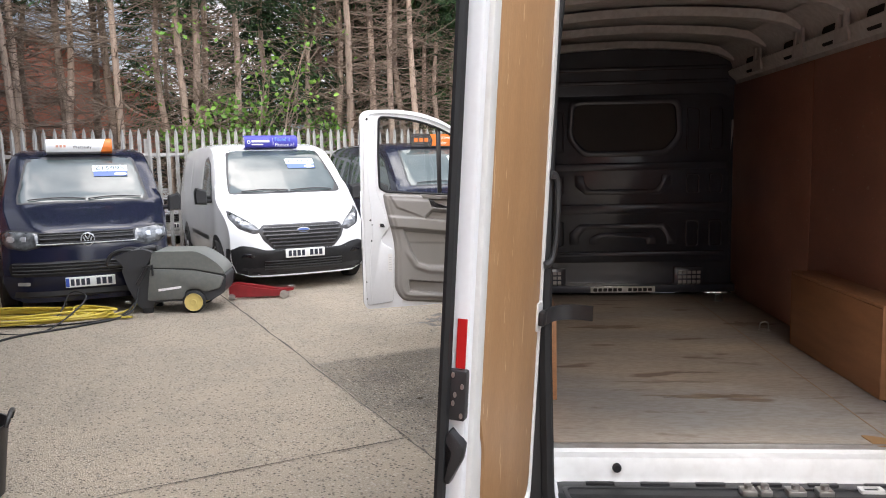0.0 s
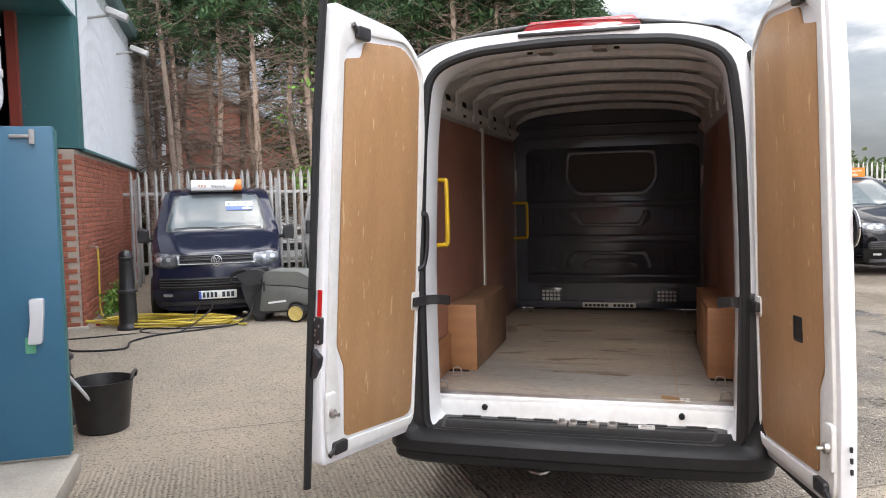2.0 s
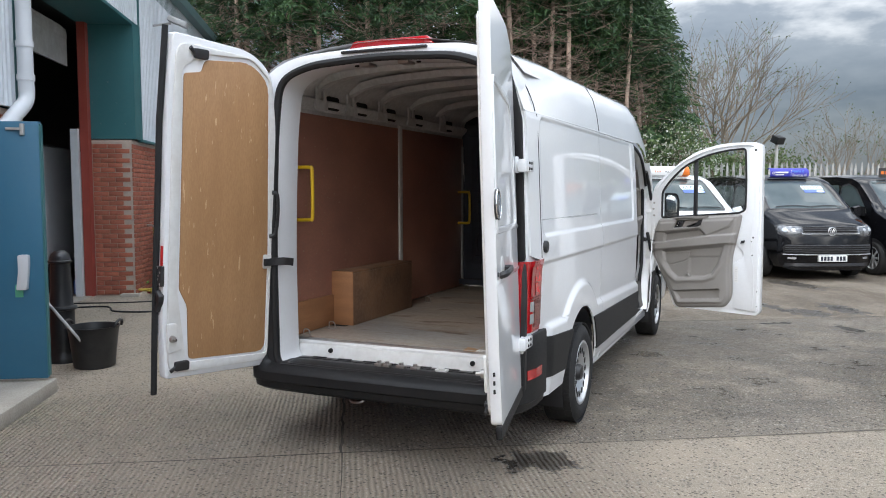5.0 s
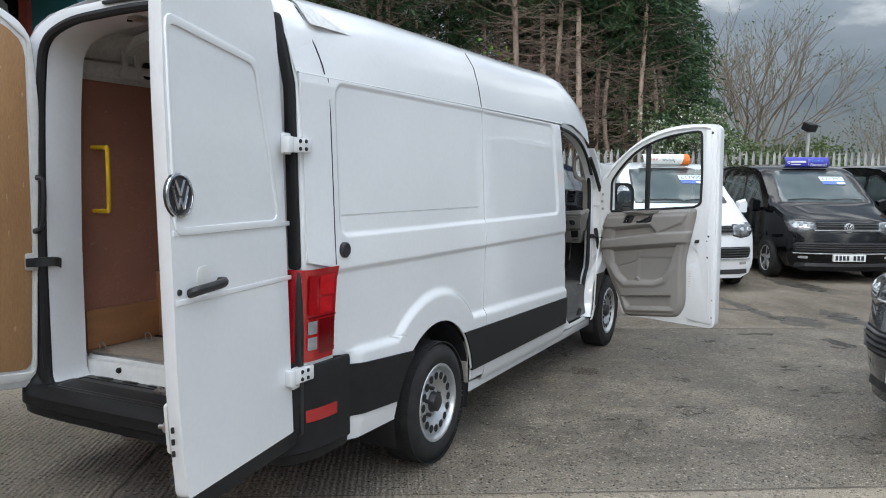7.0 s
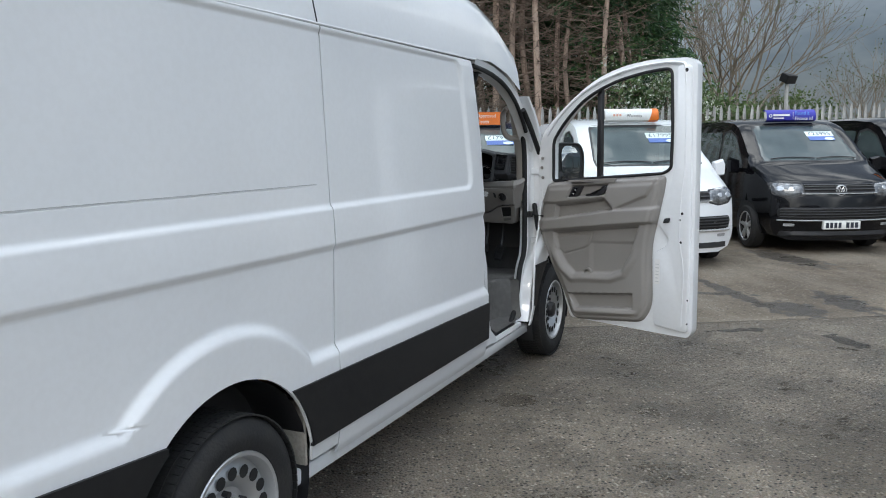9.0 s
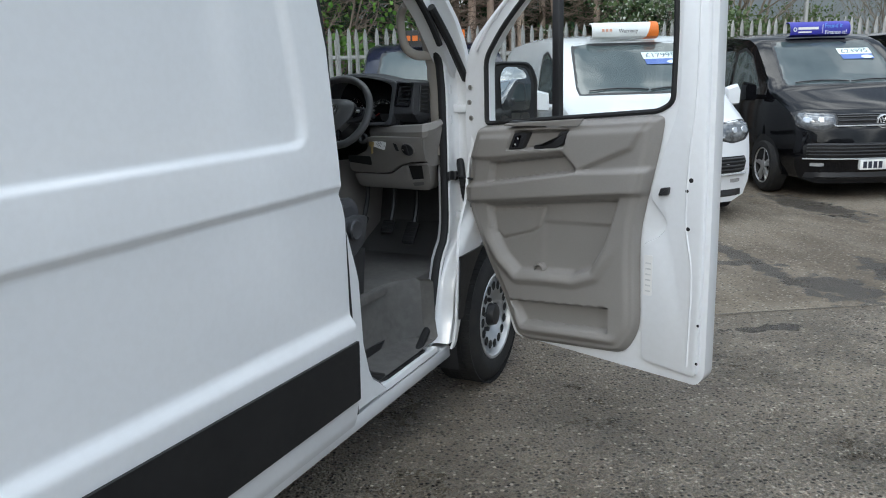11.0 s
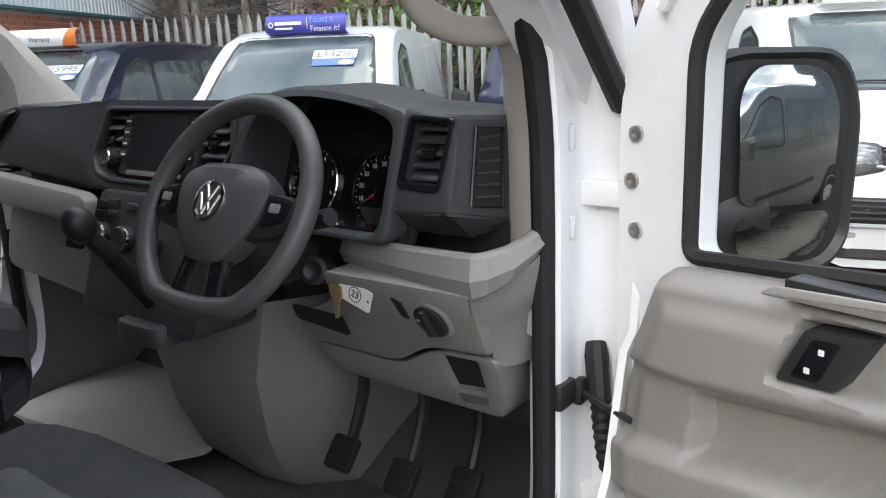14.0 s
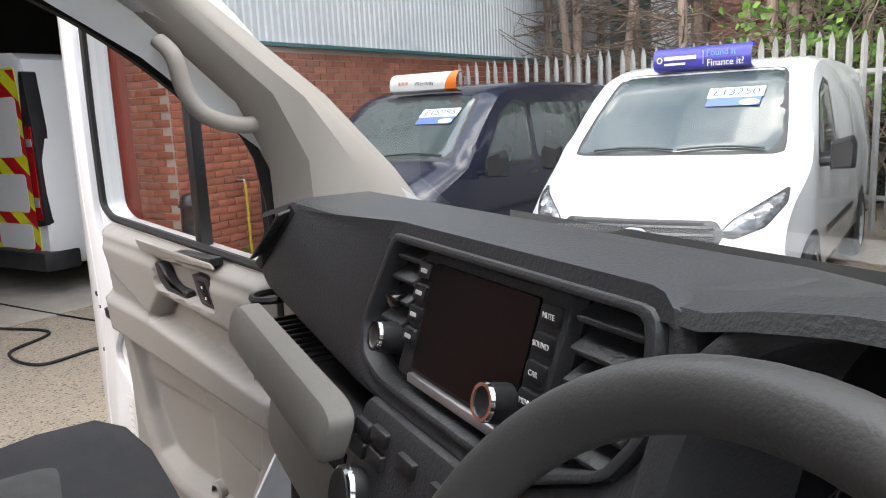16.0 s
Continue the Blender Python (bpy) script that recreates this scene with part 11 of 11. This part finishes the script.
def lay(parent, m, length, v_from, v_to, z_from, z_to, wall_from=0.0):
    """Bricks of stretcher bond on a face, x along it, as parts of the wall."""
    made = 0
    for c in range(int(z_from / COURSE), int(z_to / COURSE)):
        z = 0.04 + c * COURSE
        x = wall_from + (0.0 if c % 2 else PITCH / 2)
        if c % 2 == 0 and v_from <= wall_from:
            ob = new("brick", HALF_ME)
            ob.parent, ob.matrix_local = parent, m @ pose(wall_from + PITCH / 4, 0, z)
            made += 1
        while x + PITCH <= length + 0.02:
            if v_from <= x < v_to:
                ob = new("brick", BRICK_ME)
                ob.parent = parent
                ob.matrix_local = m @ pose(x + PITCH / 2, rnd.uniform(-0.0015, 0.0015), z + rnd.uniform(-0.001, 0.001), 0, rnd.uniform(-0.3, 0.3), 0)
                made += 1
            x += PITCH
    return made


def lay_rest(parent, m, length, skip_to, z_to):
    """The bricks past the single ones, joined."""
    V, F = [], []
    for c in range(int(z_to / COURSE)):
        x = 0.0 if c % 2 else PITCH / 2
        z = 0.04 + c * COURSE
        while x + PITCH <= length:
            if x >= skip_to:
                p = m @ Vector((x + PITCH / 2, rnd.uniform(-0.0015, 0.0015), z))
                ax, ay = m.to_3x3() @ Vector((0.1075, 0, 0)), m.to_3x3() @ Vector((0, 0.018, 0))
                k = len(V)
                az = Vector((0, 0, 0.0325))
                V.extend(tuple(p + s * ax + t * az) for s, t in ((-1, -1), (1, -1), (1, 1), (-1, 1)))
                V.extend(tuple(p + s * ax + t * az + ay) for s, t in ((-1, -1), (1, -1), (1, 1), (-1, 1)))
                F.extend(((k, k + 1, k + 2, k + 3), (k, k + 4, k + 5, k + 1), (k + 1, k + 5, k + 6, k + 2), (k + 2, k + 6, k + 7, k + 3), (k + 3, k + 7, k + 4, k)))
            x += PITCH
    me = bpy.data.meshes.new("brickwork")
    me.from_pydata(V, [], F)
    me.materials.append(BRICK_REST)
    ob = new("brickwork", me)
    ob.parent = parent
    return tagged(ob, "", kind="stuff")


def island_brick():
    mt = BRICK.copy()
    mt.name = "red_brick_joined"
    N, L = mt.node_tree.nodes, mt.node_tree.links
    oi = next(n for n in N if n.type == "OBJECT_INFO")
    geo = N.new("ShaderNodeNewGeometry")
    for link in list(L):
        if link.from_node == oi:
            to = link.to_socket
            if to.name == "Location":
                L.remove(link)
            else:
                L.new(geo.outputs["Random Per Island"], to)
    return mt


BRICK_REST = island_brick()
# the long face looks to +u: x runs along v, outward is the local -y
face = pose(WALL_U, OPEN_V1, 0, 0, 0, 90)
lay(brick_wall, face, 30, 0.0, 2.0, 0.0, BT - 0.02)
lay_rest(brick_wall, face, 26, 2.0, BT - 0.02)
# the pier's return looks to -v
lay(brick_wall, pose(WALL_U - RECESS + 0.01, OPEN_V1, 0), 0.62, 0.0, 0.62, 0.0, BT - 0.02)
near = pose(WALL_U, 1.62, 0, 0, 0, 90)
lay_rest(near_brick_wall, near, 2.1, 0.0, BT - 0.02)
near = pose(WALL_U, -6.0, 0, 0, 0, 90)
lay_rest(near_brick_wall, near, 6.5, 0.0, BT - 0.02)
